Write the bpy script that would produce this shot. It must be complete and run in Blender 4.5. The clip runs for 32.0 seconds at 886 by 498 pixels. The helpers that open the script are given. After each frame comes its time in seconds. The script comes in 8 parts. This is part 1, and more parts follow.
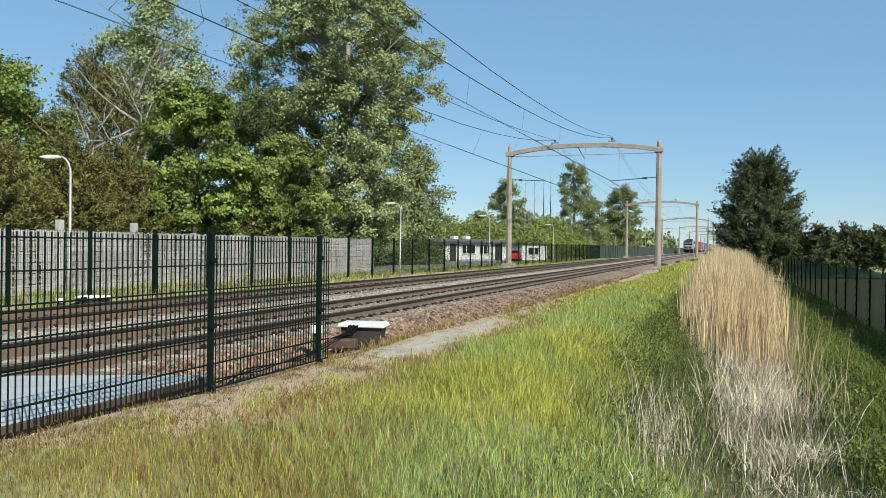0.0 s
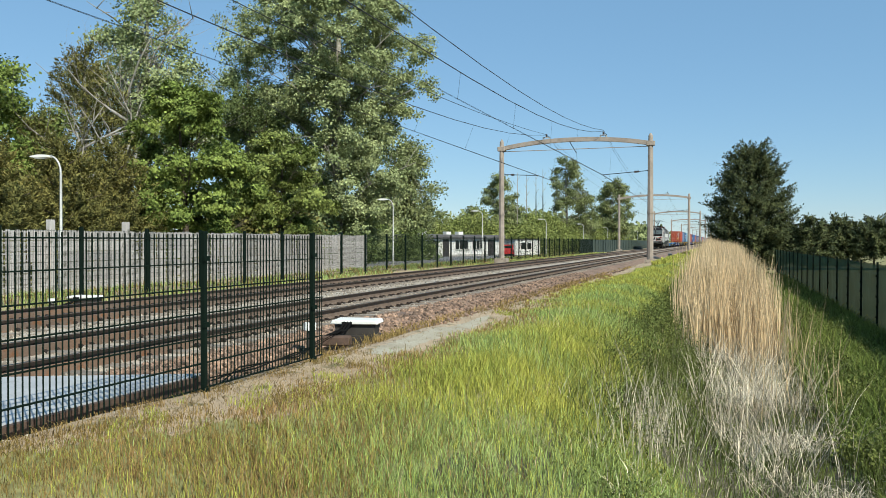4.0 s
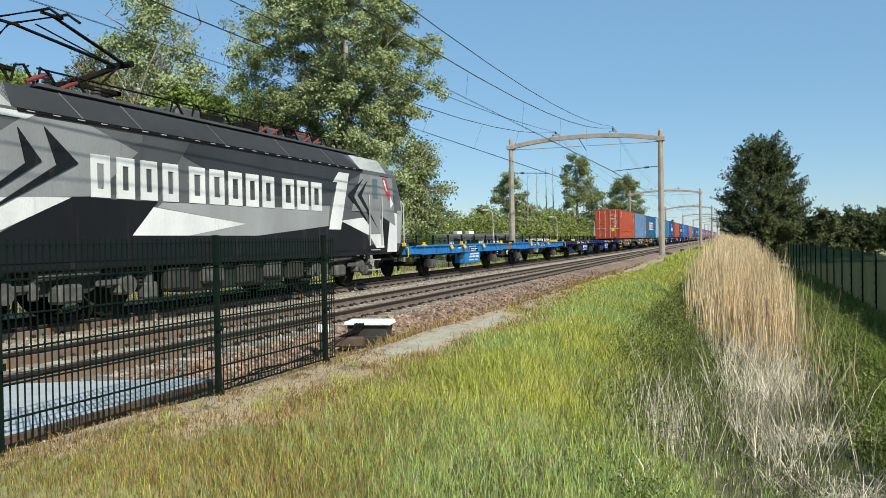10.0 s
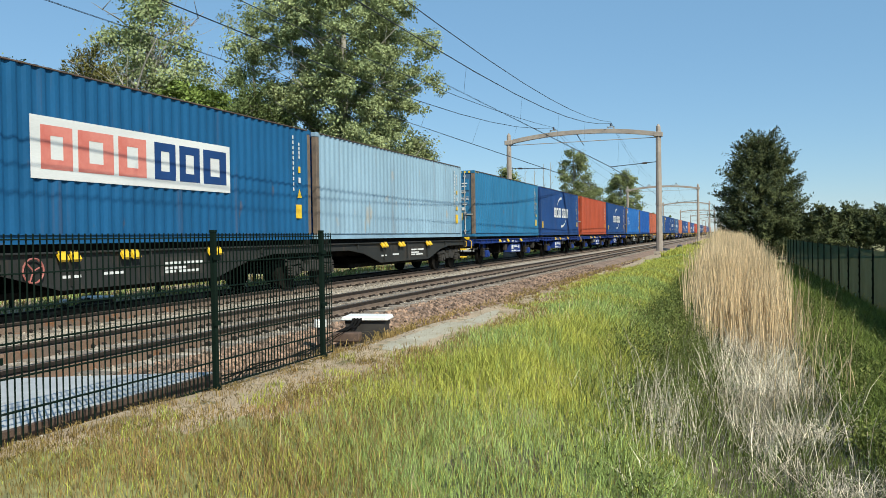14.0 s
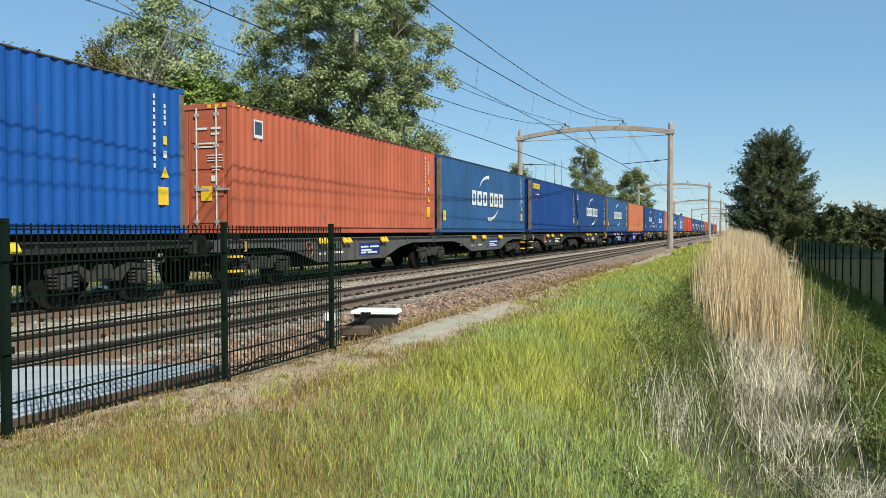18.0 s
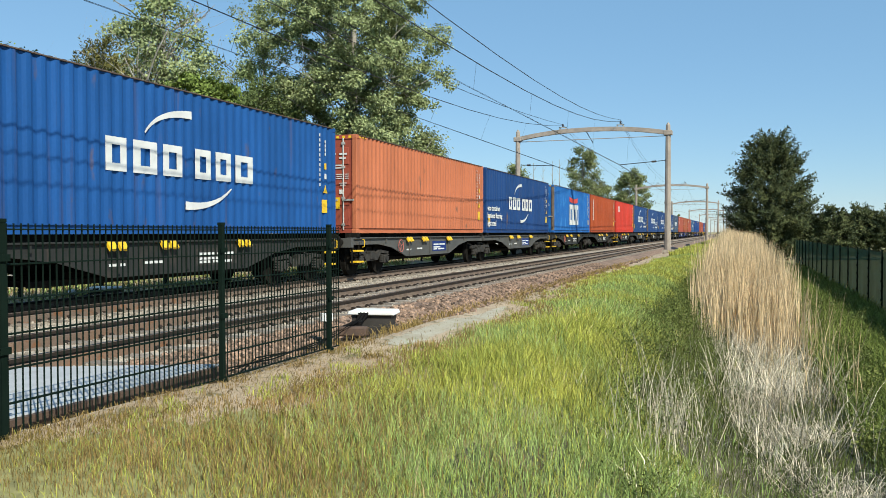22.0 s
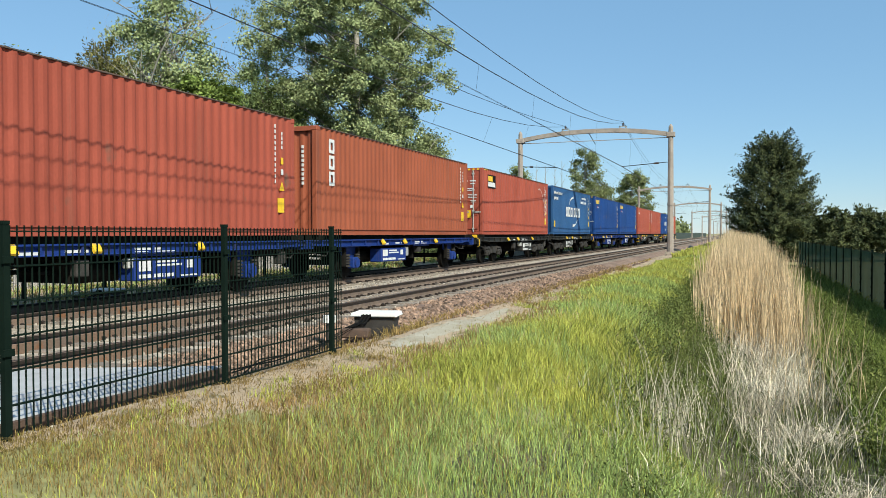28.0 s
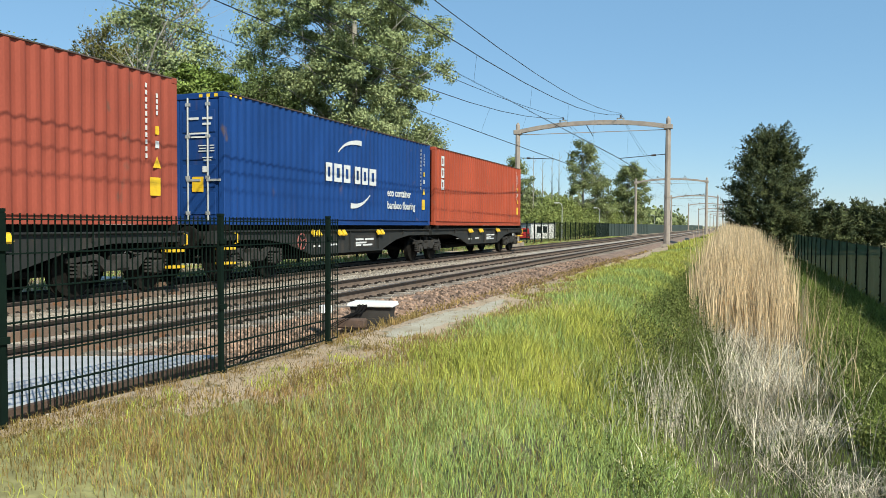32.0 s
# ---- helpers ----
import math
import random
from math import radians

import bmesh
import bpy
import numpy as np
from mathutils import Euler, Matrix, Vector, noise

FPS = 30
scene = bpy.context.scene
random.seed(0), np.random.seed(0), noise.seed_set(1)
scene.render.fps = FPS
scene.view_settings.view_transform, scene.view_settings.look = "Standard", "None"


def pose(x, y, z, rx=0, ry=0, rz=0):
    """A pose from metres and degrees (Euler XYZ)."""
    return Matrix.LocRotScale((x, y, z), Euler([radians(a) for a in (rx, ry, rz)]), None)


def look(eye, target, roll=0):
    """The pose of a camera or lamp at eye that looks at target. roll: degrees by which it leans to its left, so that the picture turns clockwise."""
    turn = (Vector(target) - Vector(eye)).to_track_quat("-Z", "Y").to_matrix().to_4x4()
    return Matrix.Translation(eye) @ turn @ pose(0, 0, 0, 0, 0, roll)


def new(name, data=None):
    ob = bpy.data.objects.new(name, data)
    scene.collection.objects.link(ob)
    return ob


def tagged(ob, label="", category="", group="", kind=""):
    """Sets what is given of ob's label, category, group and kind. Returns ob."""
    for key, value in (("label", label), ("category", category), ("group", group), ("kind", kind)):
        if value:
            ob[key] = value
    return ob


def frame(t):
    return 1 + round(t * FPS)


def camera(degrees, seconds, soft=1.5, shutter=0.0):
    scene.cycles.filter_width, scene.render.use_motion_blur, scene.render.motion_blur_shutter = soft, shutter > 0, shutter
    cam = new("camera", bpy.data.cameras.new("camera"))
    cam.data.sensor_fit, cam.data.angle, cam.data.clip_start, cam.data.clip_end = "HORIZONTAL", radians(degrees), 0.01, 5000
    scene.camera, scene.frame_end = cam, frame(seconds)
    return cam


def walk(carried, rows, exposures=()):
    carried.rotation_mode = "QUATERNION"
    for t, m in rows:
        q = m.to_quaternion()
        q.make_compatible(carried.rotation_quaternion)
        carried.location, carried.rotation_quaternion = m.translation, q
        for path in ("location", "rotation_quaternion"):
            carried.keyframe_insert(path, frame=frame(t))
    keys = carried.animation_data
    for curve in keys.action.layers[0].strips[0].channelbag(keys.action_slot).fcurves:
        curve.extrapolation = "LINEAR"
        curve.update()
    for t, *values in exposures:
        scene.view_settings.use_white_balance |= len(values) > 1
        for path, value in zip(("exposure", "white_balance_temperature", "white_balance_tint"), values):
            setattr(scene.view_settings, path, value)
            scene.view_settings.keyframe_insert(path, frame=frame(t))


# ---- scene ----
EYE = (0.0, 0.0, 1.29)
cam = camera(59.1, 32.0, soft=0.8)


def aim(yaw, pitch, roll):
    return pose(*EYE, 90 + pitch, 0, yaw) @ pose(0, 0, 0, 0, 0, roll)


# seconds; turn to the left of the track's line, tilt, lean
walk(cam, [(0, aim(20.054, -0.246, 0.716)), (0.5, aim(19.943, -0.419, 0.744)), (1, aim(19.915, -0.557, 0.684)),
           (1.5, aim(19.857, -0.672, 0.692)), (2, aim(19.761, -0.772, 0.591)), (2.5, aim(19.524, -0.880, 0.666)),
           (3, aim(19.738, -0.606, 0.417)), (3.5, aim(19.746, -0.565, 0.166)), (5.5, aim(18.922, -0.615, 0.077)),
           (6, aim(18.994, -0.603, 0.072)), (6.5, aim(19.117, -0.743, 0.087)), (7, aim(19.379, -0.668, 0.032)),
           (7.5, aim(19.746, -0.522, -0.018)), (8, aim(19.875, -0.453, -0.165)), (8.5, aim(19.851, -0.304, -0.419)),
           (9, aim(19.955, -0.430, -0.519)), (9.5, aim(20.194, -0.429, -0.815)), (10, aim(20.338, -0.575, -1.005)),
           (10.5, aim(20.340, -0.874, -1.043)), (11, aim(20.308, -0.881, -0.868)), (11.5, aim(20.267, -0.919, -0.764)),
           (12, aim(20.178, -1.014, -0.747)), (12.5, aim(20.145, -0.958, -0.751)), (13, aim(20.157, -0.954, -0.824)),
           (13.5, aim(20.101, -0.921, -0.881)), (14, aim(20.175, -0.923, -0.896)), (14.5, aim(20.135, -0.974, -0.788)),
           (16.5, aim(20.259, -1.168, -0.338)), (17, aim(20.430, -1.172, -0.196)), (17.5, aim(20.613, -1.249, -0.257)),
           (18, aim(20.884, -1.276, -0.136)), (18.5, aim(20.990, -1.244, -0.304)), (19, aim(21.065, -1.232, -0.239)),
           (19.5, aim(21.061, -1.207, -0.188)), (20, aim(21.121, -1.298, -0.212)), (20.5, aim(20.933, -1.346, -0.116)),
           (21, aim(20.878, -1.317, -0.087)), (21.5, aim(20.778, -1.222, -0.047)), (22, aim(20.720, -1.232, -0.080)),
           (22.5, aim(20.771, -1.281, -0.069)), (23, aim(20.813, -1.236, -0.090)), (23.5, aim(20.839, -1.237, -0.080)),
           (24, aim(20.817, -0.988, -0.252)), (24.5, aim(20.787, -1.116, -0.234)), (25, aim(20.730, -1.105, -0.102)),
           (25.5, aim(20.886, -1.170, -0.142)), (27.5, aim(21.067, -1.023, -0.127)), (28, aim(20.909, -1.100, -0.102)),
           (28.5, aim(20.824, -1.215, -0.044)), (29, aim(20.710, -1.337, 0.013)), (29.5, aim(20.611, -1.482, 0.133)),
           (30, aim(20.636, -1.536, 0.215)), (30.5, aim(20.538, -1.596, 0.280)), (31, aim(20.502, -1.696, 0.436)),
           (31.5, aim(20.617, -1.654, 0.263)), (32, aim(20.657, -1.782, 0.286))], exposures=[(0, 0.27, 6500, 3), (19.5, 0.28, 6500, 3), (22.5, 0.37, 6500, 3), (25, 0.38, 6500, 3), (28, 0.37, 6500, 3), (32, 0.37, 6500, 3)])

# ---- light ----
SUN_TURN, SUN_HIGH = 130.0, 40.0      # azimuth from the track's line to the right, elevation
world = bpy.data.worlds.new("sky")
scene.world = world
world.use_nodes = True
wn, wl = world.node_tree.nodes, world.node_tree.links
sky = wn.new("ShaderNodeTexSky")
sky.sky_type, sky.sun_disc = "NISHITA", False
sky.sun_elevation, sky.sun_rotation = radians(SUN_HIGH), radians(SUN_TURN)
sky.altitude, sky.air_density, sky.dust_density, sky.ozone_density = 300, 1.0, 0.0, 2.6
clear = wn.new("ShaderNodeMix")      # an even pale blue haze evens the sky out
clear.data_type = "RGBA"
clear.inputs["Factor"].default_value = 0.5
clear.inputs["B"].default_value = (2.25, 4.5, 7.5, 1)
wl.new(sky.outputs[0], clear.inputs["A"])
wn["Background"].inputs["Strength"].default_value = 0.092
wl.new(clear.outputs["Result"], wn["Background"].inputs["Color"])
sun = new("sun", bpy.data.lights.new("sun", "SUN"))
sun.data.energy, sun.data.angle, sun.data.color = 5.0, radians(0.55), (1.0, 0.94, 0.83)
ta, te = radians(SUN_TURN), radians(SUN_HIGH)
sun.matrix_world = look((math.sin(ta) * math.cos(te) * 80, math.cos(ta) * math.cos(te) * 80, math.sin(te) * 80), (0, 0, 0))


# ---- materials ----
def surface(name, col, col2=None, rough=0.7, metal=0.0, scale=3.0, fine=60.0, grain=0.25, bump=0.15, rand=0.0, island=0.0, trans=0.0, stain=None, stain_at=0.6, stretch=(1, 1, 1), spec=0.5, streak=None, streak_at=0.6):
    m = bpy.data.materials.new(name)
    m.use_nodes = True
    n, l = m.node_tree.nodes, m.node_tree.links
    b = n["Principled BSDF"]
    tc = n.new("ShaderNodeTexCoord")
    mp = n.new("ShaderNodeMapping")
    mp.inputs["Scale"].default_value = stretch
    l.new(tc.outputs["Object"], mp.inputs[0])
    if streak:
        who, off = n.new("ShaderNodeObjectInfo"), n.new("ShaderNodeVectorMath")
        off.operation = "SCALE"
        off.inputs[0].default_value = (37, 53, 11)
        l.new(who.outputs["Random"], off.inputs["Scale"]), l.new(off.outputs[0], mp.inputs["Location"])
    big = n.new("ShaderNodeTexNoise")
    big.inputs["Scale"].default_value, big.inputs["Detail"].default_value = scale, 5
    sm = n.new("ShaderNodeTexNoise")
    sm.inputs["Scale"].default_value, sm.inputs["Detail"].default_value = fine, 3
    l.new(mp.outputs[0], big.inputs["Vector"]), l.new(mp.outputs[0], sm.inputs["Vector"])
    ramp = n.new("ShaderNodeMapRange")
    ramp.inputs["From Min"].default_value, ramp.inputs["From Max"].default_value = 0.35, 0.65
    l.new(big.outputs["Fac"], ramp.inputs["Value"])
    mix = n.new("ShaderNodeMix")
    mix.data_type = "RGBA"
    mix.inputs["A"].default_value = (*col, 1)
    mix.inputs["B"].default_value = (*(col2 or [c * 0.75 for c in col]), 1)
    l.new(ramp.outputs[0], mix.inputs["Factor"])
    out = mix.outputs["Result"]

    def scaled(value, low, high, color):
        r = n.new("ShaderNodeMapRange")
        r.inputs["To Min"].default_value, r.inputs["To Max"].default_value = low, high
        l.new(value, r.inputs["Value"])
        h = n.new("ShaderNodeHueSaturation")
        l.new(r.outputs[0], h.inputs["Value"]), l.new(color, h.inputs["Color"])
        return h.outputs[0]

    if stain:
        st = n.new("ShaderNodeTexNoise")
        st.inputs["Scale"].default_value, st.inputs["Detail"].default_value = scale * 2.7, 8
        l.new(mp.outputs[0], st.inputs["Vector"])
        sr = n.new("ShaderNodeMapRange")
        sr.inputs["From Min"].default_value, sr.inputs["From Max"].default_value = stain_at, stain_at + 0.12
        l.new(st.outputs["Fac"], sr.inputs["Value"])
        sx = n.new("ShaderNodeMix")
        sx.data_type = "RGBA"
        sx.inputs["B"].default_value = (*stain, 1)
        l.new(sr.outputs[0], sx.inputs["Factor"]), l.new(out, sx.inputs["A"])
        out = sx.outputs["Result"]
    if streak:
        # runs of rust down the sheet and small chips
        for stretch2, sc, at, much in (((1, 1, 0.07), 2.6, streak_at, 0.4), ((1, 1, 0.3), 9.0, streak_at + 0.1, 0.5)):
            m2 = n.new("ShaderNodeMapping")
            m2.inputs["Scale"].default_value = stretch2
            l.new(mp.outputs[0], m2.inputs[0])
            st = n.new("ShaderNodeTexNoise")
            st.inputs["Scale"].default_value, st.inputs["Detail"].default_value, st.inputs["Roughness"].default_value = sc, 9, 0.7
            l.new(m2.outputs[0], st.inputs["Vector"])
            sr = n.new("ShaderNodeMapRange")
            sr.inputs["From Min"].default_value, sr.inputs["From Max"].default_value, sr.inputs["To Max"].default_value = at, at + 0.13, much
            l.new(st.outputs["Fac"], sr.inputs["Value"])
            sx = n.new("ShaderNodeMix")
            sx.data_type = "RGBA"
            sx.inputs["B"].default_value = (*streak, 1)
            l.new(sr.outputs[0], sx.inputs["Factor"]), l.new(out, sx.inputs["A"])
            out = sx.outputs["Result"]
    if grain:
        out = scaled(sm.outputs["Fac"], 1 - grain * 1.3, 1 + grain * 1.3, out)
    if rand:
        oi = n.new("ShaderNodeObjectInfo")
        out = scaled(oi.outputs["Random"], 1 - rand, 1 + rand, out)
    if island:
        gi = n.new("ShaderNodeNewGeometry")
        out = scaled(gi.outputs["Random Per Island"], 1 - island, 1 + island, out)
    l.new(out, b.inputs["Base Color"])
    b.inputs["Roughness"].default_value, b.inputs["Metallic"].default_value = rough, metal
    b.inputs["Specular IOR Level"].default_value = spec
    if bump:
        bp = n.new("ShaderNodeBump")
        bp.inputs["Strength"].default_value, bp.inputs["Distance"].default_value = bump, 0.02
        l.new(sm.outputs["Fac"], bp.inputs["Height"]), l.new(bp.outputs[0], b.inputs["Normal"])
    if trans:
        tr, ms = n.new("ShaderNodeBsdfTranslucent"), n.new("ShaderNodeMixShader")
        l.new(out, tr.inputs["Color"])
        ms.inputs[0].default_value = trans
        l.new(b.outputs[0], ms.inputs[1]), l.new(tr.outputs[0], ms.inputs[2])
        l.new(ms.outputs[0], n["Material Output"].inputs["Surface"])
    return m


def foliage(name, a, b, trans=0.3, island=0.4, scale=0.35):
    return surface(name, a, b, rough=0.75, scale=scale, fine=2.0, grain=0.12, bump=0, island=island, trans=trans, spec=0.12)


EARTH = surface("earth", (0.45, 0.345, 0.235), (0.34, 0.255, 0.165), 0.95, scale=1.3, fine=45, grain=0.5, bump=0.7, stain=(0.15, 0.13, 0.06), stain_at=0.56)
STONE = surface("track_stone", (0.31, 0.27, 0.22), (0.19, 0.16, 0.13), 0.9, scale=1.5, fine=18, grain=0.6, bump=0.9, island=0.55)
BALLAST = surface("ballast_stone", (0.25, 0.165, 0.115), (0.15, 0.1, 0.074), 0.9, scale=1.5, fine=18, grain=0.6, bump=0.9, island=0.75)
FIELD = surface("field_turf", (0.2, 0.2, 0.075), (0.26, 0.23, 0.1), 0.95, scale=0.4, fine=14, grain=0.5, bump=0.8, stain=(0.24, 0.2, 0.11), stain_at=0.58)
DITCH = surface("ditch_soil", (0.1, 0.085, 0.05), (0.055, 0.052, 0.03), 0.95, scale=1.5, fine=20, grain=0.5, bump=0.8, stain=(0.2, 0.17, 0.11), stain_at=0.6)
SAND = surface("gravel_path", (0.41, 0.375, 0.295), (0.33, 0.29, 0.21), 0.95, scale=2.2, fine=45, grain=0.35, bump=0.45, stain=(0.3, 0.23, 0.15), stain_at=0.58)
WALL = surface("wall_concrete", (0.43, 0.41, 0.4), (0.33, 0.315, 0.305), 0.88, scale=1.2, fine=50, grain=0.2, bump=0.3, rand=0.14, stain=(0.17, 0.165, 0.14), stain_at=0.58)
CONCRETE = surface("concrete", (0.44, 0.42, 0.395), (0.34, 0.325, 0.305), 0.85, scale=1.2, fine=50, grain=0.18, bump=0.25, rand=0.12, stain=(0.22, 0.21, 0.18), stain_at=0.6)
SLAB = surface("pale_concrete_plate", (0.44, 0.45, 0.46), (0.35, 0.36, 0.37), 0.8, scale=1.5, fine=60, grain=0.12, bump=0.15, stain=(0.3, 0.29, 0.27), stain_at=0.62)
RUST = surface("rusty_steel", (0.11, 0.068, 0.048), (0.07, 0.047, 0.036), 0.8, 0.1, scale=6, fine=80, grain=0.3, bump=0.3)
DUSTY = surface("dusty_rail_web", (0.17, 0.125, 0.095), (0.12, 0.085, 0.065), 0.9, 0.0, scale=6, fine=80, grain=0.3, bump=0.3)
# shade on the rail head's sides, mixed into the base colour
RAILHEAD = surface("dark_rail_head", (0.022, 0.018, 0.016), (0.035, 0.026, 0.021), 0.75, 0.0, scale=6, fine=80, grain=0.3, bump=0.2, spec=0.15)
RAILTOP = surface("worn_rail_top", (0.09, 0.08, 0.075), (0.06, 0.052, 0.048), 0.5, 0.6, scale=8, fine=90, grain=0.1, bump=0.05)
SLEEPER = surface("sleeper_concrete", (0.24, 0.2, 0.165), (0.17, 0.14, 0.115), 0.9, scale=4, fine=50, grain=0.3, bump=0.4, rand=0.2)
GREEN = surface("green_coated_steel", (0.007, 0.0145, 0.0105), (0.005, 0.011, 0.008), 0.7, 0.0, scale=5, fine=60, grain=0.1, bump=0.05, spec=0.06)
SCREEN = surface("green_screen_mesh", (0.04, 0.085, 0.066), (0.03, 0.064, 0.05), 0.9, scale=1.2, fine=90, grain=0.35, bump=0.3, trans=0.25, spec=0.1)
MAST = surface("weathered_mast", (0.33, 0.28, 0.24), (0.25, 0.21, 0.18), 0.85, 0.0, scale=2.5, fine=40, grain=0.2, bump=0.2)
COPPER = surface("dark_wire", (0.03, 0.03, 0.032), None, 0.5, 0.5, grain=0, bump=0)
PORCELAIN = surface("brown_insulator", (0.06, 0.045, 0.04), None, 0.3, grain=0, bump=0)
ZINC = surface("galvanised_steel", (0.5, 0.5, 0.48), (0.42, 0.42, 0.4), 0.5, 0.4, scale=4, grain=0.1, bump=0.05)
def woven(m, holes):
    """Turns a material into an open weave."""
    n, l = m.node_tree.nodes, m.node_tree.links
    end = n["Material Output"].inputs["Surface"]
    clear, mix = n.new("ShaderNodeBsdfTransparent"), n.new("ShaderNodeMixShader")
    mix.inputs[0].default_value = holes
    l.new(end.links[0].from_socket, mix.inputs[1]), l.new(clear.outputs[0], mix.inputs[2]), l.new(mix.outputs[0], end)


woven(SCREEN, 0.09)
WHITE = surface("white_paint", (0.78, 0.78, 0.76), (0.68, 0.68, 0.65), 0.5, scale=3, fine=40, grain=0.06, bump=0.05)
BLACK = surface("black_steel", (0.006, 0.006, 0.007), (0.011, 0.01, 0.009), 0.7, 0.0, scale=4, fine=50, grain=0.3, bump=0.15, spec=0.08)
DARK = surface("grimy_underframe", (0.008, 0.0075, 0.007), (0.016, 0.0145, 0.0125), 0.9, 0.0, scale=5, fine=40, grain=0.35, bump=0.25, spec=0.06)
BARK = surface("bark", (0.12, 0.095, 0.07), (0.075, 0.06, 0.045), 0.95, scale=4, fine=30, grain=0.4, bump=0.6)
PALE_BARK = surface("pale_bark", (0.36, 0.34, 0.3), (0.2, 0.18, 0.15), 0.9, scale=4, fine=30, grain=0.3, bump=0.4)
LEAF_POPLAR = foliage("poplar_leaves", (0.33, 0.37, 0.18), (0.215, 0.26, 0.12), 0.15, 0.45)
LEAF_MAPLE = foliage("maple_leaves", (0.225, 0.28, 0.07), (0.125, 0.175, 0.042), 0.08, 0.5)
# darker leaf green that stands for shade behind the maples and below the poplar
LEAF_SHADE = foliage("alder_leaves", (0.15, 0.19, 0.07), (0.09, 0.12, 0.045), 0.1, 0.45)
LEAF_LIME = foliage("lime_leaves", (0.225, 0.265, 0.075), (0.135, 0.175, 0.047), 0.08, 0.5)
LEAF_YEW = foliage("cypress_leaves", (0.2, 0.18, 0.058), (0.11, 0.112, 0.036), 0.05, 0.55)
LEAF_DARK = foliage("dark_cypress_leaves", (0.05, 0.066, 0.032), (0.1, 0.112, 0.046), 0.04, 0.6, scale=0.8)
LEAF_FAR = foliage("far_leaves", (0.26, 0.29, 0.13), (0.19, 0.22, 0.1), 0.25, 0.5)
LEAF_BUSH = foliage("bush_leaves", (0.26, 0.285, 0.09), (0.17, 0.205, 0.06), 0.2, 0.45)
GRASS = foliage("verge_grass", (0.425, 0.415, 0.09), (0.3, 0.325, 0.068), 0.16, 0.55, 0.9)
GRASS_COOL = foliage("blue_green_grass", (0.26, 0.345, 0.11), (0.31, 0.38, 0.13), 0.15, 0.6, 1.3)
WEED = foliage("weed_leaves", (0.17, 0.19, 0.055), (0.085, 0.11, 0.032), 0.18, 0.5, 1.5)
GRASS_DRY = foliage("dry_grass", (0.29, 0.19, 0.078), (0.22, 0.165, 0.056), 0.15, 0.6, 1.2)
# bank grass in two copies: deep for shade and the ditch, bright for sun
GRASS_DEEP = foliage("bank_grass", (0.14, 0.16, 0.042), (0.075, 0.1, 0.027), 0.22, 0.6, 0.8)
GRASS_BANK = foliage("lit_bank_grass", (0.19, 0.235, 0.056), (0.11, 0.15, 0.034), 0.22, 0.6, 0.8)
REED = foliage("dry_reed", (0.72, 0.56, 0.35), (0.52, 0.385, 0.225), 0.25, 0.5, 0.6)
REED_OLD = foliage("bleached_reed", (0.8, 0.715, 0.56), (0.4, 0.335, 0.245), 0.12, 0.55, 0.9)


# ---- mesh helpers ----
def mesh_object(name, bm, material, parent=None, label=""):
    me = bpy.data.meshes.new(name)
    bm.to_mesh(me)
    bm.free()
    for m in (material if isinstance(material, (list, tuple)) else [material]):
        me.materials.append(m)
    ob = new(name, me)
    ob.parent = parent
    if label:
        ob["label"] = label
    return ob


def part(name, bm, material, parent, label=""):
    return mesh_object(name, bm, material, parent, label)


def like(ob, parent, m=None):
    """Another part on the same mesh."""
    o = new(ob.name.split(".")[0], ob.data)
    o.parent = parent
    if m is not None:
        o.matrix_basis = m
    if "label" in ob:
        o["label"] = ob["label"]
    return o


def thing(name, m=None, label="", category="", group="", kind=""):
    ob = new(name)
    ob.empty_display_size = 0.2
    if m is not None:
        ob.matrix_basis = m
    return tagged(ob, label, category, group, kind)


def box(bm, x0, x1, y0, y1, z0, z1, bevel=0.0):
    r = bmesh.ops.create_cube(bm, size=1.0)
    vs = r["verts"]
    for v in vs:
        v.co = Vector(((x0 + x1) / 2 + v.co.x * (x1 - x0), (y0 + y1) / 2 + v.co.y * (y1 - y0), (z0 + z1) / 2 + v.co.z * (z1 - z0)))
    if bevel:
        es = list({e for v in vs for e in v.link_edges})
        bmesh.ops.bevel(bm, geom=es, offset=bevel, segments=1, affect="EDGES", profile=0.5)
    return bm


def boxes(*rows, bevel=0.0):
    bm = bmesh.new()
    for r in rows:
        box(bm, *r, bevel=bevel)
    return bm


def prism(bm, pts, axis, a, b):
    """Extrude a closed outline (pairs) along an axis from a to b."""
    def co(p, s):
        return {"x": (s, p[0], p[1]), "y": (p[0], s, p[1]), "z": (p[0], p[1], s)}[axis]
    lo = [bm.verts.new(co(p, a)) for p in pts]
    hi = [bm.verts.new(co(p, b)) for p in pts]
    n = len(pts)
    for i in range(n):
        bm.faces.new((lo[i], lo[(i + 1) % n], hi[(i + 1) % n], hi[i]))
    bm.faces.new(lo[::-1]), bm.faces.new(hi)
    bmesh.ops.recalc_face_normals(bm, faces=bm.faces)
    return bm


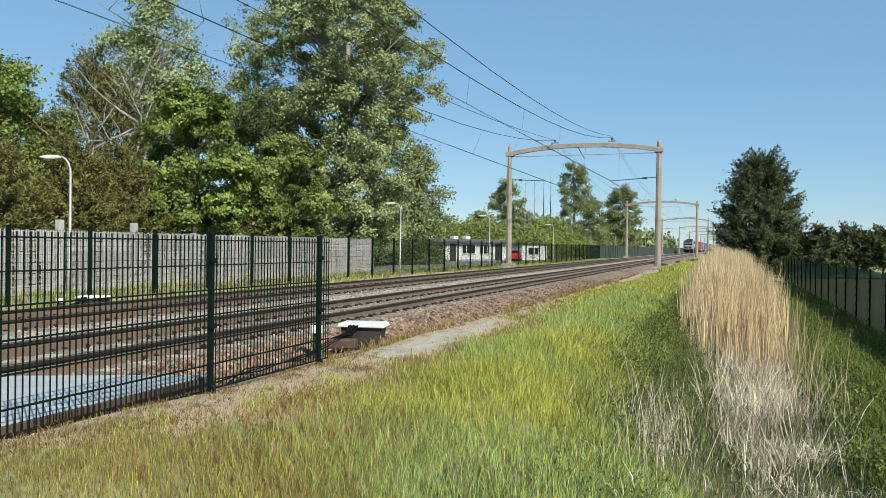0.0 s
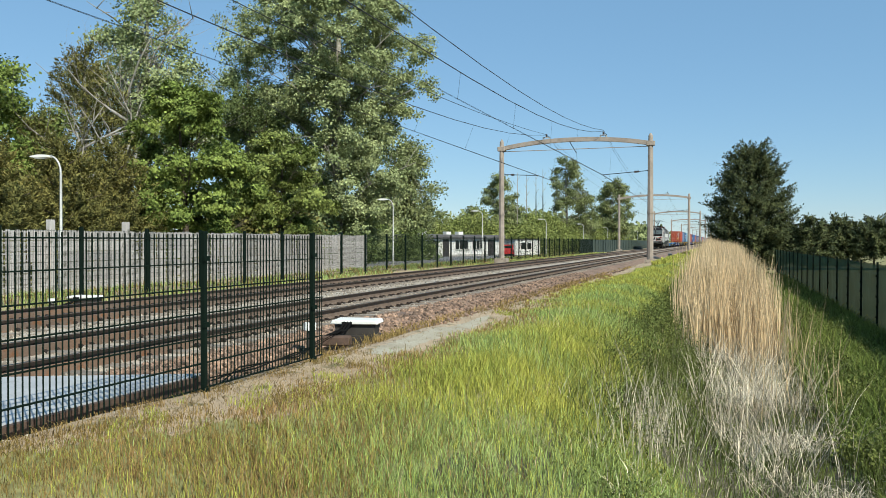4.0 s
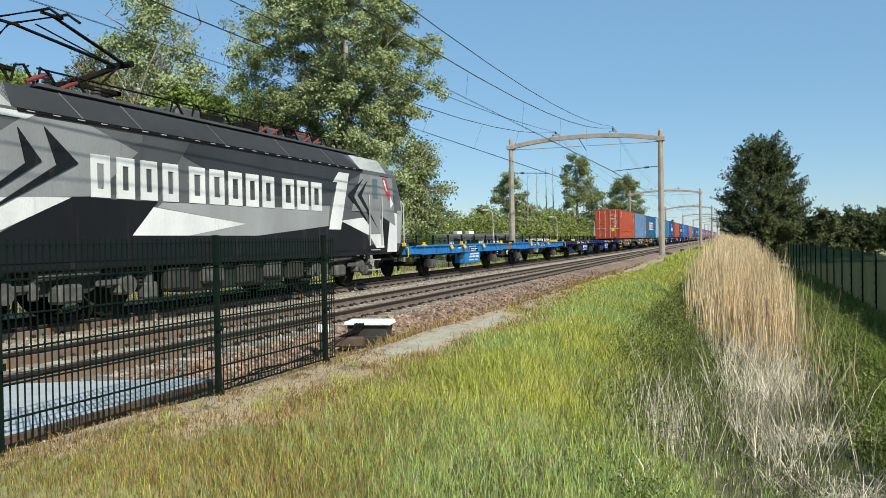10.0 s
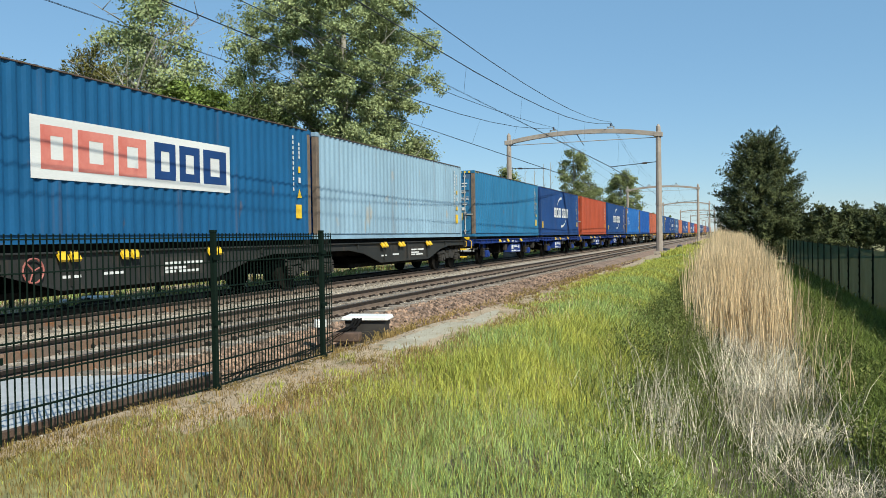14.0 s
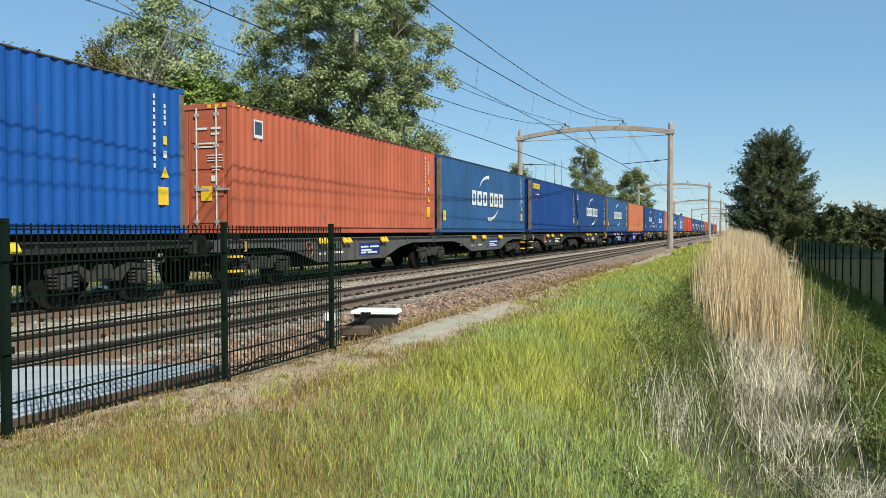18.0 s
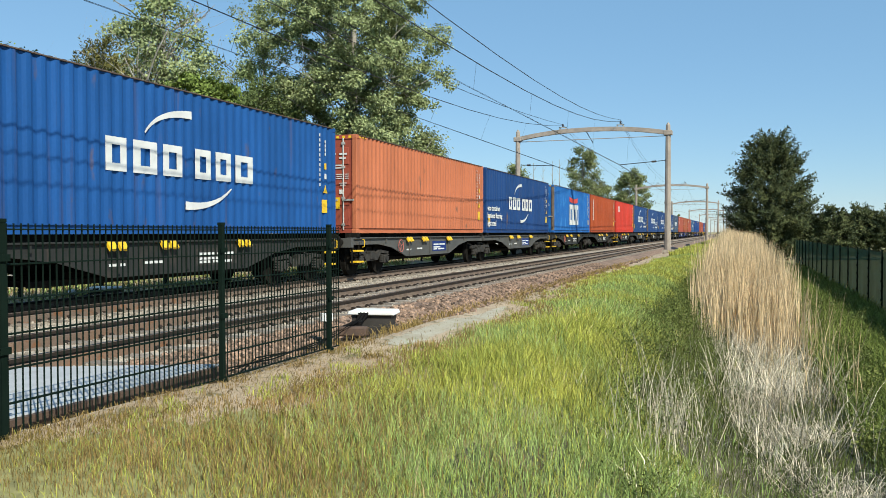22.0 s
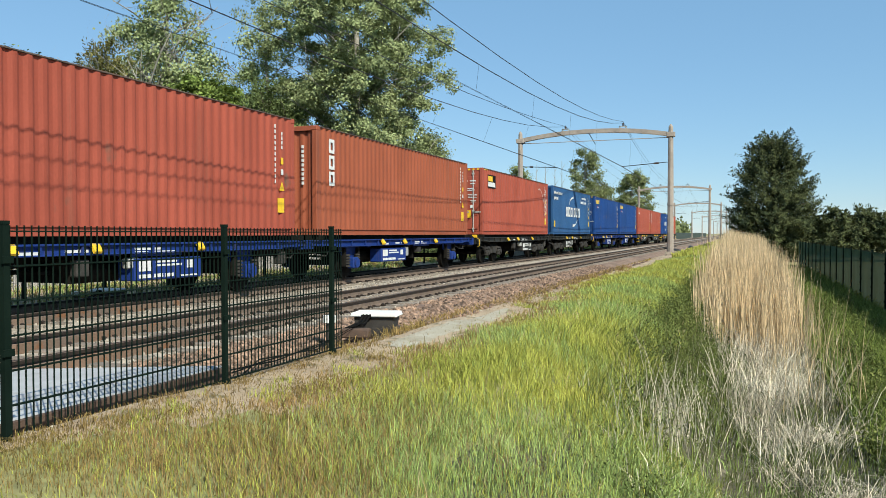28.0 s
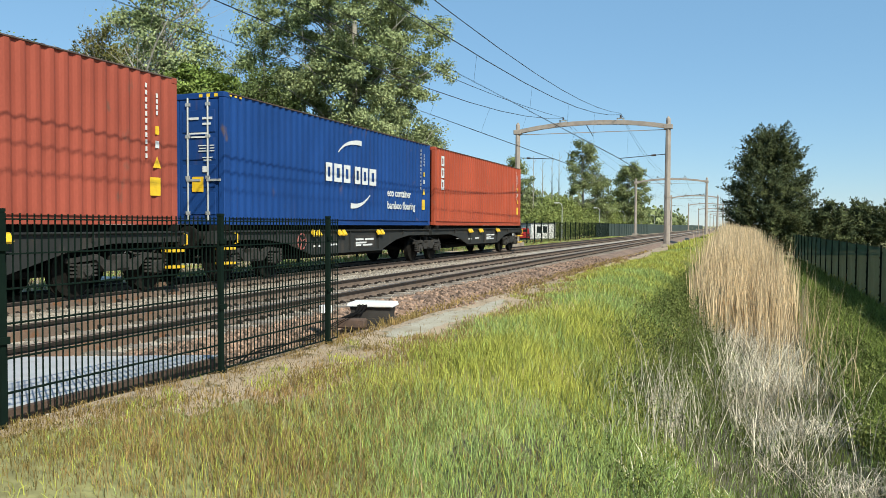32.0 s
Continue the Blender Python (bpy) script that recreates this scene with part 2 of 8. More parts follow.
def tube(bm, pts, radii, sides=6):
    """A tapered tube through points."""
    rings = []
    pts = [Vector(p) for p in pts]
    if not isinstance(radii, (list, tuple)):
        radii = [radii] * len(pts)
    for i, p in enumerate(pts):
        d = (pts[min(i + 1, len(pts) - 1)] - pts[max(i - 1, 0)]).normalized()
        u = d.orthogonal().normalized()
        w = d.cross(u)
        rings.append([bm.verts.new(p + radii[i] * (math.cos(k * math.tau / sides) * u + math.sin(k * math.tau / sides) * w)) for k in range(sides)])
    for a, b in zip(rings, rings[1:]):
        best = min(range(sides), key=lambda s: (a[0].co - b[s].co).length)
        for k in range(sides):
            bm.faces.new((a[k], a[(k + 1) % sides], b[(k + 1 + best) % sides], b[(k + best) % sides]))
    bm.faces.new(rings[0][::-1]), bm.faces.new(rings[-1])
    return bm


def cylinder(bm, p0, p1, r, sides=12):
    return tube(bm, [p0, p1], r, sides)


def smooth(ob):
    for p in ob.data.polygons:
        p.use_smooth = True
    return ob


def fast_mesh(name, verts, faces, material, parent=None):
    me = bpy.data.meshes.new(name)
    me.from_pydata(verts, [], faces)
    me.materials.append(material)
    ob = new(name, me)
    ob.parent = parent
    return ob


RNG = np.random.default_rng(7)


# ---- ground ----
PROFILE = [(-400, -0.6), (-30, -0.45), (-20, -0.3), (-15, -0.28), (-14.0, -0.34), (-13.4, -0.24), (-6.2, -0.24), (-5.4, -0.36), (-4.6, -0.12), (-3.9, 0.05), (-3.0, 0.06), (-2.2, 0.0),
           (-1.4, -0.3), (-0.6, -0.85), (0.2, -1.15), (1.2, -1.15), (2.2, -0.95), (3.9, -1.1), (6, -1.0), (400, -0.9)]


def ground_z(x, y):
    """Height of the ground; the ditch ends at the dam on which the camera stands."""
    z = np.interp(x, [p[0] for p in PROFILE], [p[1] for p in PROFILE])
    dam = np.clip((y - 2.0) / 5.0, 0, 1)
    flat = np.interp(x, [-400, -4.6, -3.9, -3.2, -2, 3, 400], [-0.3, -0.12, 0.18, 0.12, -0.12, -0.35, -0.6])
    z = np.where(x > -4.6, flat * (1 - dam) + z * dam, z)
    return z + np.where(x > -3.9, 0.03, 0.012) * np.sin(x * 2.1 + y * 1.3) * np.cos(y * 0.9 - x * 1.7) * np.where(x > -5, 1, 0)


def edge_x(y):
    """Where the grass begins beside the bare strip."""
    return np.interp(y, [2, 3.4, 4, 4.7, 5.9, 7.3, 11, 18, 40], [-4.0, -3.85, -3.6, -3.3, -3.25, -3.1, -3.05, -3.5, -3.1])


def build_ground():
    xs = np.unique(np.concatenate([[-2500, -900, -400, -150, -80, -50], np.arange(-40, -6, 1.0), np.arange(-6.5, 5, 0.2), np.arange(5, 20, 2.0), [30, 60, 120, 300, 900, 2500]]))
    ys = np.unique(np.concatenate([[-2500, -300, -80, -30], np.arange(-12, 3, 1.5), np.arange(3, 20, 0.3), np.arange(20, 60, 1.5), np.arange(60, 160, 6), [200, 300, 500, 900, 1600, 3500]]))
    X, Y = np.meshgrid(xs, ys, indexing="ij")
    Z = ground_z(X, Y)
    nx, ny = X.shape
    verts = np.stack([X, Y, Z], -1).reshape(-1, 3).tolist()
    faces = [(i * ny + j, (i + 1) * ny + j, (i + 1) * ny + j + 1, i * ny + j + 1) for i in range(nx - 1) for j in range(ny - 1)]
    ob = smooth(fast_mesh("ground", verts, faces, EARTH))
    ob.data.materials.append(FIELD)
    ob.data.materials.append(DITCH)
    for p in ob.data.polygons:
        c = p.center
        if c.x > max(-3.6, float(edge_x(c.y)) + 0.3) + 0.15 * math.sin(c.y * 1.7) or c.x < -20.5 or (c.y > 45 and c.x > -3.2):
            p.material_index = 2 if -1.5 + 0.2 * math.sin(c.y * 2.3) < c.x < 3.0 and 3.5 < c.y < 60 else 1
    tagged(ob, "brown earth with sparse grass sloping into a ditch", "ground", kind="structure")
    bm = bmesh.new()
    prism(bm, [(-14.1, -0.6), (-13.5, -0.2), (-6.1, -0.2), (-5.2, -0.42), (-5.2, -0.6)], "y", -40, 1200)
    tagged(mesh_object("track_bed", bm, BALLAST), "reddish brown ballast bed under two tracks", "ballast", kind="structure")
    bm = boxes((-13.4, -6.45, -40, 1200, -0.4, -0.19))
    tagged(mesh_object("track_bed", bm, STONE), "grey-brown ballast between and around the rails", "ballast", kind="structure")


build_ground()

# ---- tracks ----
TRACKS = (-7.70, -11.67)
RAILS = (-6.95, -8.45, -10.92, -12.42)


def build_tracks():
    for x in RAILS:
        bm = bmesh.new()
        prism(bm, [(x - 0.06, -0.17), (x + 0.06, -0.17), (x + 0.06, -0.15), (x + 0.012, -0.13), (x + 0.012, -0.04), (x + 0.035, -0.03), (x + 0.035, -0.006), (x + 0.028, 0), (x - 0.028, 0), (x - 0.035, -0.006), (x - 0.035, -0.03), (x - 0.012, -0.04), (x - 0.012, -0.13), (x - 0.06, -0.15)], "y", -40, 1200)
        rail = tagged(mesh_object("rail", bm, DUSTY), "rusty brown steel rail with worn shiny head", "rail", "rails", "structure")
        bm = boxes((x - 0.026, x + 0.026, -40, 1200, 0.0, 0.003))
        part("running_surface", bm, RAILTOP, rail, "worn steel strip")
        # thin dark strips put the head's shade into colour
        for s in (-1, 1):
            part("head_flank", boxes((x + s * 0.037 - 0.004, x + s * 0.037 + 0.004, -40, 1200, -0.042, -0.003)), RAILHEAD, rail, "rail head flank coloured dark for shade")
    # concrete sleepers, one by one where they are seen close, joined further off
    base = None
    for k, x in enumerate(TRACKS):
        bed = tagged(thing("sleepers", None), "row of grey brown concrete sleepers in ballast", "sleepers", "sleepers", "structure")
        for i in range(140):
            y = 2 + i * 0.6
            if base is None:
                bm = bmesh.new()
                prism(bm, [(-0.13, -0.2), (0.13, -0.2), (0.1, 0), (-0.1, 0)], "x", -1.28, 1.28)
                base = part("sleeper", bm, SLEEPER, bed)
                base.matrix_basis = pose(x, y, -0.165)
            else:
                like(base, bed, pose(x + random.uniform(-0.02, 0.02), y, -0.165 + random.uniform(-0.008, 0.006), 0, 0, random.uniform(-0.6, 0.6)))
        bm = bmesh.new()
        for i in range(140, 560):
            y = 2 + i * 0.6
            box(bm, x - 1.28, x + 1.28, y - 0.11, y + 0.11, -0.3, -0.165)
        tagged(part("far_sleepers", bm, SLEEPER, bed), kind="stuff")
        # rail clips
        bm = bmesh.new()
        for i in range(10 if k == 0 else 0, 150):
            y = 2 + i * 0.6
            for r in (x - 0.75, x + 0.75):
                for s in (-1, 1):
                    for q in (-0.1, 0.1):
                        prism(bm, [(r + s * 0.055, -0.18), (r + s * 0.16, -0.18), (r + s * 0.14, -0.15), (r + s * 0.09, -0.125), (r + s * 0.055, -0.14)], "y", y + q - 0.03, y + q + 0.03)
        tagged(part("rail_clips", bm, RAILHEAD, bed, "dark spring clips beside the rails"), kind="stuff")


def build_ballast(between, count, material, label):
    """Loose stones over the bed and its shoulder."""
    shapes = []
    for s in range(10):
        bm = bmesh.new()
        bmesh.ops.create_icosphere(bm, subdivisions=1, radius=1)
        for v in bm.verts:
            v.co *= RNG.uniform(0.65, 1.1)
        shapes.append((np.array([v.co[:] for v in bm.verts]), [[v.index for v in f.verts] for f in bm.faces]))
        bm.free()
    V, Fc, n = [], [], 0

    def stone(x, y, z, s):
        nonlocal n
        a, f = shapes[int(RNG.integers(10))]
        th = RNG.uniform(0, 6.3)
        c, q = math.cos(th), math.sin(th)
        p = a * s * RNG.uniform(0.7, 1.2, 3)
        p = np.stack([p[:, 0] * c - p[:, 1] * q + x, p[:, 0] * q + p[:, 1] * c + y, p[:, 2] + z], -1)
        V.extend(p.tolist())
        Fc.extend([[i + n for i in q2] for q2 in f])
        n += len(a)

    for _ in range(count):
        y = 5 + 32 * RNG.random() ** 1.5
        if not between:
            x = RNG.uniform(-6.5, -4.9) if RNG.random() < 0.8 or y < 11 else -4.95 + 1.1 * RNG.random() ** 2
            z = float(np.interp(x, [-6.9, -6.1, -5.2, -4.9], [-0.2, -0.21, -0.4, -0.22])) if x < -4.9 else float(ground_z(np.array(x), np.array(y)))
        else:
            x = RNG.uniform(-13.4, -6.5)
            z = -0.195
        stone(x, y, z + 0.01, RNG.uniform(0.018, 0.038) * (1 if between else 1.35))
    ob = fast_mesh("ballast_stones", V, Fc, material)
    tagged(ob, label, "ballast", kind="stuff")


def build_crossing():
    """Plates of the level crossing beside and between the rails."""
    cr = tagged(thing("level_crossing"), "worn pale concrete plates and rusty boards of a level crossing", "crossing", kind="structure")
    for i in range(4):
        y1 = 5.6 - i * 1.8
        bm = bmesh.new()
        prism(bm, [(-6.5, -0.3), (-4.15, -0.3), (-4.15, 0.16), (-6.5, -0.01)], "y", y1 - 1.79, y1)
        part("plate", bm, SLAB, cr)
        part("edge_board", boxes((-4.145, -4.1, y1 - 1.79, y1, -0.2, 0.155)), RUST, cr, "dark weathered edge board")
    # rust-stained boards along the rails, their ends set obliquely
    for x, end in ((-6.95, 8.9), (-8.45, 10.7), (-10.92, 13.3), (-12.42, 15.0)):
        for i in range(6):
            y1 = end - i * 1.8
            part("rail_board", boxes((x + 0.065, x + 0.105, y1 - 1.79, y1, -0.22, -0.06), bevel=0.006), CROSS, cr, "rust-stained brown board along the rail")


CROSS = surface("rust_stained_plate", (0.15, 0.11, 0.085), (0.18, 0.11, 0.072), 0.85, scale=1.6, fine=40, grain=0.25, bump=0.25, rand=0.15, stain=(0.2, 0.09, 0.04), stain_at=0.56)
build_tracks()
build_ballast(False, 10000, BALLAST, "loose reddish brown ballast stones beside the track")
build_ballast(True, 10000, STONE, "loose grey-brown ballast stones between the rails")
build_crossing()


# ---- overhead line ----
FOOTING = surface("footing_concrete", (0.34, 0.29, 0.235), (0.24, 0.2, 0.165), 0.9, scale=2, fine=50, grain=0.25, bump=0.3, stain=(0.14, 0.1, 0.075), stain_at=0.55)
GANTRY_Y, GANTRY_STEP = 49.09, 62.4


def gantry(y, full=True):
    g = tagged(thing("portal_gantry", pose(0, y, 0)), "weathered brown arched steel portal gantry over both tracks", "gantry", "portals of the overhead line")
    for x in (-4.02, -13.38):
        p = bmesh.new()
        r = [0.19, 0.185, 0.17, 0.15, 0.13]
        tube(p, [(x, 0, z) for z in (0.2, 2, 4.5, 7.1, 7.75)], r, 8)
        tube(p, [(x, 0, 7.75), (x, 0, 7.9)], [0.13, 0.03], 8)
        post = part("post", p, MAST, g)
        b = bmesh.new()
        w = 0.3 if x > -9 else 0.37
        prism(b, [(x - w - 0.04, -0.45), (x + w + 0.04, -0.45), (x + w, 0.2), (x - w, 0.2)], "y", -w, w)
        part("foundation", b, FOOTING, g, "brownish concrete foundation block")
        if full:
            part("collar", cylinder(bmesh.new(), (x, 0, 3.0), (x, 0, 3.12), 0.21, 8), MAST, post)
        part("bracket", boxes((x - 0.25, x + 0.25, -0.185, 0.185, 7.13, 7.41), bevel=0.02), MAST, g)
    # arched beam: two chords with lacing
    n = 16
    for side in (-0.13, 0.13):
        bm = bmesh.new()
        for i in range(n):
            a, b = i / n, (i + 1) / n
            xa, xb = -13.38 + 9.36 * a, -13.38 + 9.36 * b
            za, zb = (7.27 + 0.42 * (1 - abs(2 * t - 1) ** 2.2) for t in (a, b))
            vs = [bm.verts.new(c) for c in ((xa, side - 0.03, za - 0.12), (xa, side + 0.03, za - 0.12), (xa, side + 0.03, za + 0.13), (xa, side - 0.03, za + 0.13), (xb, side - 0.03, zb - 0.12), (xb, side + 0.03, zb - 0.12), (xb, side + 0.03, zb + 0.13), (xb, side - 0.03, zb + 0.13))]
            for f in ((0, 1, 5, 4), (1, 2, 6, 5), (2, 3, 7, 6), (3, 0, 4, 7)):
                bm.faces.new([vs[k] for k in f])
        bmesh.ops.remove_doubles(bm, verts=bm.verts[:], dist=0.001)
        bmesh.ops.holes_fill(bm, edges=[e for e in bm.edges if e.is_boundary], sides=4)
        bmesh.ops.recalc_face_normals(bm, faces=bm.faces[:])
        part("arched_beam", bm, MAST, g)
    for i in range(n + 1 if full else 0):
        t = i / n
        x, z = -13.38 + 9.36 * t, 7.27 + 0.42 * (1 - abs(2 * t - 1) ** 2.2)
        part("lacing_bar", boxes((x - 0.03, x + 0.03, -0.1, 0.1, z + 0.08, z + 0.12)), MAST, g)
        part("lacing_bar", boxes((x - 0.03, x + 0.03, -0.1, 0.1, z - 0.11, z - 0.07)), MAST, g)
    part("tie_rod", cylinder(bmesh.new(), (-13.3, 0, 7.1), (-4.1, 0, 7.1), 0.022, 6), MAST, g)
    for x in (-6.86, -10.44):
        z = 7.27 + 0.42 * (1 - abs(2 * (x + 13.38) / 9.36 - 1) ** 2.2)
        bm = boxes((x - 0.22, x - 0.17, -0.1, 0.1, z - 0.1, z + 0.28), (x + 0.17, x + 0.22, -0.1, 0.1, z - 0.1, z + 0.28), (x - 0.22, x + 0.22, -0.1, 0.1, z + 0.24, z + 0.28))
        part("insulator_frame", bm, ZINC, g)
        bm = bmesh.new()
        for k in range(3):
            cylinder(bm, (x, 0, z + 0.29 + k * 0.06), (x, 0, z + 0.325 + k * 0.06), 0.06, 8)
        cylinder(bm, (x, 0, z + 0.28), (x, 0, z + 0.48), 0.03, 6)
        part("insulator", bm, PORCELAIN, g, "dark ribbed insulator")
    for x0, x1, z0, z1 in ((-4.15, -6.93, 5.62, 5.43), (-13.2, -11.0, 5.62, 5.5)):
        part("steady_arm", cylinder(bmesh.new(), (x0, 0, z0), (x1, 0, z1), 0.022, 6), COPPER, g)
        a = x0 + (x1 - x0) * 0.2
        part("insulator", cylinder(bmesh.new(), (a, 0, z0 + (z1 - z0) * 0.2), (a + (x1 - x0) * 0.1, 0, z0 + (z1 - z0) * 0.3), 0.06, 8), PORCELAIN, g)
    part("drop_rod", cylinder(bmesh.new(), (-9.1, 0, 7.8), (-8.6, 0.3, 6.9), 0.025, 6), COPPER, g)
    return g


for i in range(9):
    gantry(GANTRY_Y + i * GANTRY_STEP, i < 3)


def wire(name, label, pts, r, droppers=()):
    bm = bmesh.new()
    tube(bm, pts, [r if p[1] < GANTRY_Y + 1 else r * 0.55 for p in pts], 5)
    w = tagged(mesh_object(name, bm, COPPER), label, "wire", "wires of the overhead line")
    for a, b in droppers:
        part("dropper", cylinder(bmesh.new(), a, b, 0.004, 4), COPPER, w)
    return w


def build_wires():
    spans = [GANTRY_Y + (i - 1) * GANTRY_STEP for i in range(8)]
    # contact line and its stagger, insulator on the beam; carrier: place at the gantry behind, lowest, rise; feeder likewise
    for x, dx, zc, xi, carrier, feeder in ((-7.27, 0.34, 5.43, -6.86, (-7.5, 6.19, 1.92, 2.4), (-6.5, 6.5, 1.7, 2.2)),
                                           (-11.1, 0.1, 5.5, -10.44, (-11.2, 6.2, 1.85, 2.4), (-11.2, 6.95, 1.13, 2.0))):
        con = [(x + (dx if i % 2 else -dx), y, zc) for i, y in enumerate(spans)]
        wire("contact_wire", "dark overhead contact wire above the rails", con, 0.014)
        wire("contact_wire", "second dark contact wire beside the first", [(p[0] + 0.04, p[1], p[2]) for p in con], 0.012)
        for name, label, (back, low, rise, power), r in (("carrier_wire", "dark sagging carrier wire with droppers", carrier, 0.014), ("feeder_wire", "thin dark feeder wire slung between the gantries", feeder, 0.012)):
            line, hang = [], []
            for i in range(len(spans) - 1):
                for k in range(14):
                    t = k / 14
                    y, z = spans[i] + GANTRY_STEP * t, low + rise * abs(2 * t - 1) ** power
                    wx = (back if i == 0 else xi) * (1 - t) + xi * t
                    line.append((wx, y, z))
                for k in range(9 if name == "carrier_wire" and i < 3 else 0):
                    t = 0.06 + 0.1 * k
                    wx = (back if i == 0 else xi) * (1 - t) + xi * t
                    cx = con[i][0] + (con[i + 1][0] - con[i][0]) * t
                    y = spans[i] + GANTRY_STEP * t
                    hang.append(((cx, y, zc), (wx, y, low + rise * abs(2 * t - 1) ** power)))
            wire(name, label, line, r, hang)


build_wires()


# ---- fences, wall, lamps ----
def mesh_panel(name, length, height, parent, dx=0.05, dz=0.2, r=0.003):
    """A welded wire panel along y, from the origin; its lower edge at z 0."""
    bm = bmesh.new()
    n = int(round(length / dx))
    for i in range(n + 1):
        y = i * length / n
        box(bm, -r, r, y - r, y + r, 0, height + 0.03)
    for k in range(int(round(height / dz)) + 1):
        for s in (-1, 1):
            box(bm, s * 2 * r - r, s * 2 * r + r, 0, length, k * dz + 0.0 - r * 1.2, k * dz + r * 1.2)
    return part(name, bm, GREEN, parent)


def fence_post(parent, x, y, z0, z1, w=0.06):
    bm = boxes((x - w / 2, x + w / 2, y - w / 2, y + w / 2, z0, z1), (x - w * 0.58, x + w * 0.58, y - w * 0.58, y + w * 0.58, z1, z1 + 0.02))
    p = part("post", bm, GREEN, parent)
    h = z1 - z0
    for k in range(3):
        z = z0 + 0.2 + (h - 0.4) * k / 2
        part("clamp", boxes((x + w / 2, x + w / 2 + 0.014, y - 0.035, y + 0.035, z - 0.02, z + 0.02)), GREEN, p)
    return p


def near_fence():
    f = tagged(thing("mesh_fence"), "low dark green welded mesh fence beside the track", "fence")
    x, r = -3.87, 0.0036
    fence_post(f, x, 6.97, -0.1, 1.35, 0.038)
    up = flat = None
    for i in range(4):
        y = 5.22 - 2.0 * i
        fence_post(f, x, y, -0.1, 1.35, 0.038)
        pan = new("panel")
        pan.parent = f
        pan.matrix_basis = pose(x - 0.035, y + 0.015, 0.11)
        for k in range(41):
            if up is None:
                up = part("upright_wire", boxes((-r, r, -r, r, 0, 1.235)), GREEN, pan)
            else:
                like(up, pan, pose(0, k * 0.05, 0))
        for k in range(7):
            for sx in (-1, 1):
                if flat is None:
                    flat = part("cross_wire", boxes((-r * 1.1, r * 1.1, 0, 2.0, -r * 1.3, r * 1.3)), GREEN, pan)
                    flat.matrix_basis = pose(sx * 2 * r, 0, 0)
                else:
                    like(flat, pan, pose(sx * 2 * r, 0, k * 0.2))


FAR_MESH = surface("distant_mesh", (0.035, 0.055, 0.045), (0.028, 0.045, 0.036), 0.8, scale=1.5, fine=20, grain=0.3, bump=0.1)


def far_fence():
    f = tagged(thing("mesh_fence"), "dark green welded mesh fence behind the far track", "fence")
    x, z0 = -16.0, -0.3
    pan = mesh_panel("panel", 2.5, 1.8, f, r=0.0024)
    tagged(pan, kind="stuff")
    pan.matrix_basis = pose(x + 0.04, 3.77, z0 + 0.05)
    first = None
    for i in range(60):
        y = 3.76 + i * 2.52
        if first is None:
            first = part("post", boxes((-0.04, 0.04, -0.04, 0.04, -0.2, 1.96)), GREEN, f)
            first.matrix_basis = pose(x, y, z0)
        else:
            like(first, f, pose(x, y, z0))
            if i < 40:
                tagged(like(pan, f, pose(x + 0.04, y, z0 + 0.05)), kind="stuff")
    bm = boxes((x - 0.01, x + 0.01, 95, 400, z0, z0 + 1.85))
    part("far_panel", bm, FAR_MESH, f, "dense dark green mesh seen from afar")


def screen_fence():
    f = tagged(thing("screen_fence"), "dark green fence with screen cloth behind the ditch", "fence")
    x, clip = 3.9, None
    for i in range(23):
        y = 8.0 + i * 2.5
        fence_post(f, x - 0.03, y, -1.3, 0.74, 0.045)
        if i < 22:
            n = 8
            pb = bmesh.new()
            cols = [[pb.verts.new((x + 0.03 + 0.02 * math.sin(k / n * math.pi * 3) * (1 if 0 < j < 3 else 0.2), y - 0.02 + 2.54 * k / n, -1.3 + j * 0.66)) for j in range(4)] for k in range(n + 1)]
            for a, b in zip(cols, cols[1:]):
                for j in range(3):
                    pb.faces.new((a[j], b[j], b[j + 1], a[j + 1]))
            bmesh.ops.solidify(pb, geom=pb.faces[:], thickness=0.008)
            part("screen_cloth", pb, SCREEN, f)
            if i < 10:
                for k in range(6):
                    if clip is None:
                        clip = part("clip", boxes((-0.03, 0.0, -0.025, 0.025, -0.025, 0.025)), GREEN, f)
                        clip.matrix_basis = pose(x - 0.045, y - 0.03, -0.95)
                    else:
                        like(clip, f, pose(x - 0.045, y - 0.03 + 0.03 * (k % 2), -0.95 + 0.27 * k))
            part("top_wire", boxes((x, x + 0.012, y, y + 2.5, 0.69, 0.705)), GREEN, f)


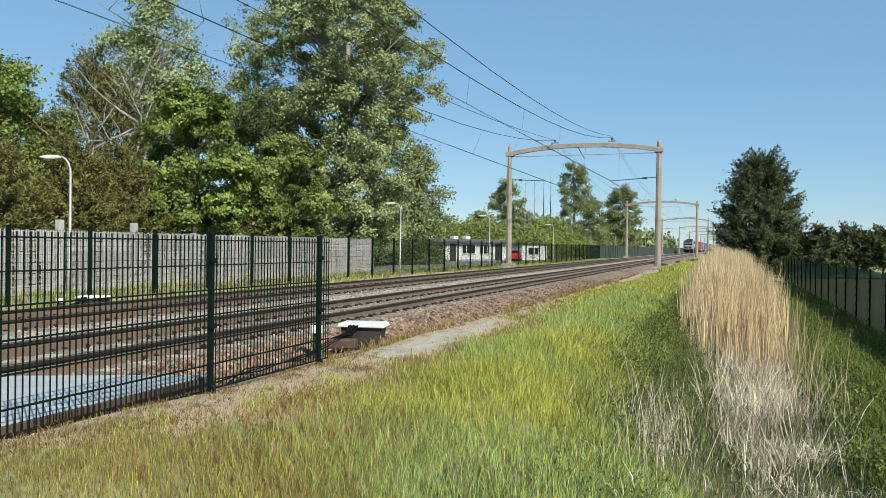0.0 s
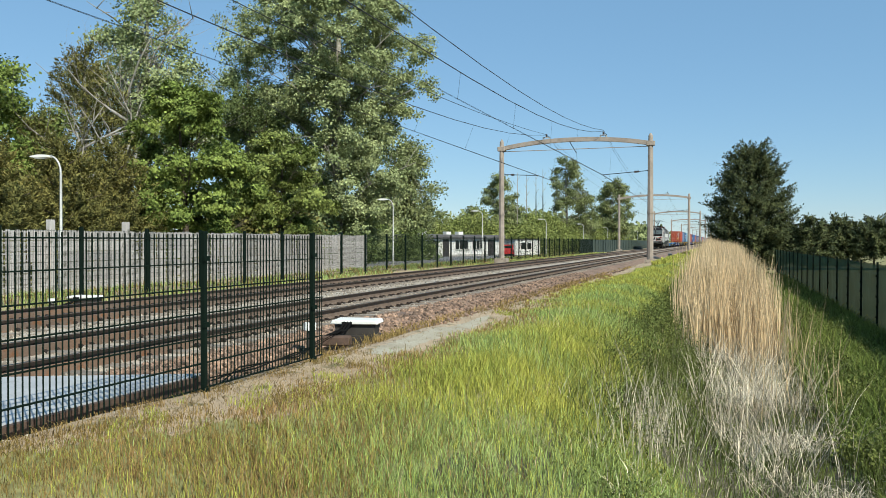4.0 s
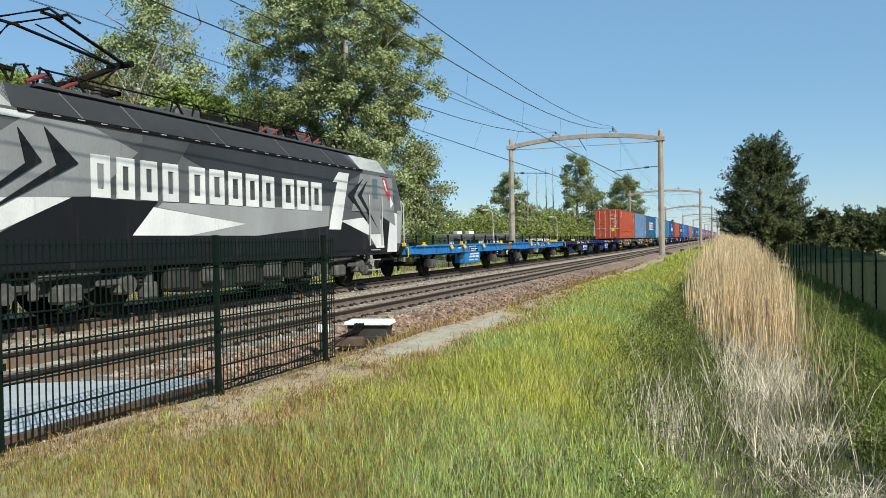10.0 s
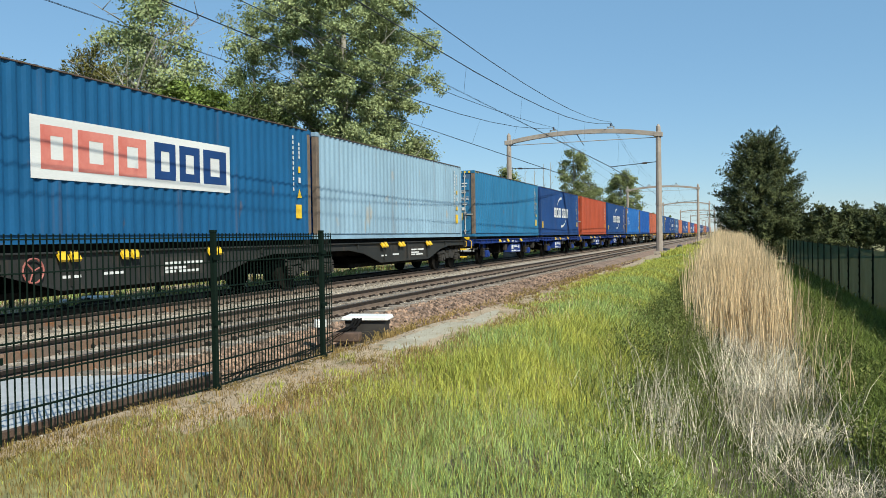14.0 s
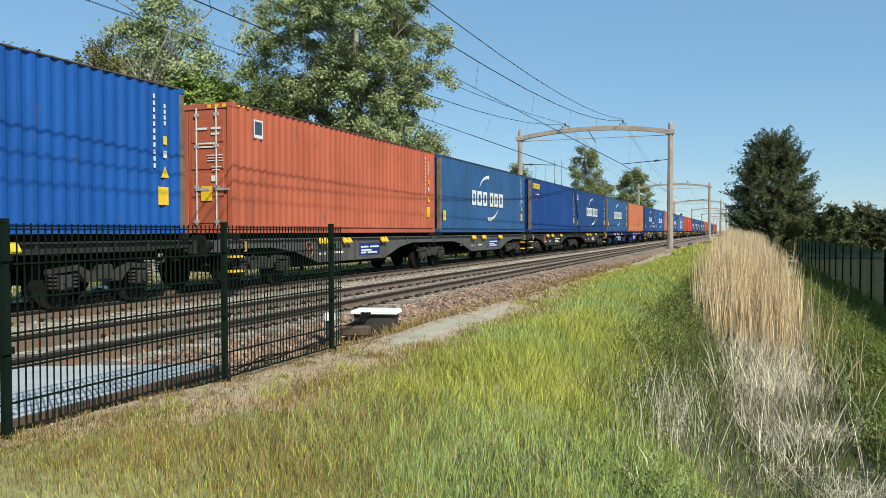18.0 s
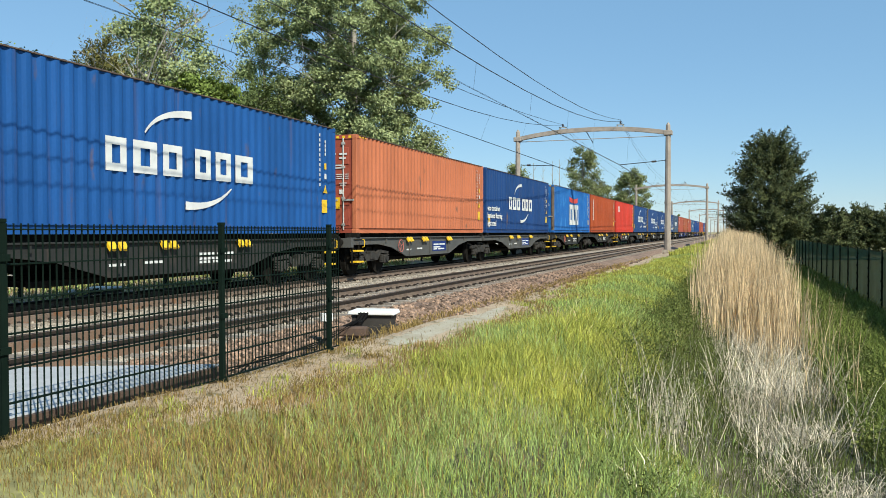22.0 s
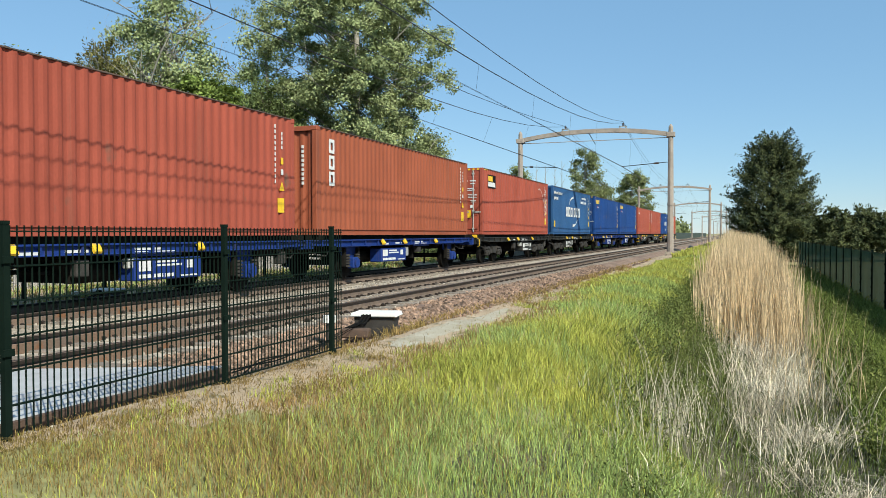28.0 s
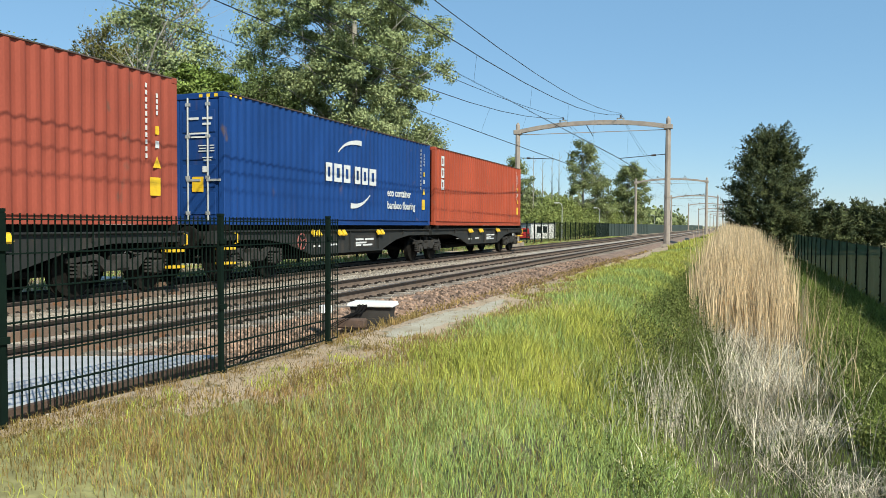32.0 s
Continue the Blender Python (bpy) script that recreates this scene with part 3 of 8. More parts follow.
def concrete_wall():
    w = tagged(thing("concrete_wall"), "pale grey wall of stacked concrete staves between posts", "wall")
    x, z0 = -19.6, -0.35
    step = 3.25
    n, d = 16, (step - 0.2) / 16
    kinds = []
    for i in range(11):
        y = 9.05 + i * step
        tall = i in (3, 4)
        part("post", boxes((x - 0.1, x + 0.1, y - 0.09, y + 0.09, z0 - 0.2, z0 + (2.3 if tall else 2.0)), bevel=0.01), WALL, w)
        if i == 10:
            break
        for k in range(6):
            kind = (i * 2) % 6 + (1 if k > 2 and i % 3 else 0)
            if kind >= len(kinds):
                kind = len(kinds)
                # upright staves with gaps of uneven width between them, on two thin rails
                rows = [(-0.04, -0.025, 0, step - 0.2, 0.05, 0.09), (-0.04, -0.025, 0, step - 0.2, 0.24, 0.28)]
                for q in range(n):
                    wide = RNG.random() < (0.2 if kind % 2 == 0 else 0.5)
                    gap = RNG.uniform(0.05, 0.085) if wide else RNG.uniform(0.008, 0.02)
                    out = RNG.uniform(-0.012, 0.012)
                    rows.append((-0.024, -0.004 + out, q * d, (q + 1) * d - gap, 0.003 + RNG.uniform(0, 0.006), 0.326 - (RNG.uniform(0.02, 0.04) if RNG.random() < 0.1 else 0)))
                kinds.append(part("stave_row", boxes(*rows), WALL, w))
                kinds[-1].matrix_basis = pose(x, y + 0.1, z0 + k * 0.33)
            else:
                like(kinds[kind], w, pose(x + random.uniform(-0.008, 0.008), y + 0.1, z0 + k * 0.33))


def street_lamp(x, y, z0, h, turn):
    lamp = tagged(thing("street_lamp", pose(x, y, z0, 0, 0, turn)), "slender galvanised street lamp with curved arm", "street lamp", "street lamps")
    bm = bmesh.new()
    pts, rad = [(0, 0, -0.2), (0, 0, 1.0), (0, 0, 1.02), (0, 0, h - 0.5)], [0.06, 0.06, 0.045, 0.035]
    for k in range(1, 6):
        a = k / 5 * math.pi / 2
        pts.append((0.36 * (1 - math.cos(a)), 0, h - 0.5 + 0.52 * math.sin(a)))
        rad.append(0.03)
    tube(bm, pts, rad, 8)
    smooth(part("pole", bm, ZINC, lamp))
    bm = bmesh.new()
    prism(bm, [(-0.02, -0.025), (0.4, -0.03), (0.62, -0.01), (0.58, 0.02), (0.36, 0.06), (0.1, 0.055), (-0.02, 0.025)], "y", -0.1, 0.1)
    bm.transform(Matrix.Translation((0.34, 0, h - 0.0)))
    head = part("lamp_head", bm, WHITE, lamp, "pale grey lamp head")
    part("lens", boxes((0.46, 0.8, -0.08, 0.08, h - 0.06, h - 0.03)), ZINC, head)


near_fence()
far_fence()
screen_fence()
concrete_wall()
for k in (0.98, 2.335, 3.344, 4.70, 6.08, 7.46, 8.9, 10.3):
    street_lamp(-18.5, 18.5 * k, -0.4, 4.2, 192)


# ---- plants ----
def blades(name, pts, heights, widths, lean, material, bend=0.5, mid=0.55):
    """Grass blades or stalks: each a thin tapering strip with a bend."""
    n = len(pts)
    th = RNG.uniform(0, 2 * np.pi, n)
    face = RNG.uniform(0, 2 * np.pi, n)
    L = heights * lean * RNG.uniform(0.2, 1.0, n)
    dx, dy = np.cos(th) * L, np.sin(th) * L
    wx, wy = np.cos(face) * widths / 2, np.sin(face) * widths / 2
    b = np.asarray(pts)
    z = np.zeros(n)
    V = np.empty((n, 5, 3))
    V[:, 0] = b + np.stack([-wx, -wy, z - 0.02], -1)
    V[:, 1] = b + np.stack([wx, wy, z - 0.02], -1)
    mh = heights * mid
    V[:, 2] = b + np.stack([wx * 0.8 + dx * (1 - bend) * mid, wy * 0.8 + dy * (1 - bend) * mid, mh], -1)
    V[:, 3] = b + np.stack([-wx * 0.8 + dx * (1 - bend) * mid, -wy * 0.8 + dy * (1 - bend) * mid, mh], -1)
    V[:, 4] = b + np.stack([dx, dy, heights * np.sqrt(np.clip(1 - (lean * 0.5) ** 2, 0.2, 1))], -1)
    return strips(name, V, material)


def strips(name, V, material):
    n = len(V)
    me = bpy.data.meshes.new(name)
    me.vertices.add(n * 5), me.loops.add(n * 7), me.polygons.add(n * 2)
    me.vertices.foreach_set("co", V.reshape(-1).astype(np.float32))
    base = np.arange(n)[:, None] * 5
    me.loops.foreach_set("vertex_index", (base + np.array([0, 1, 2, 3, 3, 2, 4])).reshape(-1).astype(np.int32))
    st = (np.arange(n)[:, None] * 7 + np.array([0, 4])).reshape(-1)
    me.polygons.foreach_set("loop_start", st.astype(np.int32))
    me.update(calc_edges=True)
    me.materials.append(material)
    return new(name, me)


def scatter(n, x0, x1, y0, y1, power=2.0):
    x = RNG.uniform(x0, x1, n)
    y = y0 + (y1 - y0) * RNG.random(n) ** power
    return x, y


def on_ground(x, y):
    return np.stack([x, y, ground_z(x, y)], -1)


def patchy(x, y, s, seed):
    return 0.5 + 0.5 * np.sin(x * s + seed + 1.7 * np.sin(y * s * 0.6 + seed)) * np.cos(y * s * 0.8 - seed * 1.3 + 1.3 * np.sin(x * s * 0.9))


def build_grass():
    # green verge between the path and the ditch, in three kinds of blade
    x, y = scatter(450000, -4.1, 1.6, 2.3, 45, 2.35)
    inside = x - edge_x(y) - 0.35 * (patchy(x, y, 2.3, 1) - 0.5) - RNG.normal(0, 0.14, len(x))
    keep = (inside > 0) & (x < -0.75 - 0.5 * patchy(x, y, 1.3, 2) + np.clip((8.8 - y) * 0.45, 0, 2.2)) & (RNG.random(len(x)) < 0.35 + 0.5 * patchy(x, y, 3.1, 8) + 0.5 * patchy(x, y, 11.0, 3)) & (RNG.random(len(x)) < np.clip((y - 2.2 - 0.5 * patchy(x, y, 2.0, 5)) / 0.8, 0, 1))
    x, y, inside = x[keep], y[keep], inside[keep]
    tall = np.clip(0.25 + inside * 0.7, 0.25, 1.0)
    h = (0.1 + 0.1 * patchy(x, y, 1.7, 0.5) + 0.05 * patchy(x, y, 9.0, 2.5)) * tall * RNG.uniform(0.3, 1.4, len(x)) * np.clip(0.3 + 0.1 * y, 0.6, 1)
    w = 0.0014 + 0.00066 * y
    near_dry = np.clip(1.25 + 0.25 * np.clip(4.6 - y, 0, 1) - inside * (0.5 + 0.32 * np.clip(y - 3.6, 0, 5)), 0.0, 0.95) * np.clip(1.35 - y * 0.06, 0.2, 1)
    dry = RNG.random(len(x)) < np.clip(near_dry + 0.4 * (patchy(x, y, 1.3, 3) - 0.6), 0.012, 0.95)
    cool = ~dry & (RNG.random(len(x)) < np.clip(1.5 * (patchy(x, y, 1.1, 6) - 0.3) + np.exp(-((x + 1.7) / 0.7) ** 2 - ((y - 4.2) / 1.0) ** 2), 0.06, 0.85))
    for nm, pick, mt, lb in (("verge_grass", ~dry & ~cool, GRASS, "lush yellow-green grass on the verge"), ("cool_grass", cool, GRASS_COOL, "cool green grass among the verge"), ("dry_grass", dry, GRASS_DRY, "dry reddish brown grass along the bare earth")):
        tagged(blades(nm, on_ground(x[pick], y[pick]), h[pick] * 0.9, w[pick], 0.8, mt, 0.45), lb, "grass", kind="stuff")
    # thin turf behind the camera
    x, y = scatter(36000, -3.6, 3.6, -7.0, 2.6, 0.9)
    tagged(blades("turf", on_ground(x, y), RNG.uniform(0.03, 0.11, len(x)), np.full(len(x), 0.006), 1.1, GRASS), "short thin turf on the dam", "grass", kind="stuff")
    # weeds along the foot of the fence
    x, y = RNG.uniform(-3.83, -3.66, 1500), RNG.uniform(3.0, 7.2, 1500)
    keep = patchy(x * 0, y, 5.0, 3) > 0.42
    x, y = x[keep], y[keep]
    tagged(blades("fence_weeds", on_ground(x, y), RNG.uniform(0.02, 0.1, len(x)), np.full(len(x), 0.004), 1.3, GRASS_DRY), "pale weeds along the foot of the fence", "weeds", kind="stuff")
    # pale stems standing over the grass
    x, y = scatter(500, -2.6, -0.6, 3.0, 16, 1.0)
    tagged(blades("seed_stems", on_ground(x, y), RNG.uniform(0.12, 0.3, len(x)), 0.0018 + 0.0003 * y, 0.7, REED), "thin pale seed stems over the verge", "grass", kind="stuff")
    # sparse tufts on the bare strip beside the fence, and by the boxes
    cx, cy = scatter(340, -4.5, -2.9, 3.6, 30, 1.2)
    x, y = np.repeat(cx, 34) + RNG.normal(0, 0.06, 340 * 34), np.repeat(cy, 34) + RNG.normal(0, 0.06, 340 * 34)
    keep = ((x > -3.72) | (y > 7.5)) & ~((np.abs(x + 3.56) < 0.42) & (y > 7.9) & (y < 12.6))
    x, y = x[keep], y[keep]
    green = (x > -3.75) & (np.sin(x * 9 + y * 5) > 0)
    for nm, pick, mt, lb in (("weed_tufts", green, GRASS, "sparse green weed tufts on the bare strip"), ("straw_tufts", ~green, GRASS_DRY, "withered straw tufts on the bare strip")):
        n = int(pick.sum())
        tagged(blades(nm, on_ground(x[pick], y[pick]), RNG.uniform(0.02, 0.1, n), 0.0035 + 0.0004 * y[pick], 1.1, mt), lb, "weeds", kind="stuff")
    # dead stems and litter lying on the bare strip
    x, y = scatter(26000, -4.3, -2.7, 3.0, 22, 1.4)
    keep = (x < edge_x(y) + 0.3) & (RNG.random(len(x)) < 0.25 + 0.9 * patchy(x, y, 2.6, 5)) & ~((np.abs(x + 3.56) < 0.36) & (y > 7.9) & (y < 12.6) & (RNG.random(len(x)) < 0.8))
    x, y = x[keep], y[keep]
    tagged(blades("straw_litter", on_ground(x, y), RNG.uniform(0.012, 0.06, len(x)), np.full(len(x), 0.0045), 2.2, GRASS_DRY, 0.1), "dead stems and litter on bare earth", "litter", kind="stuff")
    x, y = scatter(5000, -5.6, -4.0, 8.0, 40, 1.4)
    keep = patchy(x, y, 2.2, 2) > 0.72
    x, y = x[keep], y[keep]
    tagged(blades("brown_weeds", on_ground(x, y) + np.array([0, 0, 0.03]), RNG.uniform(0.04, 0.16, len(x)), 0.005 + 0.0006 * y, 1.2, GRASS_DRY, 0.3), "withered brown weeds on the ballast shoulder", "weeds", kind="stuff")
    # ditch bank
    x, y = scatter(110000, -1.5, 2.6, 3.2, 45, 1.9)
    keep = (RNG.random(len(x)) < 0.4 + 0.5 * patchy(x, y, 1.6, 9)) & (x > -1.5 + np.clip((7.5 - y) * 0.45, 0, 1.9)) & (RNG.random(len(x)) < np.clip((y - 3.2 - 0.6 * patchy(x, y, 1.5, 2)) / 1.2, 0, 1))
    x, y = x[keep], y[keep]
    h = (0.2 - 0.06 * (x > -0.2)) * RNG.uniform(0.3, 1.6, len(x))
    mix = RNG.random(len(x))
    near = np.clip((10 - y) / 4, 0, 1)
    pale, straw = mix < 0.4 * near, mix > 1 - 0.14 * near
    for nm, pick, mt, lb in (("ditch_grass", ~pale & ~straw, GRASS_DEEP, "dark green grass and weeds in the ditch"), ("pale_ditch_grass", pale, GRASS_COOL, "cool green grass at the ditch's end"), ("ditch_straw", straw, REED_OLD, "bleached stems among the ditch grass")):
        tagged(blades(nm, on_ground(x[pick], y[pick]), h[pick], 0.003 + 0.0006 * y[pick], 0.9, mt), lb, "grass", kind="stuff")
    x, y = scatter(42000, 1.3, 3.85, 6, 55, 1.8)
    h = 0.3 * RNG.uniform(0.3, 1.6, len(x))
    # near bank gets a darker copy of the grass, shade put into colour
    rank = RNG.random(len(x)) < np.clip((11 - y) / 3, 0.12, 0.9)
    for nm, pick, mt, lb in (("bank_grass", ~rank, GRASS_BANK, "rank green grass on the fenced bank"), ("dark_bank_grass", rank, GRASS_DEEP, "rank bank grass coloured darker for shade")):
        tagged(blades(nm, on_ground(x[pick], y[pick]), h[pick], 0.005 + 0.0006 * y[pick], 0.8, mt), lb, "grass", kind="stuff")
    # strip beyond the far track
    x, y = scatter(46000, -19.4, -14.2, 10, 110, 1.5)
    keep = RNG.random(len(x)) < 1.3 * patchy(x, y, 0.9, 4) ** 1.5
    x, y = x[keep], y[keep]
    h = 0.15 * RNG.uniform(0.3, 1.6, len(x))
    half = RNG.random(len(x)) < 0.65
    for nm, pick, mt, lb in (("trackside_grass", half, GRASS_COOL, "rough thin grass strip beyond the far track"), ("trackside_straw", ~half, GRASS_DRY, "dry brown grass beyond the far track")):
        tagged(blades(nm, on_ground(x[pick], y[pick]), h[pick], 0.01 + 0.0006 * y[pick], 0.8, mt), lb, "grass", kind="stuff")
    # far verge and fields
    x, y = scatter(18000, -3.4, -0.5, 42, 200, 1.5)
    tagged(blades("far_grass", on_ground(x, y), 0.25 * RNG.uniform(0.4, 1.4, len(x)), 0.03 + 0.0005 * y, 0.7, GRASS), "distant green verge along the track", "grass", kind="stuff")


def build_reeds():
    # standing reeds, thick further off, thinning towards the dam
    x, y = scatter(32000, -1.15, 1.45, 16.0, 90, 1.7)
    mid, half = 0.2 + 0.0 * y, 0.97 + 0.0 * y
    keep = (RNG.random(len(x)) < np.clip((y - 16) / 4.5, 0.03, 1)) & (RNG.random(len(x)) < np.exp(-(np.abs(x - mid) / half) ** 6))
    x, y = x[keep], y[keep]
    h = (1.85 + 0.012 * np.clip(y - 18, 0, 40)) * RNG.uniform(0.62, 1.12, len(x)) * np.clip(0.75 + (y - 15) * 0.04, 0.6, 1.0)
    tagged(blades("standing_reeds", on_ground(x, y), h, 0.006 + 0.0006 * y, 0.18, REED, 0.3), "dense straw-coloured dry reeds standing in the ditch", "reeds", kind="stuff")
    # loose single stalks at the edges
    x, y = scatter(240, 0.3, 1.6, 11.0, 24, 1.0)
    tagged(blades("loose_reeds", on_ground(x, y), RNG.uniform(0.7, 1.7, len(x)), np.full(len(x), 0.009), 0.35, REED, 0.3), "single pale reed stalks at the ditch's edge", "reeds", kind="stuff")
    # broken, bleached stalks in front of them
    x, y = scatter(7000, -1.2, 1.8, 8.5, 21, 0.9)
    keep = RNG.random(len(x)) < np.exp(-((x - 0.4) / 0.72) ** 2) * (0.35 + 0.65 * patchy(x, y, 2.6, 7))
    x, y = x[keep], y[keep]
    tagged(blades("broken_reeds", on_ground(x, y), RNG.uniform(0.2, 0.85, len(x)) ** 1.1, np.full(len(x), 0.0075), 0.85, REED_OLD, 0.15), "broken bleached reeds at the stand's edge", "reeds", kind="stuff")
    # fallen bleached reeds
    x, y = scatter(40000, -1.3, 1.9, 5.2, 21, 1.1)
    keep = (RNG.random(len(x)) < np.exp(-((x - 0.5 - 0.15 * np.clip(11.5 - y, 0, 6)) / 0.5) ** 2) * np.clip((y - 5.2) / 3 + 0.1, 0, 1)) & (patchy(x, y, 1.9, 4) > 0.36)
    x, y = x[keep], y[keep]
    h = RNG.uniform(0.08, 0.42, len(x))
    tagged(blades("fallen_reeds", on_ground(x, y), h, np.full(len(x), 0.006), 1.9, REED_OLD, 0.2), "tangle of bleached fallen reeds in the ditch", "reeds", kind="stuff")
    x, y = scatter(2000, -1.5, 0.1, 6.2, 10.5, 1.0)
    keep = np.exp(-(((x + 0.68) / 0.26) ** 2 + ((y - 8.2) / 0.9) ** 2)) > RNG.random(len(x))
    x, y = x[keep], y[keep]
    tagged(blades("reed_tuft", on_ground(x, y), RNG.uniform(0.3, 0.9, len(x)), np.full(len(x), 0.0055), 0.45, REED_OLD, 0.2), "loose tuft of bleached reeds on the bank", "reeds", kind="stuff")


def leaf_cloud(centres, per, spread, size, out=None):
    """Small leaves round clump centres; out: the way that each clump faces."""
    c = np.repeat(centres, per, axis=0)
    n = len(c)
    p = c + RNG.normal(0, 1, (n, 3)) * spread
    face = RNG.normal(0, 1, (n, 3))
    if out is not None:
        face = face * 0.42 + np.repeat(out, per, axis=0) + np.array([0, 0, 0.3])
    a = np.cross(face, RNG.normal(0, 1, (n, 3)))
    a /= np.linalg.norm(a, axis=1)[:, None]
    b = np.cross(face, a)
    b /= np.linalg.norm(b, axis=1)[:, None]
    s = (size * RNG.uniform(0.6, 1.4, n))[:, None]
    return np.stack([p, p + a * s * 0.5 + b * s * 0.42, p + a * s * 1.1, p + a * s * 0.5 - b * s * 0.42], 1)


def diamonds(name, V, material):
    n = len(V)
    me = bpy.data.meshes.new(name)
    me.vertices.add(n * 4), me.loops.add(n * 4), me.polygons.add(n)
    me.vertices.foreach_set("co", V.reshape(-1).astype(np.float32))
    me.loops.foreach_set("vertex_index", np.arange(n * 4, dtype=np.int32))
    me.polygons.foreach_set("loop_start", np.arange(0, n * 4, 4, dtype=np.int32))
    me.update(calc_edges=True)
    me.materials.append(material)
    return new(name, me)


def conifer(name, label, x, y, h, spread, leaf, bark, sprays, per, size, seed, z0=-0.45, width=(0.7, 0.92, 1.0, 0.9, 0.68, 0.44, 0.2), wisp=0.9, group="", low=0.02, tuft=0.2):
    """Evergreen of many pointed sprays, each a tapering tuft of scale leaves."""
    global RNG
    RNG = np.random.default_rng(seed)
    t = tagged(thing(name, pose(x, y, z0)), label, "tree", group)
    bm = tube(bmesh.new(), [(0, 0, -0.3), (0.05, 0, h * 0.5), (0, 0.05, h * 0.92)], [h * 0.022, h * 0.014, h * 0.003], 7)
    for k in range(16):
        az, z = k * 2.4, h * (0.08 + 0.05 * k)
        R = spread * float(np.interp(z / h, np.linspace(0, 1, 7), width)) * 0.8
        tube(bm, [(0, 0, z), (math.cos(az) * R, math.sin(az) * R, z + R * 0.35)], [h * 0.006, h * 0.0015], 4)
    smooth(part("trunk", bm, bark, t))
    u = RNG.random(sprays * 3)
    R = spread * np.interp(u, np.linspace(0, 1, 7), width)
    pick = np.flatnonzero(RNG.random(len(u)) < R / spread + 0.1)[:sprays]
    u, R = u[pick], R[pick]
    az = RNG.uniform(0, 2 * np.pi, len(u))
    lump = 0.84 + 0.16 * np.sin(az * 5 + u * 13 + seed) * np.cos(az * 4 - u * 21 + seed)
    rho = R * lump * np.where(RNG.random(len(u)) < 0.72, RNG.uniform(0.72, 1.0, len(u)), RNG.uniform(0.2, 0.7, len(u)))
    out = np.stack([np.cos(az), np.sin(az), 0.25 + 0.9 * u + RNG.normal(0, 0.25, len(u))], -1)
    out /= np.linalg.norm(out, axis=1)[:, None]
    L = wisp * RNG.uniform(0.5, 1.35, len(u))
    p0 = np.stack([np.cos(az) * rho, np.sin(az) * rho, low * h + (0.92 - low) * h * u], -1) - out * L[:, None] * 0.5
    n = len(u)
    k = np.repeat(np.arange(n), per)
    tt = RNG.random(n * per)
    p = p0[k] + out[k] * (L[k] * tt)[:, None] + RNG.normal(0, 1, (n * per, 3)) * (L[k] * tuft * (1.05 - tt))[:, None]
    a = np.cross(out[k], RNG.normal(0, 1, (n * per, 3))) * 0.6 + out[k] * 0.6 - np.array([0, 0, 0.15])
    a /= np.linalg.norm(a, axis=1)[:, None]
    b = np.cross(a, out[k] + np.array([0, 0, 0.35]) + RNG.normal(0, 0.35, (n * per, 3)))
    b /= np.linalg.norm(b, axis=1)[:, None]
    s = (size * RNG.uniform(0.6, 1.4, n * per))[:, None]
    V = np.stack([p, p + a * s * 0.5 + b * s * 0.17, p + a * s, p + a * s * 0.5 - b * s * 0.17], 1)
    diamonds("crown", V, leaf).parent = t
    return t


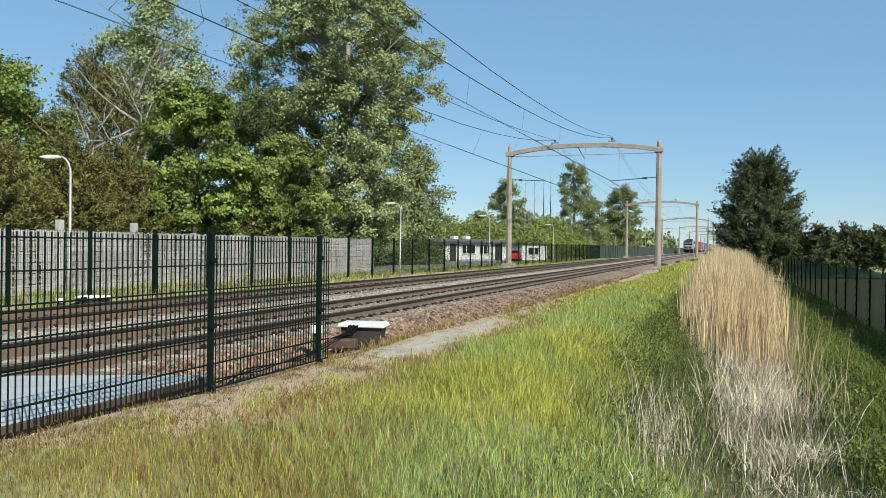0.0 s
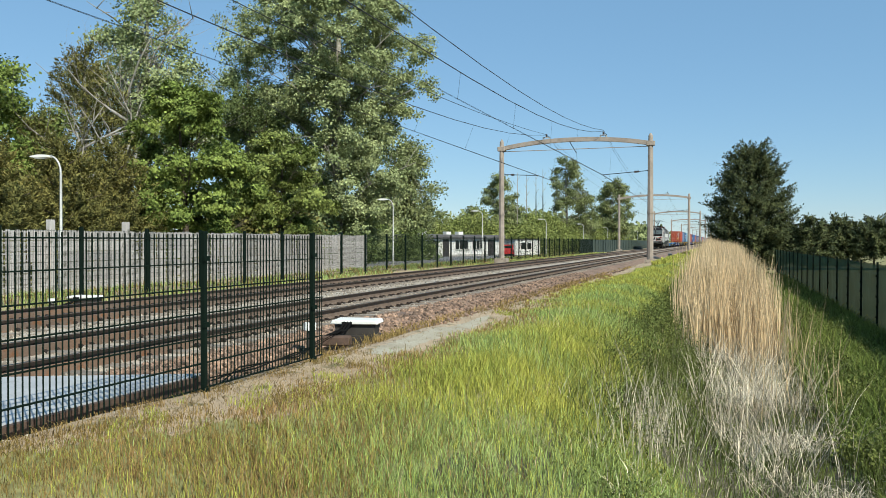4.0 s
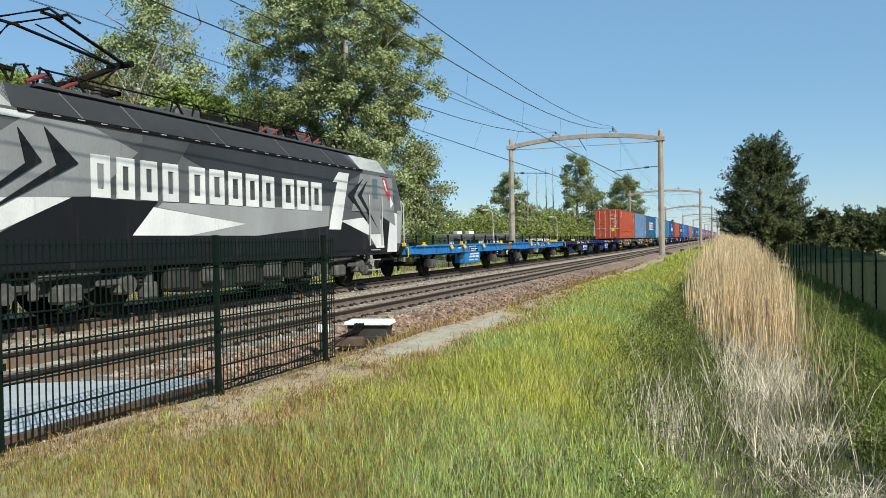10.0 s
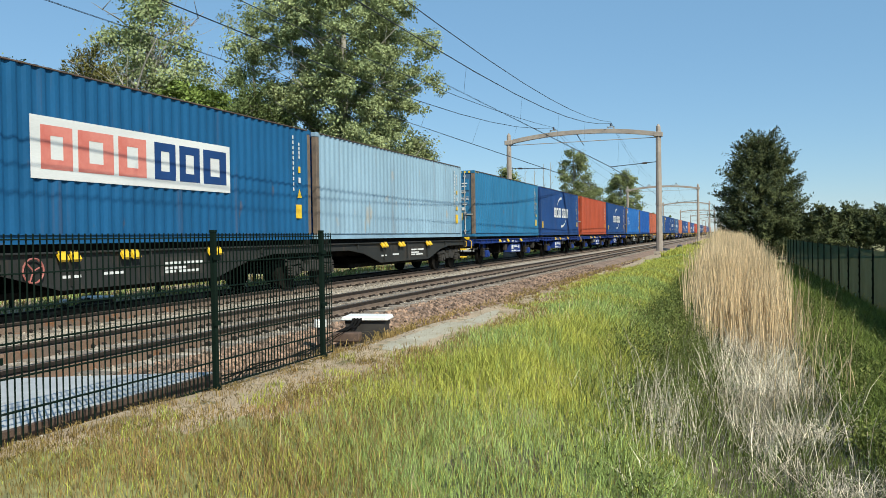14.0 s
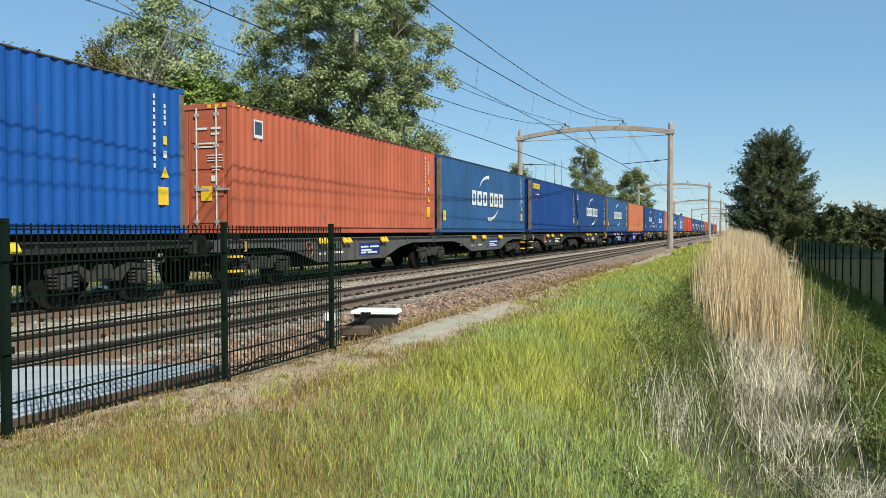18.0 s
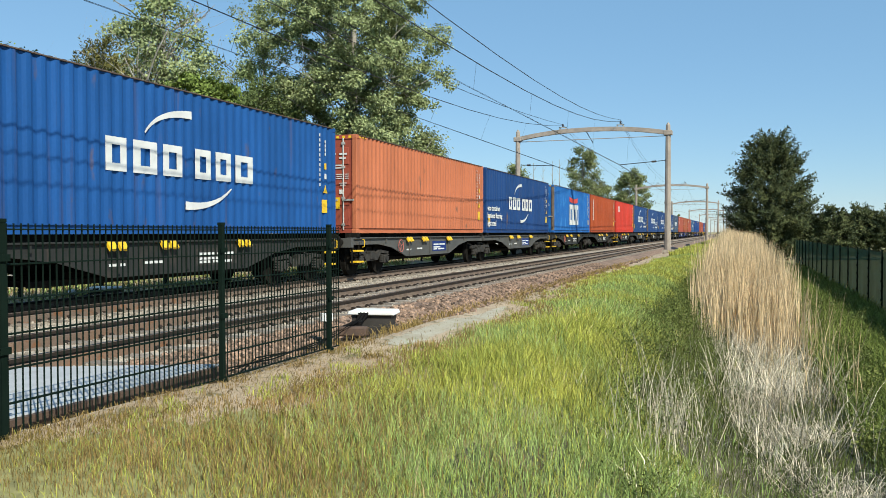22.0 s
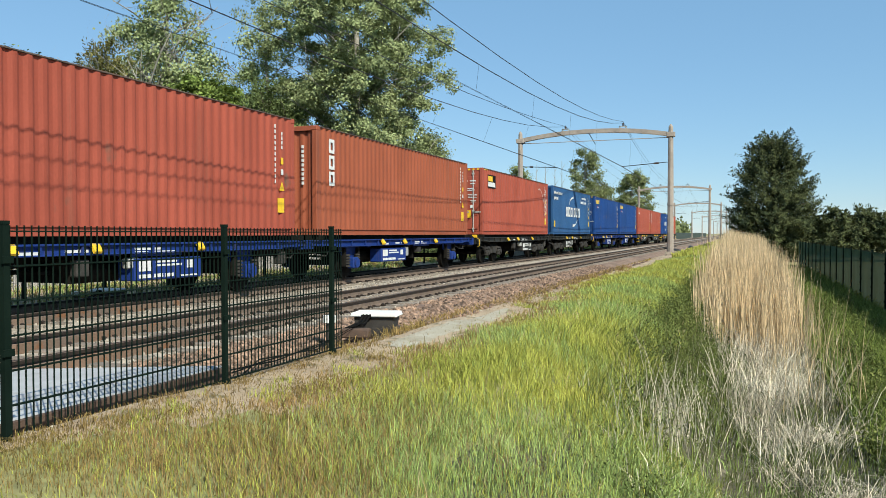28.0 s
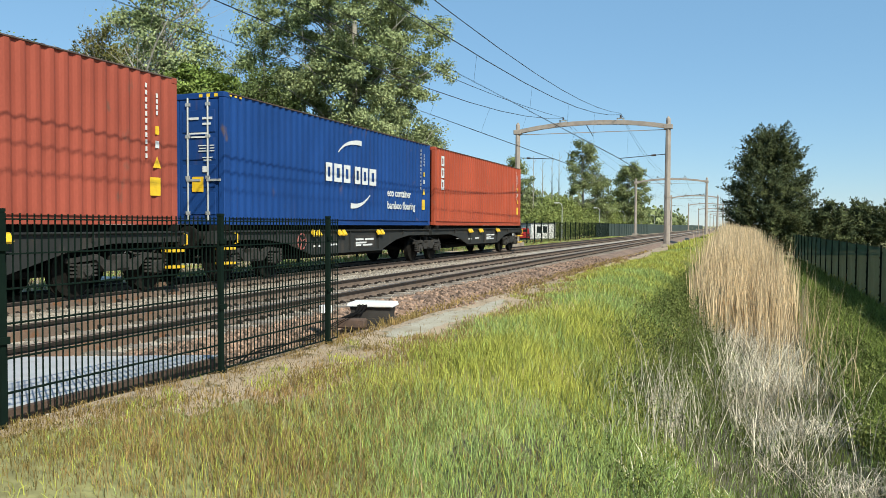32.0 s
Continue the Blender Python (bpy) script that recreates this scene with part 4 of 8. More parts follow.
def tree(name, label, x, y, h, spread, leaf, bark, low=0.12, clumps=260, per=70, size=0.2, clump=0.55, shape="round", bare=0.0, z0=-0.45, seed=1, trunk=None, boughs=0, bough=1.0):
    """Tapered trunk, limbs and a crown of leaf clumps with gaps."""
    global RNG
    RNG = np.random.default_rng(seed)
    rnd = random.Random(seed)
    t = tagged(thing(name, pose(x, y, z0)), label, "tree")
    bm = bmesh.new()
    r0 = trunk or h * 0.018
    tube(bm, [(0, 0, -0.3), (rnd.uniform(-.1, .1), 0, h * 0.3), (rnd.uniform(-.3, .3), rnd.uniform(-.3, .3), h * 0.6), (rnd.uniform(-.4, .4), rnd.uniform(-.4, .4), h * 0.93)], [r0, r0 * 0.8, r0 * 0.5, r0 * 0.12], 7)

    def radius(u):
        """Crown half-width at share u of its height."""
        if shape == "cone":
            return spread * (1 - u) ** 0.75 * (0.55 + 0.45 * min(1, u * 6))
        if shape == "spire":
            return spread * float(np.interp(u, [0, 0.12, 0.3, 0.55, 0.8, 0.93, 1], [0.72, 0.9, 1.0, 0.86, 0.62, 0.4, 0.12]))
        if shape == "tall":
            return spread * max(0.05, math.sin(math.pi * min(1, 0.12 + 0.86 * u)) ** 0.55)
        return spread * max(0.05, math.sin(math.pi * min(1, 0.1 + 0.87 * u)) ** 0.7)

    tips = []
    for k in range(int(14 + h * 1.2)):
        u = rnd.uniform(0.02, 0.95)
        z = h * (low + (1 - low) * u)
        az = rnd.uniform(0, math.tau)
        R = radius(u) * rnd.uniform(0.6, 1.0)
        zt = min(h * 0.98, z + R * rnd.uniform(0.1, 0.6))
        zb = max(h * low * 0.6, z - R * 0.4)
        p0, p1 = Vector((0, 0, zb)), Vector((math.cos(az) * R, math.sin(az) * R, zt))
        mdl = p0.lerp(p1, 0.5) + Vector((0, 0, R * 0.08))
        rr = r0 * (0.4 if bare > 0.4 else 0.32) * (1 - 0.6 * u)
        tube(bm, [p0, mdl, p1], [rr, rr * 0.6, rr * 0.15], 5)
        tips.append(p1)
        for q in range(3):
            a = p0.lerp(p1, rnd.uniform(0.4, 0.9))
            b = a + Vector((rnd.uniform(-1, 1), rnd.uniform(-1, 1), rnd.uniform(-0.2, 1))) * R * 0.4
            tube(bm, [a, b], [rr * 0.35, rr * 0.06], 4)
    smooth(part("trunk", bm, bark, t))
    def spot():
        while True:
            u = RNG.random()
            R = radius(u)
            if RNG.random() < (R / spread) ** 1.3 + 0.08 and not (bare and RNG.random() < bare * u):
                az, rho = RNG.uniform(0, 2 * np.pi), RNG.random() ** 0.42
                lump = 0.78 + 0.22 * math.sin(az * 3 + u * 9 + seed) * math.cos(az * 2 - u * 7 + seed)
                return (math.cos(az) * R * rho * lump, math.sin(az) * R * rho * lump, h * (low + (1 - low) * u))

    if boughs:
        # leaf clumps gathered on boughs, with gaps between them
        seats = np.array([spot() for _ in range(boughs)])
        big = bough * RNG.uniform(0.6, 1.3, boughs)
        k = RNG.integers(0, boughs, clumps)
        d = RNG.normal(0, 1, (clumps, 3)) + np.array([0, 0, 0.25])
        d /= np.linalg.norm(d, axis=1)[:, None]
        cs = seats[k] + d * (big[k] * 1.55 * (0.5 + 0.5 * RNG.random(clumps) ** 0.6))[:, None] * np.array([1, 1, 0.75])
        out = d
    else:
        cs = np.array([spot() for _ in range(clumps)])
        out = None
    V = leaf_cloud(cs, per, np.array([clump, clump, clump * 0.7]), size, out)
    diamonds("crown", V, leaf).parent = t
    return t


def bush_row(name, label, pts, leaf, clump=0.9, per=60, size=0.3, seed=5, category="bushes", base=-0.5, thick=4):
    """A thicket: clumps heaped over a line of low mounds; pts: x, y, half-width, height."""
    global RNG
    RNG = np.random.default_rng(seed)
    cs = []
    for x, y, r, h in pts:
        n = int(10 + thick * r * h)
        for _ in range(n):
            a, rho = RNG.uniform(0, 6.283), RNG.random() ** 0.5
            z = h * (1 - 0.55 * rho ** 2) * RNG.random() ** 0.6
            cs.append((x + math.cos(a) * r * rho, y + math.sin(a) * r * rho, base + z))
    V = leaf_cloud(np.array(cs), per, np.array([clump, clump, clump * 0.7]), size)
    return tagged(diamonds(name, V, leaf), label, category, kind="stuff")


def bare_tree(x, y, h, seed, lean=0.0):
    """A leafless pale tree: trunk and forking limbs."""
    rnd = random.Random(seed)
    t = tagged(thing("bare_birch", pose(x, y, -0.45)), "leafless birch with pale grey branches", "tree")
    bm = bmesh.new()

    def limb(p, d, length, r, depth):
        pts, rad = [p], [r]
        q, v = p.copy(), d.normalized()
        for k in range(4):
            v = (v + Vector((rnd.uniform(-.3, .3), rnd.uniform(-.3, .3), rnd.uniform(-.05, .22)))).normalized()
            q = q + v * length / 4
            pts.append(q.copy())
            rad.append(r * (1 - 0.2 * (k + 1)))
        tube(bm, pts, rad, 5)
        if depth:
            for k in range(4 if depth > 1 else 3):
                i = rnd.randint(1, 4)
                side = Vector((rnd.uniform(-1, 1), rnd.uniform(-1, 1), rnd.uniform(-0.1, 0.7))).normalized()
                limb(pts[i], (v * 0.35 + side).normalized(), length * rnd.uniform(0.45, 0.7), rad[i] * 0.6, depth - 1)

    limb(Vector((0, 0, 0)), Vector((lean, 0.05, 1)), h * 0.62, h * 0.013, 0)
    for k in range(7):
        z = h * rnd.uniform(0.3, 0.6)
        limb(Vector((lean * z, 0.05 * z, z)), Vector((rnd.uniform(-1, 1), rnd.uniform(-1, 1), rnd.uniform(0.2, 1.1))), h * rnd.uniform(0.25, 0.42), h * 0.007, 2)
    smooth(part("trunk", bm, PALE_BARK, t))


build_grass()
build_reeds()
bare_tree(-30.5, 34.5, 14.0, 81, -0.05)
bare_tree(-29.5, 29.5, 10.5, 82, 0.03)
bare_tree(-35.4, 39.6, 17.5, 83, -0.02)
tree("poplar_tree", "tall broad poplar with airy grey-green foliage", -28.2, 55.0, 30.0, 7.7, LEAF_POPLAR, PALE_BARK, 0.05, 4200, 62, 0.165, 0.24, "tall", 0.03, seed=3, boughs=560, bough=0.56, trunk=0.4)
tree("maple_tree", "bushy bright green maple", -25.5, 33.0, 9.6, 3.9, LEAF_MAPLE, BARK, 0.08, 760, 100, 0.13, 0.15, "round", seed=4, boughs=75, bough=0.52)
tree("maple_tree", "smaller bright green maple beside the poplar", -25.0, 41.0, 8.2, 3.4, LEAF_LIME, BARK, 0.08, 560, 95, 0.13, 0.16, "round", seed=14, boughs=52, bough=0.52)
tree("birch_tree", "half-bare birch with pale branches", -36.0, 42.0, 19.0, 5.0, LEAF_POPLAR, PALE_BARK, 0.3, 380, 70, 0.17, 0.4, "round", 0.5, seed=5, trunk=0.42, boughs=46, bough=0.9)
tree("birch_tree", "leafy pale-stemmed birch behind the maples", -38.0, 57.0, 21.0, 5.6, LEAF_POPLAR, PALE_BARK, 0.1, 520, 64, 0.17, 0.35, "round", 0.1, seed=25, boughs=80, bough=0.85)
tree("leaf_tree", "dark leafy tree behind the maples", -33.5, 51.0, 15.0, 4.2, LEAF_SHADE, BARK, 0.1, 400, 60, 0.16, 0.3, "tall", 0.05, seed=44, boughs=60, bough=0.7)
WIDE = (0.85, 1.0, 0.92, 0.75, 0.55, 0.34, 0.14)
for x, y, h, w, s in ((-25.5, 25.0, 6.4, 2.7, 6), (-25.0, 21.0, 6.0, 2.7, 7), (-26.5, 29.0, 6.7, 2.7, 8), (-31.5, 29.5, 8.4, 2.9, 18), (-29.5, 24.0, 7.2, 2.8, 19)):
    conifer("cypress_tree", "broad brownish green cypress", x, y, h, w, LEAF_YEW, BARK, 520, 84, 0.15, s, width=WIDE, wisp=1.3, tuft=0.11, group="cypresses behind the wall")
conifer("old_cypress", "dark old cypress with bare twigs", -34.0, 35.0, 13.6, 4.3, LEAF_YEW, PALE_BARK, 950, 52, 0.19, 9, width=(0.9, 1.0, 0.9, 0.75, 0.6, 0.45, 0.2), wisp=1.2)
tree("leaf_tree", "leafy green tree at the wood's edge", -33.2, 28.0, 10.4, 3.1, LEAF_MAPLE, BARK, 0.03, 760, 80, 0.14, 0.3, "tall", seed=10, boughs=90, bough=0.55)
tree("leaf_tree", "slim pale green tree at the wood's edge", -32.0, 30.5, 8.0, 1.9, LEAF_LIME, BARK, 0.05, 380, 80, 0.13, 0.26, "tall", seed=31, boughs=45, bough=0.45)
tree("weeping_birch", "pale green weeping birch", -27.0, 66.0, 10.4, 2.6, LEAF_FAR, PALE_BARK, 0.26, 300, 60, 0.2, 0.4, "tall", seed=11, boughs=40, bough=0.6)
# beside the ditch
conifer("dark_cypress", "broad dark green cypress beside the ditch", 2.5, 72.0, 11.1, 3.9, LEAF_DARK, BARK, 1500, 64, 0.21, 12, z0=-0.9, width=(0.78, 0.93, 1.0, 0.94, 0.79, 0.58, 0.28), wisp=1.7, tuft=0.12)
for i in range(9):
    conifer("hedge_cypress", "dark green cypress of a tall hedge", 7.2 + i * 2.3, 72.0 + random.uniform(-1, 1), 4.4 + random.uniform(-0.3, 0.4), 1.95, LEAF_DARK, BARK, 260, 44, 0.24, 40 + i, z0=-0.9, width=(0.85, 1, 1, 0.95, 0.85, 0.6, 0.25), wisp=0.9, group="hedge cypresses", low=0.05 if i < 2 else 0.24)
# far side of the line
for x, y, h, r, lo, bg, s in ((-35.5, 130, 13.6, 3.9, 0.05, 34, 61), (-24.2, 130, 16.2, 3.5, 0.3, 15, 62), (-21.5, 132, 10.5, 2.6, 0.1, 18, 66), (-19.2, 150, 13.6, 3.8, 0.05, 44, 63), (-34, 112, 6.5, 4, 0.1, 20, 64), (-43, 116, 6.5, 5, 0.1, 20, 65)):
    tree("far_tree", "distant grey-green tree beyond the fence", x, y, h, r, LEAF_FAR, PALE_BARK, lo, bg * 12, 60, 0.22, 0.34, "tall", 0.1, seed=s, boughs=bg * 2, bough=0.5)
bush_row("far_bushes", "bright green thicket beyond the fence", [(-21 - random.uniform(0, 16), 97 + i * 1.7, 3, random.uniform(3.4, 6.8)) for i in range(56)], LEAF_BUSH, 0.5, 75, 0.23, seed=71, thick=2)
bush_row("wood_edge", "dark undergrowth at the wood's edge", [(-26 - random.uniform(0, 8), 12 + i * 1.6, 2.4, random.uniform(2, 4)) for i in range(26)], LEAF_YEW, 0.5, 45, 0.2, seed=72)
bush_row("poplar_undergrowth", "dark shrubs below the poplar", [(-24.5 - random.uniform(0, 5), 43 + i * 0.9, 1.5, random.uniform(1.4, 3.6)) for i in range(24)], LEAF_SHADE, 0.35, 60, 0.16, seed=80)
bush_row("yard_bushes", "dark bushes behind the yard", [(-36 - random.uniform(0, 6), 58 + i * 1.7, 2.4, random.uniform(3, 6)) for i in range(22)], LEAF_MAPLE, 0.6, 36, 0.26, seed=76)
bush_row("brambles", "low dark green brambles beside the reeds", [(-0.95 + random.uniform(-0.5, 0.3), 5.5 + i * 0.32, 0.42, random.uniform(0.12, 0.42)) for i in range(80)], WEED, 0.13, 80, 0.021, seed=77, base=-0.72, thick=5)
bush_row("verge_brambles", "dark bramble thicket between verge and reeds", [(-1.4 + random.uniform(-0.35, 0.3), 10.5 + i * 0.3, 0.4, random.uniform(0.15, 0.5)) for i in range(66)], WEED, 0.14, 80, 0.027, seed=79, base=-0.5, thick=8)
bush_row("far_brambles", "dark brambles on the fenced bank", [(2.0 + random.uniform(-0.4, 0.9), 9 + i * 0.5, 0.4, random.uniform(0.15, 0.4)) for i in range(50)], WEED, 0.14, 70, 0.034, seed=78, base=-1.0, thick=8)
bush_row("distant_wood", "hazy distant wood along the horizon", [(-30 - random.uniform(0, 60), 230 + i * 6, 7, random.uniform(6, 12)) for i in range(60)], LEAF_FAR, 2.4, 16, 1.9, seed=73, category="wood", thick=0.5)
bush_row("distant_wood", "distant trees beyond the fields", [(20 + i * 7, 330 + random.uniform(-30, 60), 7, random.uniform(5, 9)) for i in range(30)], LEAF_DARK, 2.4, 16, 1.9, seed=74, category="wood", thick=0.5)


# ---- train ----
SPEED, LINE = 24.606, -11.64
MOVING = []      # thing, place along the line at the start


def paint(name, col, dirt=(0.12, 0.08, 0.06), at=0.66, rough=0.55, streak=(0.11, 0.068, 0.05), streak_at=0.58):
    return surface(name, col, [c * 0.8 for c in col], rough, 0.0, scale=0.9, fine=30, grain=0.1, bump=0.06, stain=dirt, stain_at=at, stretch=(1, 1, 0.5), streak=streak, streak_at=streak_at, spec=0.14)


ORANGE = paint("orange_red_paint", (0.36, 0.072, 0.037))
PEACH = paint("faded_orange_red_paint", (0.42, 0.11, 0.062))
RED = paint("red_paint", (0.52, 0.048, 0.032), (0.36, 0.045, 0.034))
RUSTRED = paint("orange_brown_paint", (0.335, 0.068, 0.025))
HAZY = paint("hazy_blue_paint", (0.03, 0.09, 0.215))
ROYAL = paint("royal_blue_paint", (0.015, 0.085, 0.32))
OCEAN = paint("ocean_blue_paint", (0.016, 0.082, 0.27))
MAROON = paint("faded_maroon_paint", (0.325, 0.077, 0.05))
BROWN = paint("red_brown_paint", (0.3, 0.085, 0.045))
SALMON = paint("faded_orange_paint", (0.46, 0.15, 0.075))
NAVY = paint("navy_paint", (0.017, 0.054, 0.172))
BLUE = paint("mid_blue_paint", (0.013, 0.052, 0.195))
BRIGHT = paint("bright_blue_paint", (0.02, 0.115, 0.36), (0.04, 0.165, 0.42), 0.55)
SKY = paint("pale_blue_paint", (0.25, 0.37, 0.47), (0.3, 0.3, 0.28), at=0.64)
FADED = paint("chalky_blue_paint", (0.125, 0.21, 0.36), (0.06, 0.12, 0.29), 0.52)
TEAL = paint("teal_blue_paint", (0.03, 0.15, 0.29))
STEEL = paint("petrol_blue_paint", (0.014, 0.092, 0.215))
SLATE = paint("slate_blue_paint", (0.051, 0.078, 0.129))
GREY_W = paint("grey_wagon_paint", (0.09, 0.09, 0.087), (0.07, 0.06, 0.05), 0.58)
DARK_W = paint("dark_grey_wagon_paint", (0.03, 0.031, 0.03), (0.05, 0.042, 0.036), 0.58)
BLUE_W = paint("blue_wagon_paint", (0.013, 0.037, 0.18), (0.03, 0.03, 0.05), 0.6)
LIGHT_W = paint("light_blue_wagon_paint", (0.028, 0.18, 0.47), (0.05, 0.06, 0.08), 0.64)
YELLOW = surface("yellow_paint", (0.75, 0.48, 0.02), (0.65, 0.4, 0.02), 0.5, grain=0.08, bump=0)
LOGO = surface("white_lettering", (0.66, 0.66, 0.65), (0.55, 0.55, 0.54), 0.55, scale=2, grain=0.08, bump=0)
WHEEL_RED = surface("faded_red_enamel", (0.35, 0.11, 0.09), None, 0.6, grain=0.1, bump=0)
FADED_RED = surface("faded_red_lettering", (0.58, 0.2, 0.16), (0.5, 0.13, 0.1), 0.6, grain=0.1, bump=0)
LOGO_RED = surface("red_lettering", (0.6, 0.05, 0.035), None, 0.55, grain=0.05, bump=0)
CL, CW, CH, DECK = 12.08, 2.438, 2.885, 1.265


TOP_GRIME = surface("grimy_top_rail", (0.12, 0.085, 0.07), (0.085, 0.065, 0.058), 0.8, scale=2, fine=40, grain=0.3, bump=0.1, spec=0.1)
OLD_POST = surface("scraped_corner_post", (0.17, 0.13, 0.1), (0.11, 0.09, 0.078), 0.85, scale=5, fine=50, grain=0.3, bump=0.2, spec=0.1)
BOGIE = surface("bogie_steel", (0.05, 0.046, 0.042), (0.028, 0.026, 0.024), 0.75, 0.0, scale=5, fine=40, grain=0.35, bump=0.25, spec=0.15)


def own(ob, material):
    ob.material_slots[0].link = "OBJECT"
    ob.material_slots[0].material = material
    return ob


def corrugated(length, height, pitch=0.278, depth=0.036):
    """A sheet with rounded trapezoid folds in the y-z plane, its crests at x 0, bulging to -x in the hollows."""
    bm = bmesh.new()
    n = int(length / pitch)
    start = (length - n * pitch) / 2
    fold = ((0.0, 0.0), (0.04, 0.06), (0.22, 0.94), (0.26, 1.0), (0.49, 1.0), (0.53, 0.94), (0.71, 0.06), (0.75, 0.0))
    pts = [(0, 0)]
    for i in range(n):
        pts += [(-depth * d, start + (i + f) * pitch) for f, d in fold]
    pts += [(0, length)]
    row = [(bm.verts.new((x, y, 0)), bm.verts.new((x, y, height))) for x, y in pts]
    for a, b in zip(row, row[1:]):
        if (a[0].co - b[0].co).length > 1e-5:
            bm.faces.new((a[0], b[0], b[1], a[1])).smooth = True
    return bm


KIT = {}


def container_kit():
    h = thing("kit")
    KIT["side"] = part("side_wall", corrugated(CL - 0.3, CH - 0.175), GREY_W, h)
    KIT["end"] = part("end_wall", corrugated(CW - 0.3, CH - 0.28, 0.25, 0.04), GREY_W, h)
    KIT["post"] = part("corner_post", boxes((-0.075, 0.075, -0.08, 0.08, 0.12, CH - 0.12), bevel=0.012), GREY_W, h)
    KIT["cast"] = part("corner_casting", boxes((-0.085, 0.085, -0.09, 0.09, 0, 0.12), bevel=0.012), GREY_W, h)
    KIT["top"] = part("top_rail", boxes((-0.04, 0.044, 0, CL - 0.3, -0.012, 0.014), bevel=0.004), GREY_W, h)
    KIT["sill"] = part("bottom_rail", prism(bmesh.new(), [(-0.03, 0), (0.03, 0), (0.03, 0.035), (-0.015, 0.035), (-0.015, 0.15), (0.022, 0.15), (0.022, 0.165), (-0.03, 0.165)], "y", 0, CL - 0.3), GREY_W, h)
    KIT["head"] = part("end_rail", boxes((-CW / 2 + 0.15, CW / 2 - 0.15, -0.05, 0.05, 0, 0.13), bevel=0.008), GREY_W, h)
    bm = bmesh.new()
    n = 172
    rows = []
    for i in range(n + 1):
        y = 0.1 + (CL - 0.2) * i / n
        z = CH + 0.005 - (0.04 if i % 4 in (1, 2) else 0)
        rows.append((bm.verts.new((-CW / 2 + 0.012, y, z)), bm.verts.new((CW / 2 - 0.012, y, z))))
    for a, b in zip(rows, rows[1:]):
        bm.faces.new((a[0], a[1], b[1], b[0]))
    KIT["roof"] = part("roof", bm, GREY_W, h)
    KIT["floor"] = part("floor", boxes((-CW / 2 + 0.08, CW / 2 - 0.08, 0.1, CL - 0.1, 0.06, 0.15)), DARK, h)
    bm = bmesh.new()
    box(bm, 0.01, CW / 2 - 0.13, -0.02, 0.02, 0.14, CH - 0.14, 0.006)
    KIT["door"] = part("door", bm, GREY_W, h)
    KIT["panel"] = part("door_panel", boxes((0.1, CW / 2 - 0.25, -0.04, -0.021, 0, 0.5), bevel=0.012), GREY_W, h)
    bm = bmesh.new()
    cylinder(bm, (0, 0, 0.1), (0, 0, CH - 0.1), 0.022, 6)
    for z in (0.22, 1.0, 1.9, 2.6):
        box(bm, -0.05, 0.05, -0.02, 0.03, z, z + 0.07)
    box(bm, -0.02, 0.35, -0.03, 0.0, 0.95, 1.0)
    KIT["rod"] = part("lock_rod", bm, ZINC, h)
    KIT["bar"] = part("marking_bar", boxes((-0.5, 0.5, -0.5, 0.5, -0.5, 0.5)), LOGO, h)
    bm = bmesh.new()
    prism(bm, [(-0.5, -0.5), (0.5, -0.5), (0.0, 0.5)], "x", -0.5, 0.5)
    KIT["triangle"] = part("warning_sign", bm, YELLOW, h)
    bm = bmesh.new()
    for y0, y1, z0, z1 in ((-0.5, -0.2, -0.5, 0.5), (0.2, 0.5, -0.5, 0.5), (-0.2, 0.2, -0.5, -0.27), (-0.2, 0.2, 0.27, 0.5)):
        box(bm, -0.5, 0.5, y0, y1, z0, z1)
    KIT["frame_mark"] = part("name_mark", bm, LOGO, h)


def bar(parent, x0, x1, y0, y1, z0, z1, material, name="marking_bar"):
    o = like(KIT["bar"], parent)
    o.name = name
    o.matrix_basis = Matrix.Translation(((x0 + x1) / 2, (y0 + y1) / 2, (z0 + z1) / 2)) @ Matrix.Diagonal((x1 - x0, y1 - y0, z1 - z0, 1))
    own(o, material)
    return o


def mark(kind, parent, x0, x1, y0, y1, z0, z1, material):
    o = like(KIT[kind], parent, Matrix.Translation(((x0 + x1) / 2, (y0 + y1) / 2, (z0 + z1) / 2)) @ Matrix.Diagonal((x1 - x0, y1 - y0, z1 - z0, 1)))
    return own(o, material)


def words(parent, text, y, z, size, material, x=CW / 2 + 0.006):
    """Lettering on the side that faces +x; it reads from far to near ends along +y."""
    cu = bpy.data.curves.new("lettering", "FONT")
    cu.body, cu.size, cu.extrude, cu.align_x, cu.resolution_u, cu.offset = text, size, 0.002, "LEFT", 3, 0.008
    tmp = bpy.data.objects.new("lettering", cu)
    scene.collection.objects.link(tmp)
    bpy.context.view_layer.update()
    me = bpy.data.meshes.new_from_object(tmp.evaluated_get(bpy.context.evaluated_depsgraph_get()))
    bpy.data.objects.remove(tmp)
    me.materials.clear()
    me.materials.append(material)
    o = new("lettering", me)
    o.parent = parent
    o.matrix_basis = pose(x, y, z, 90, 0, 90)
    return o


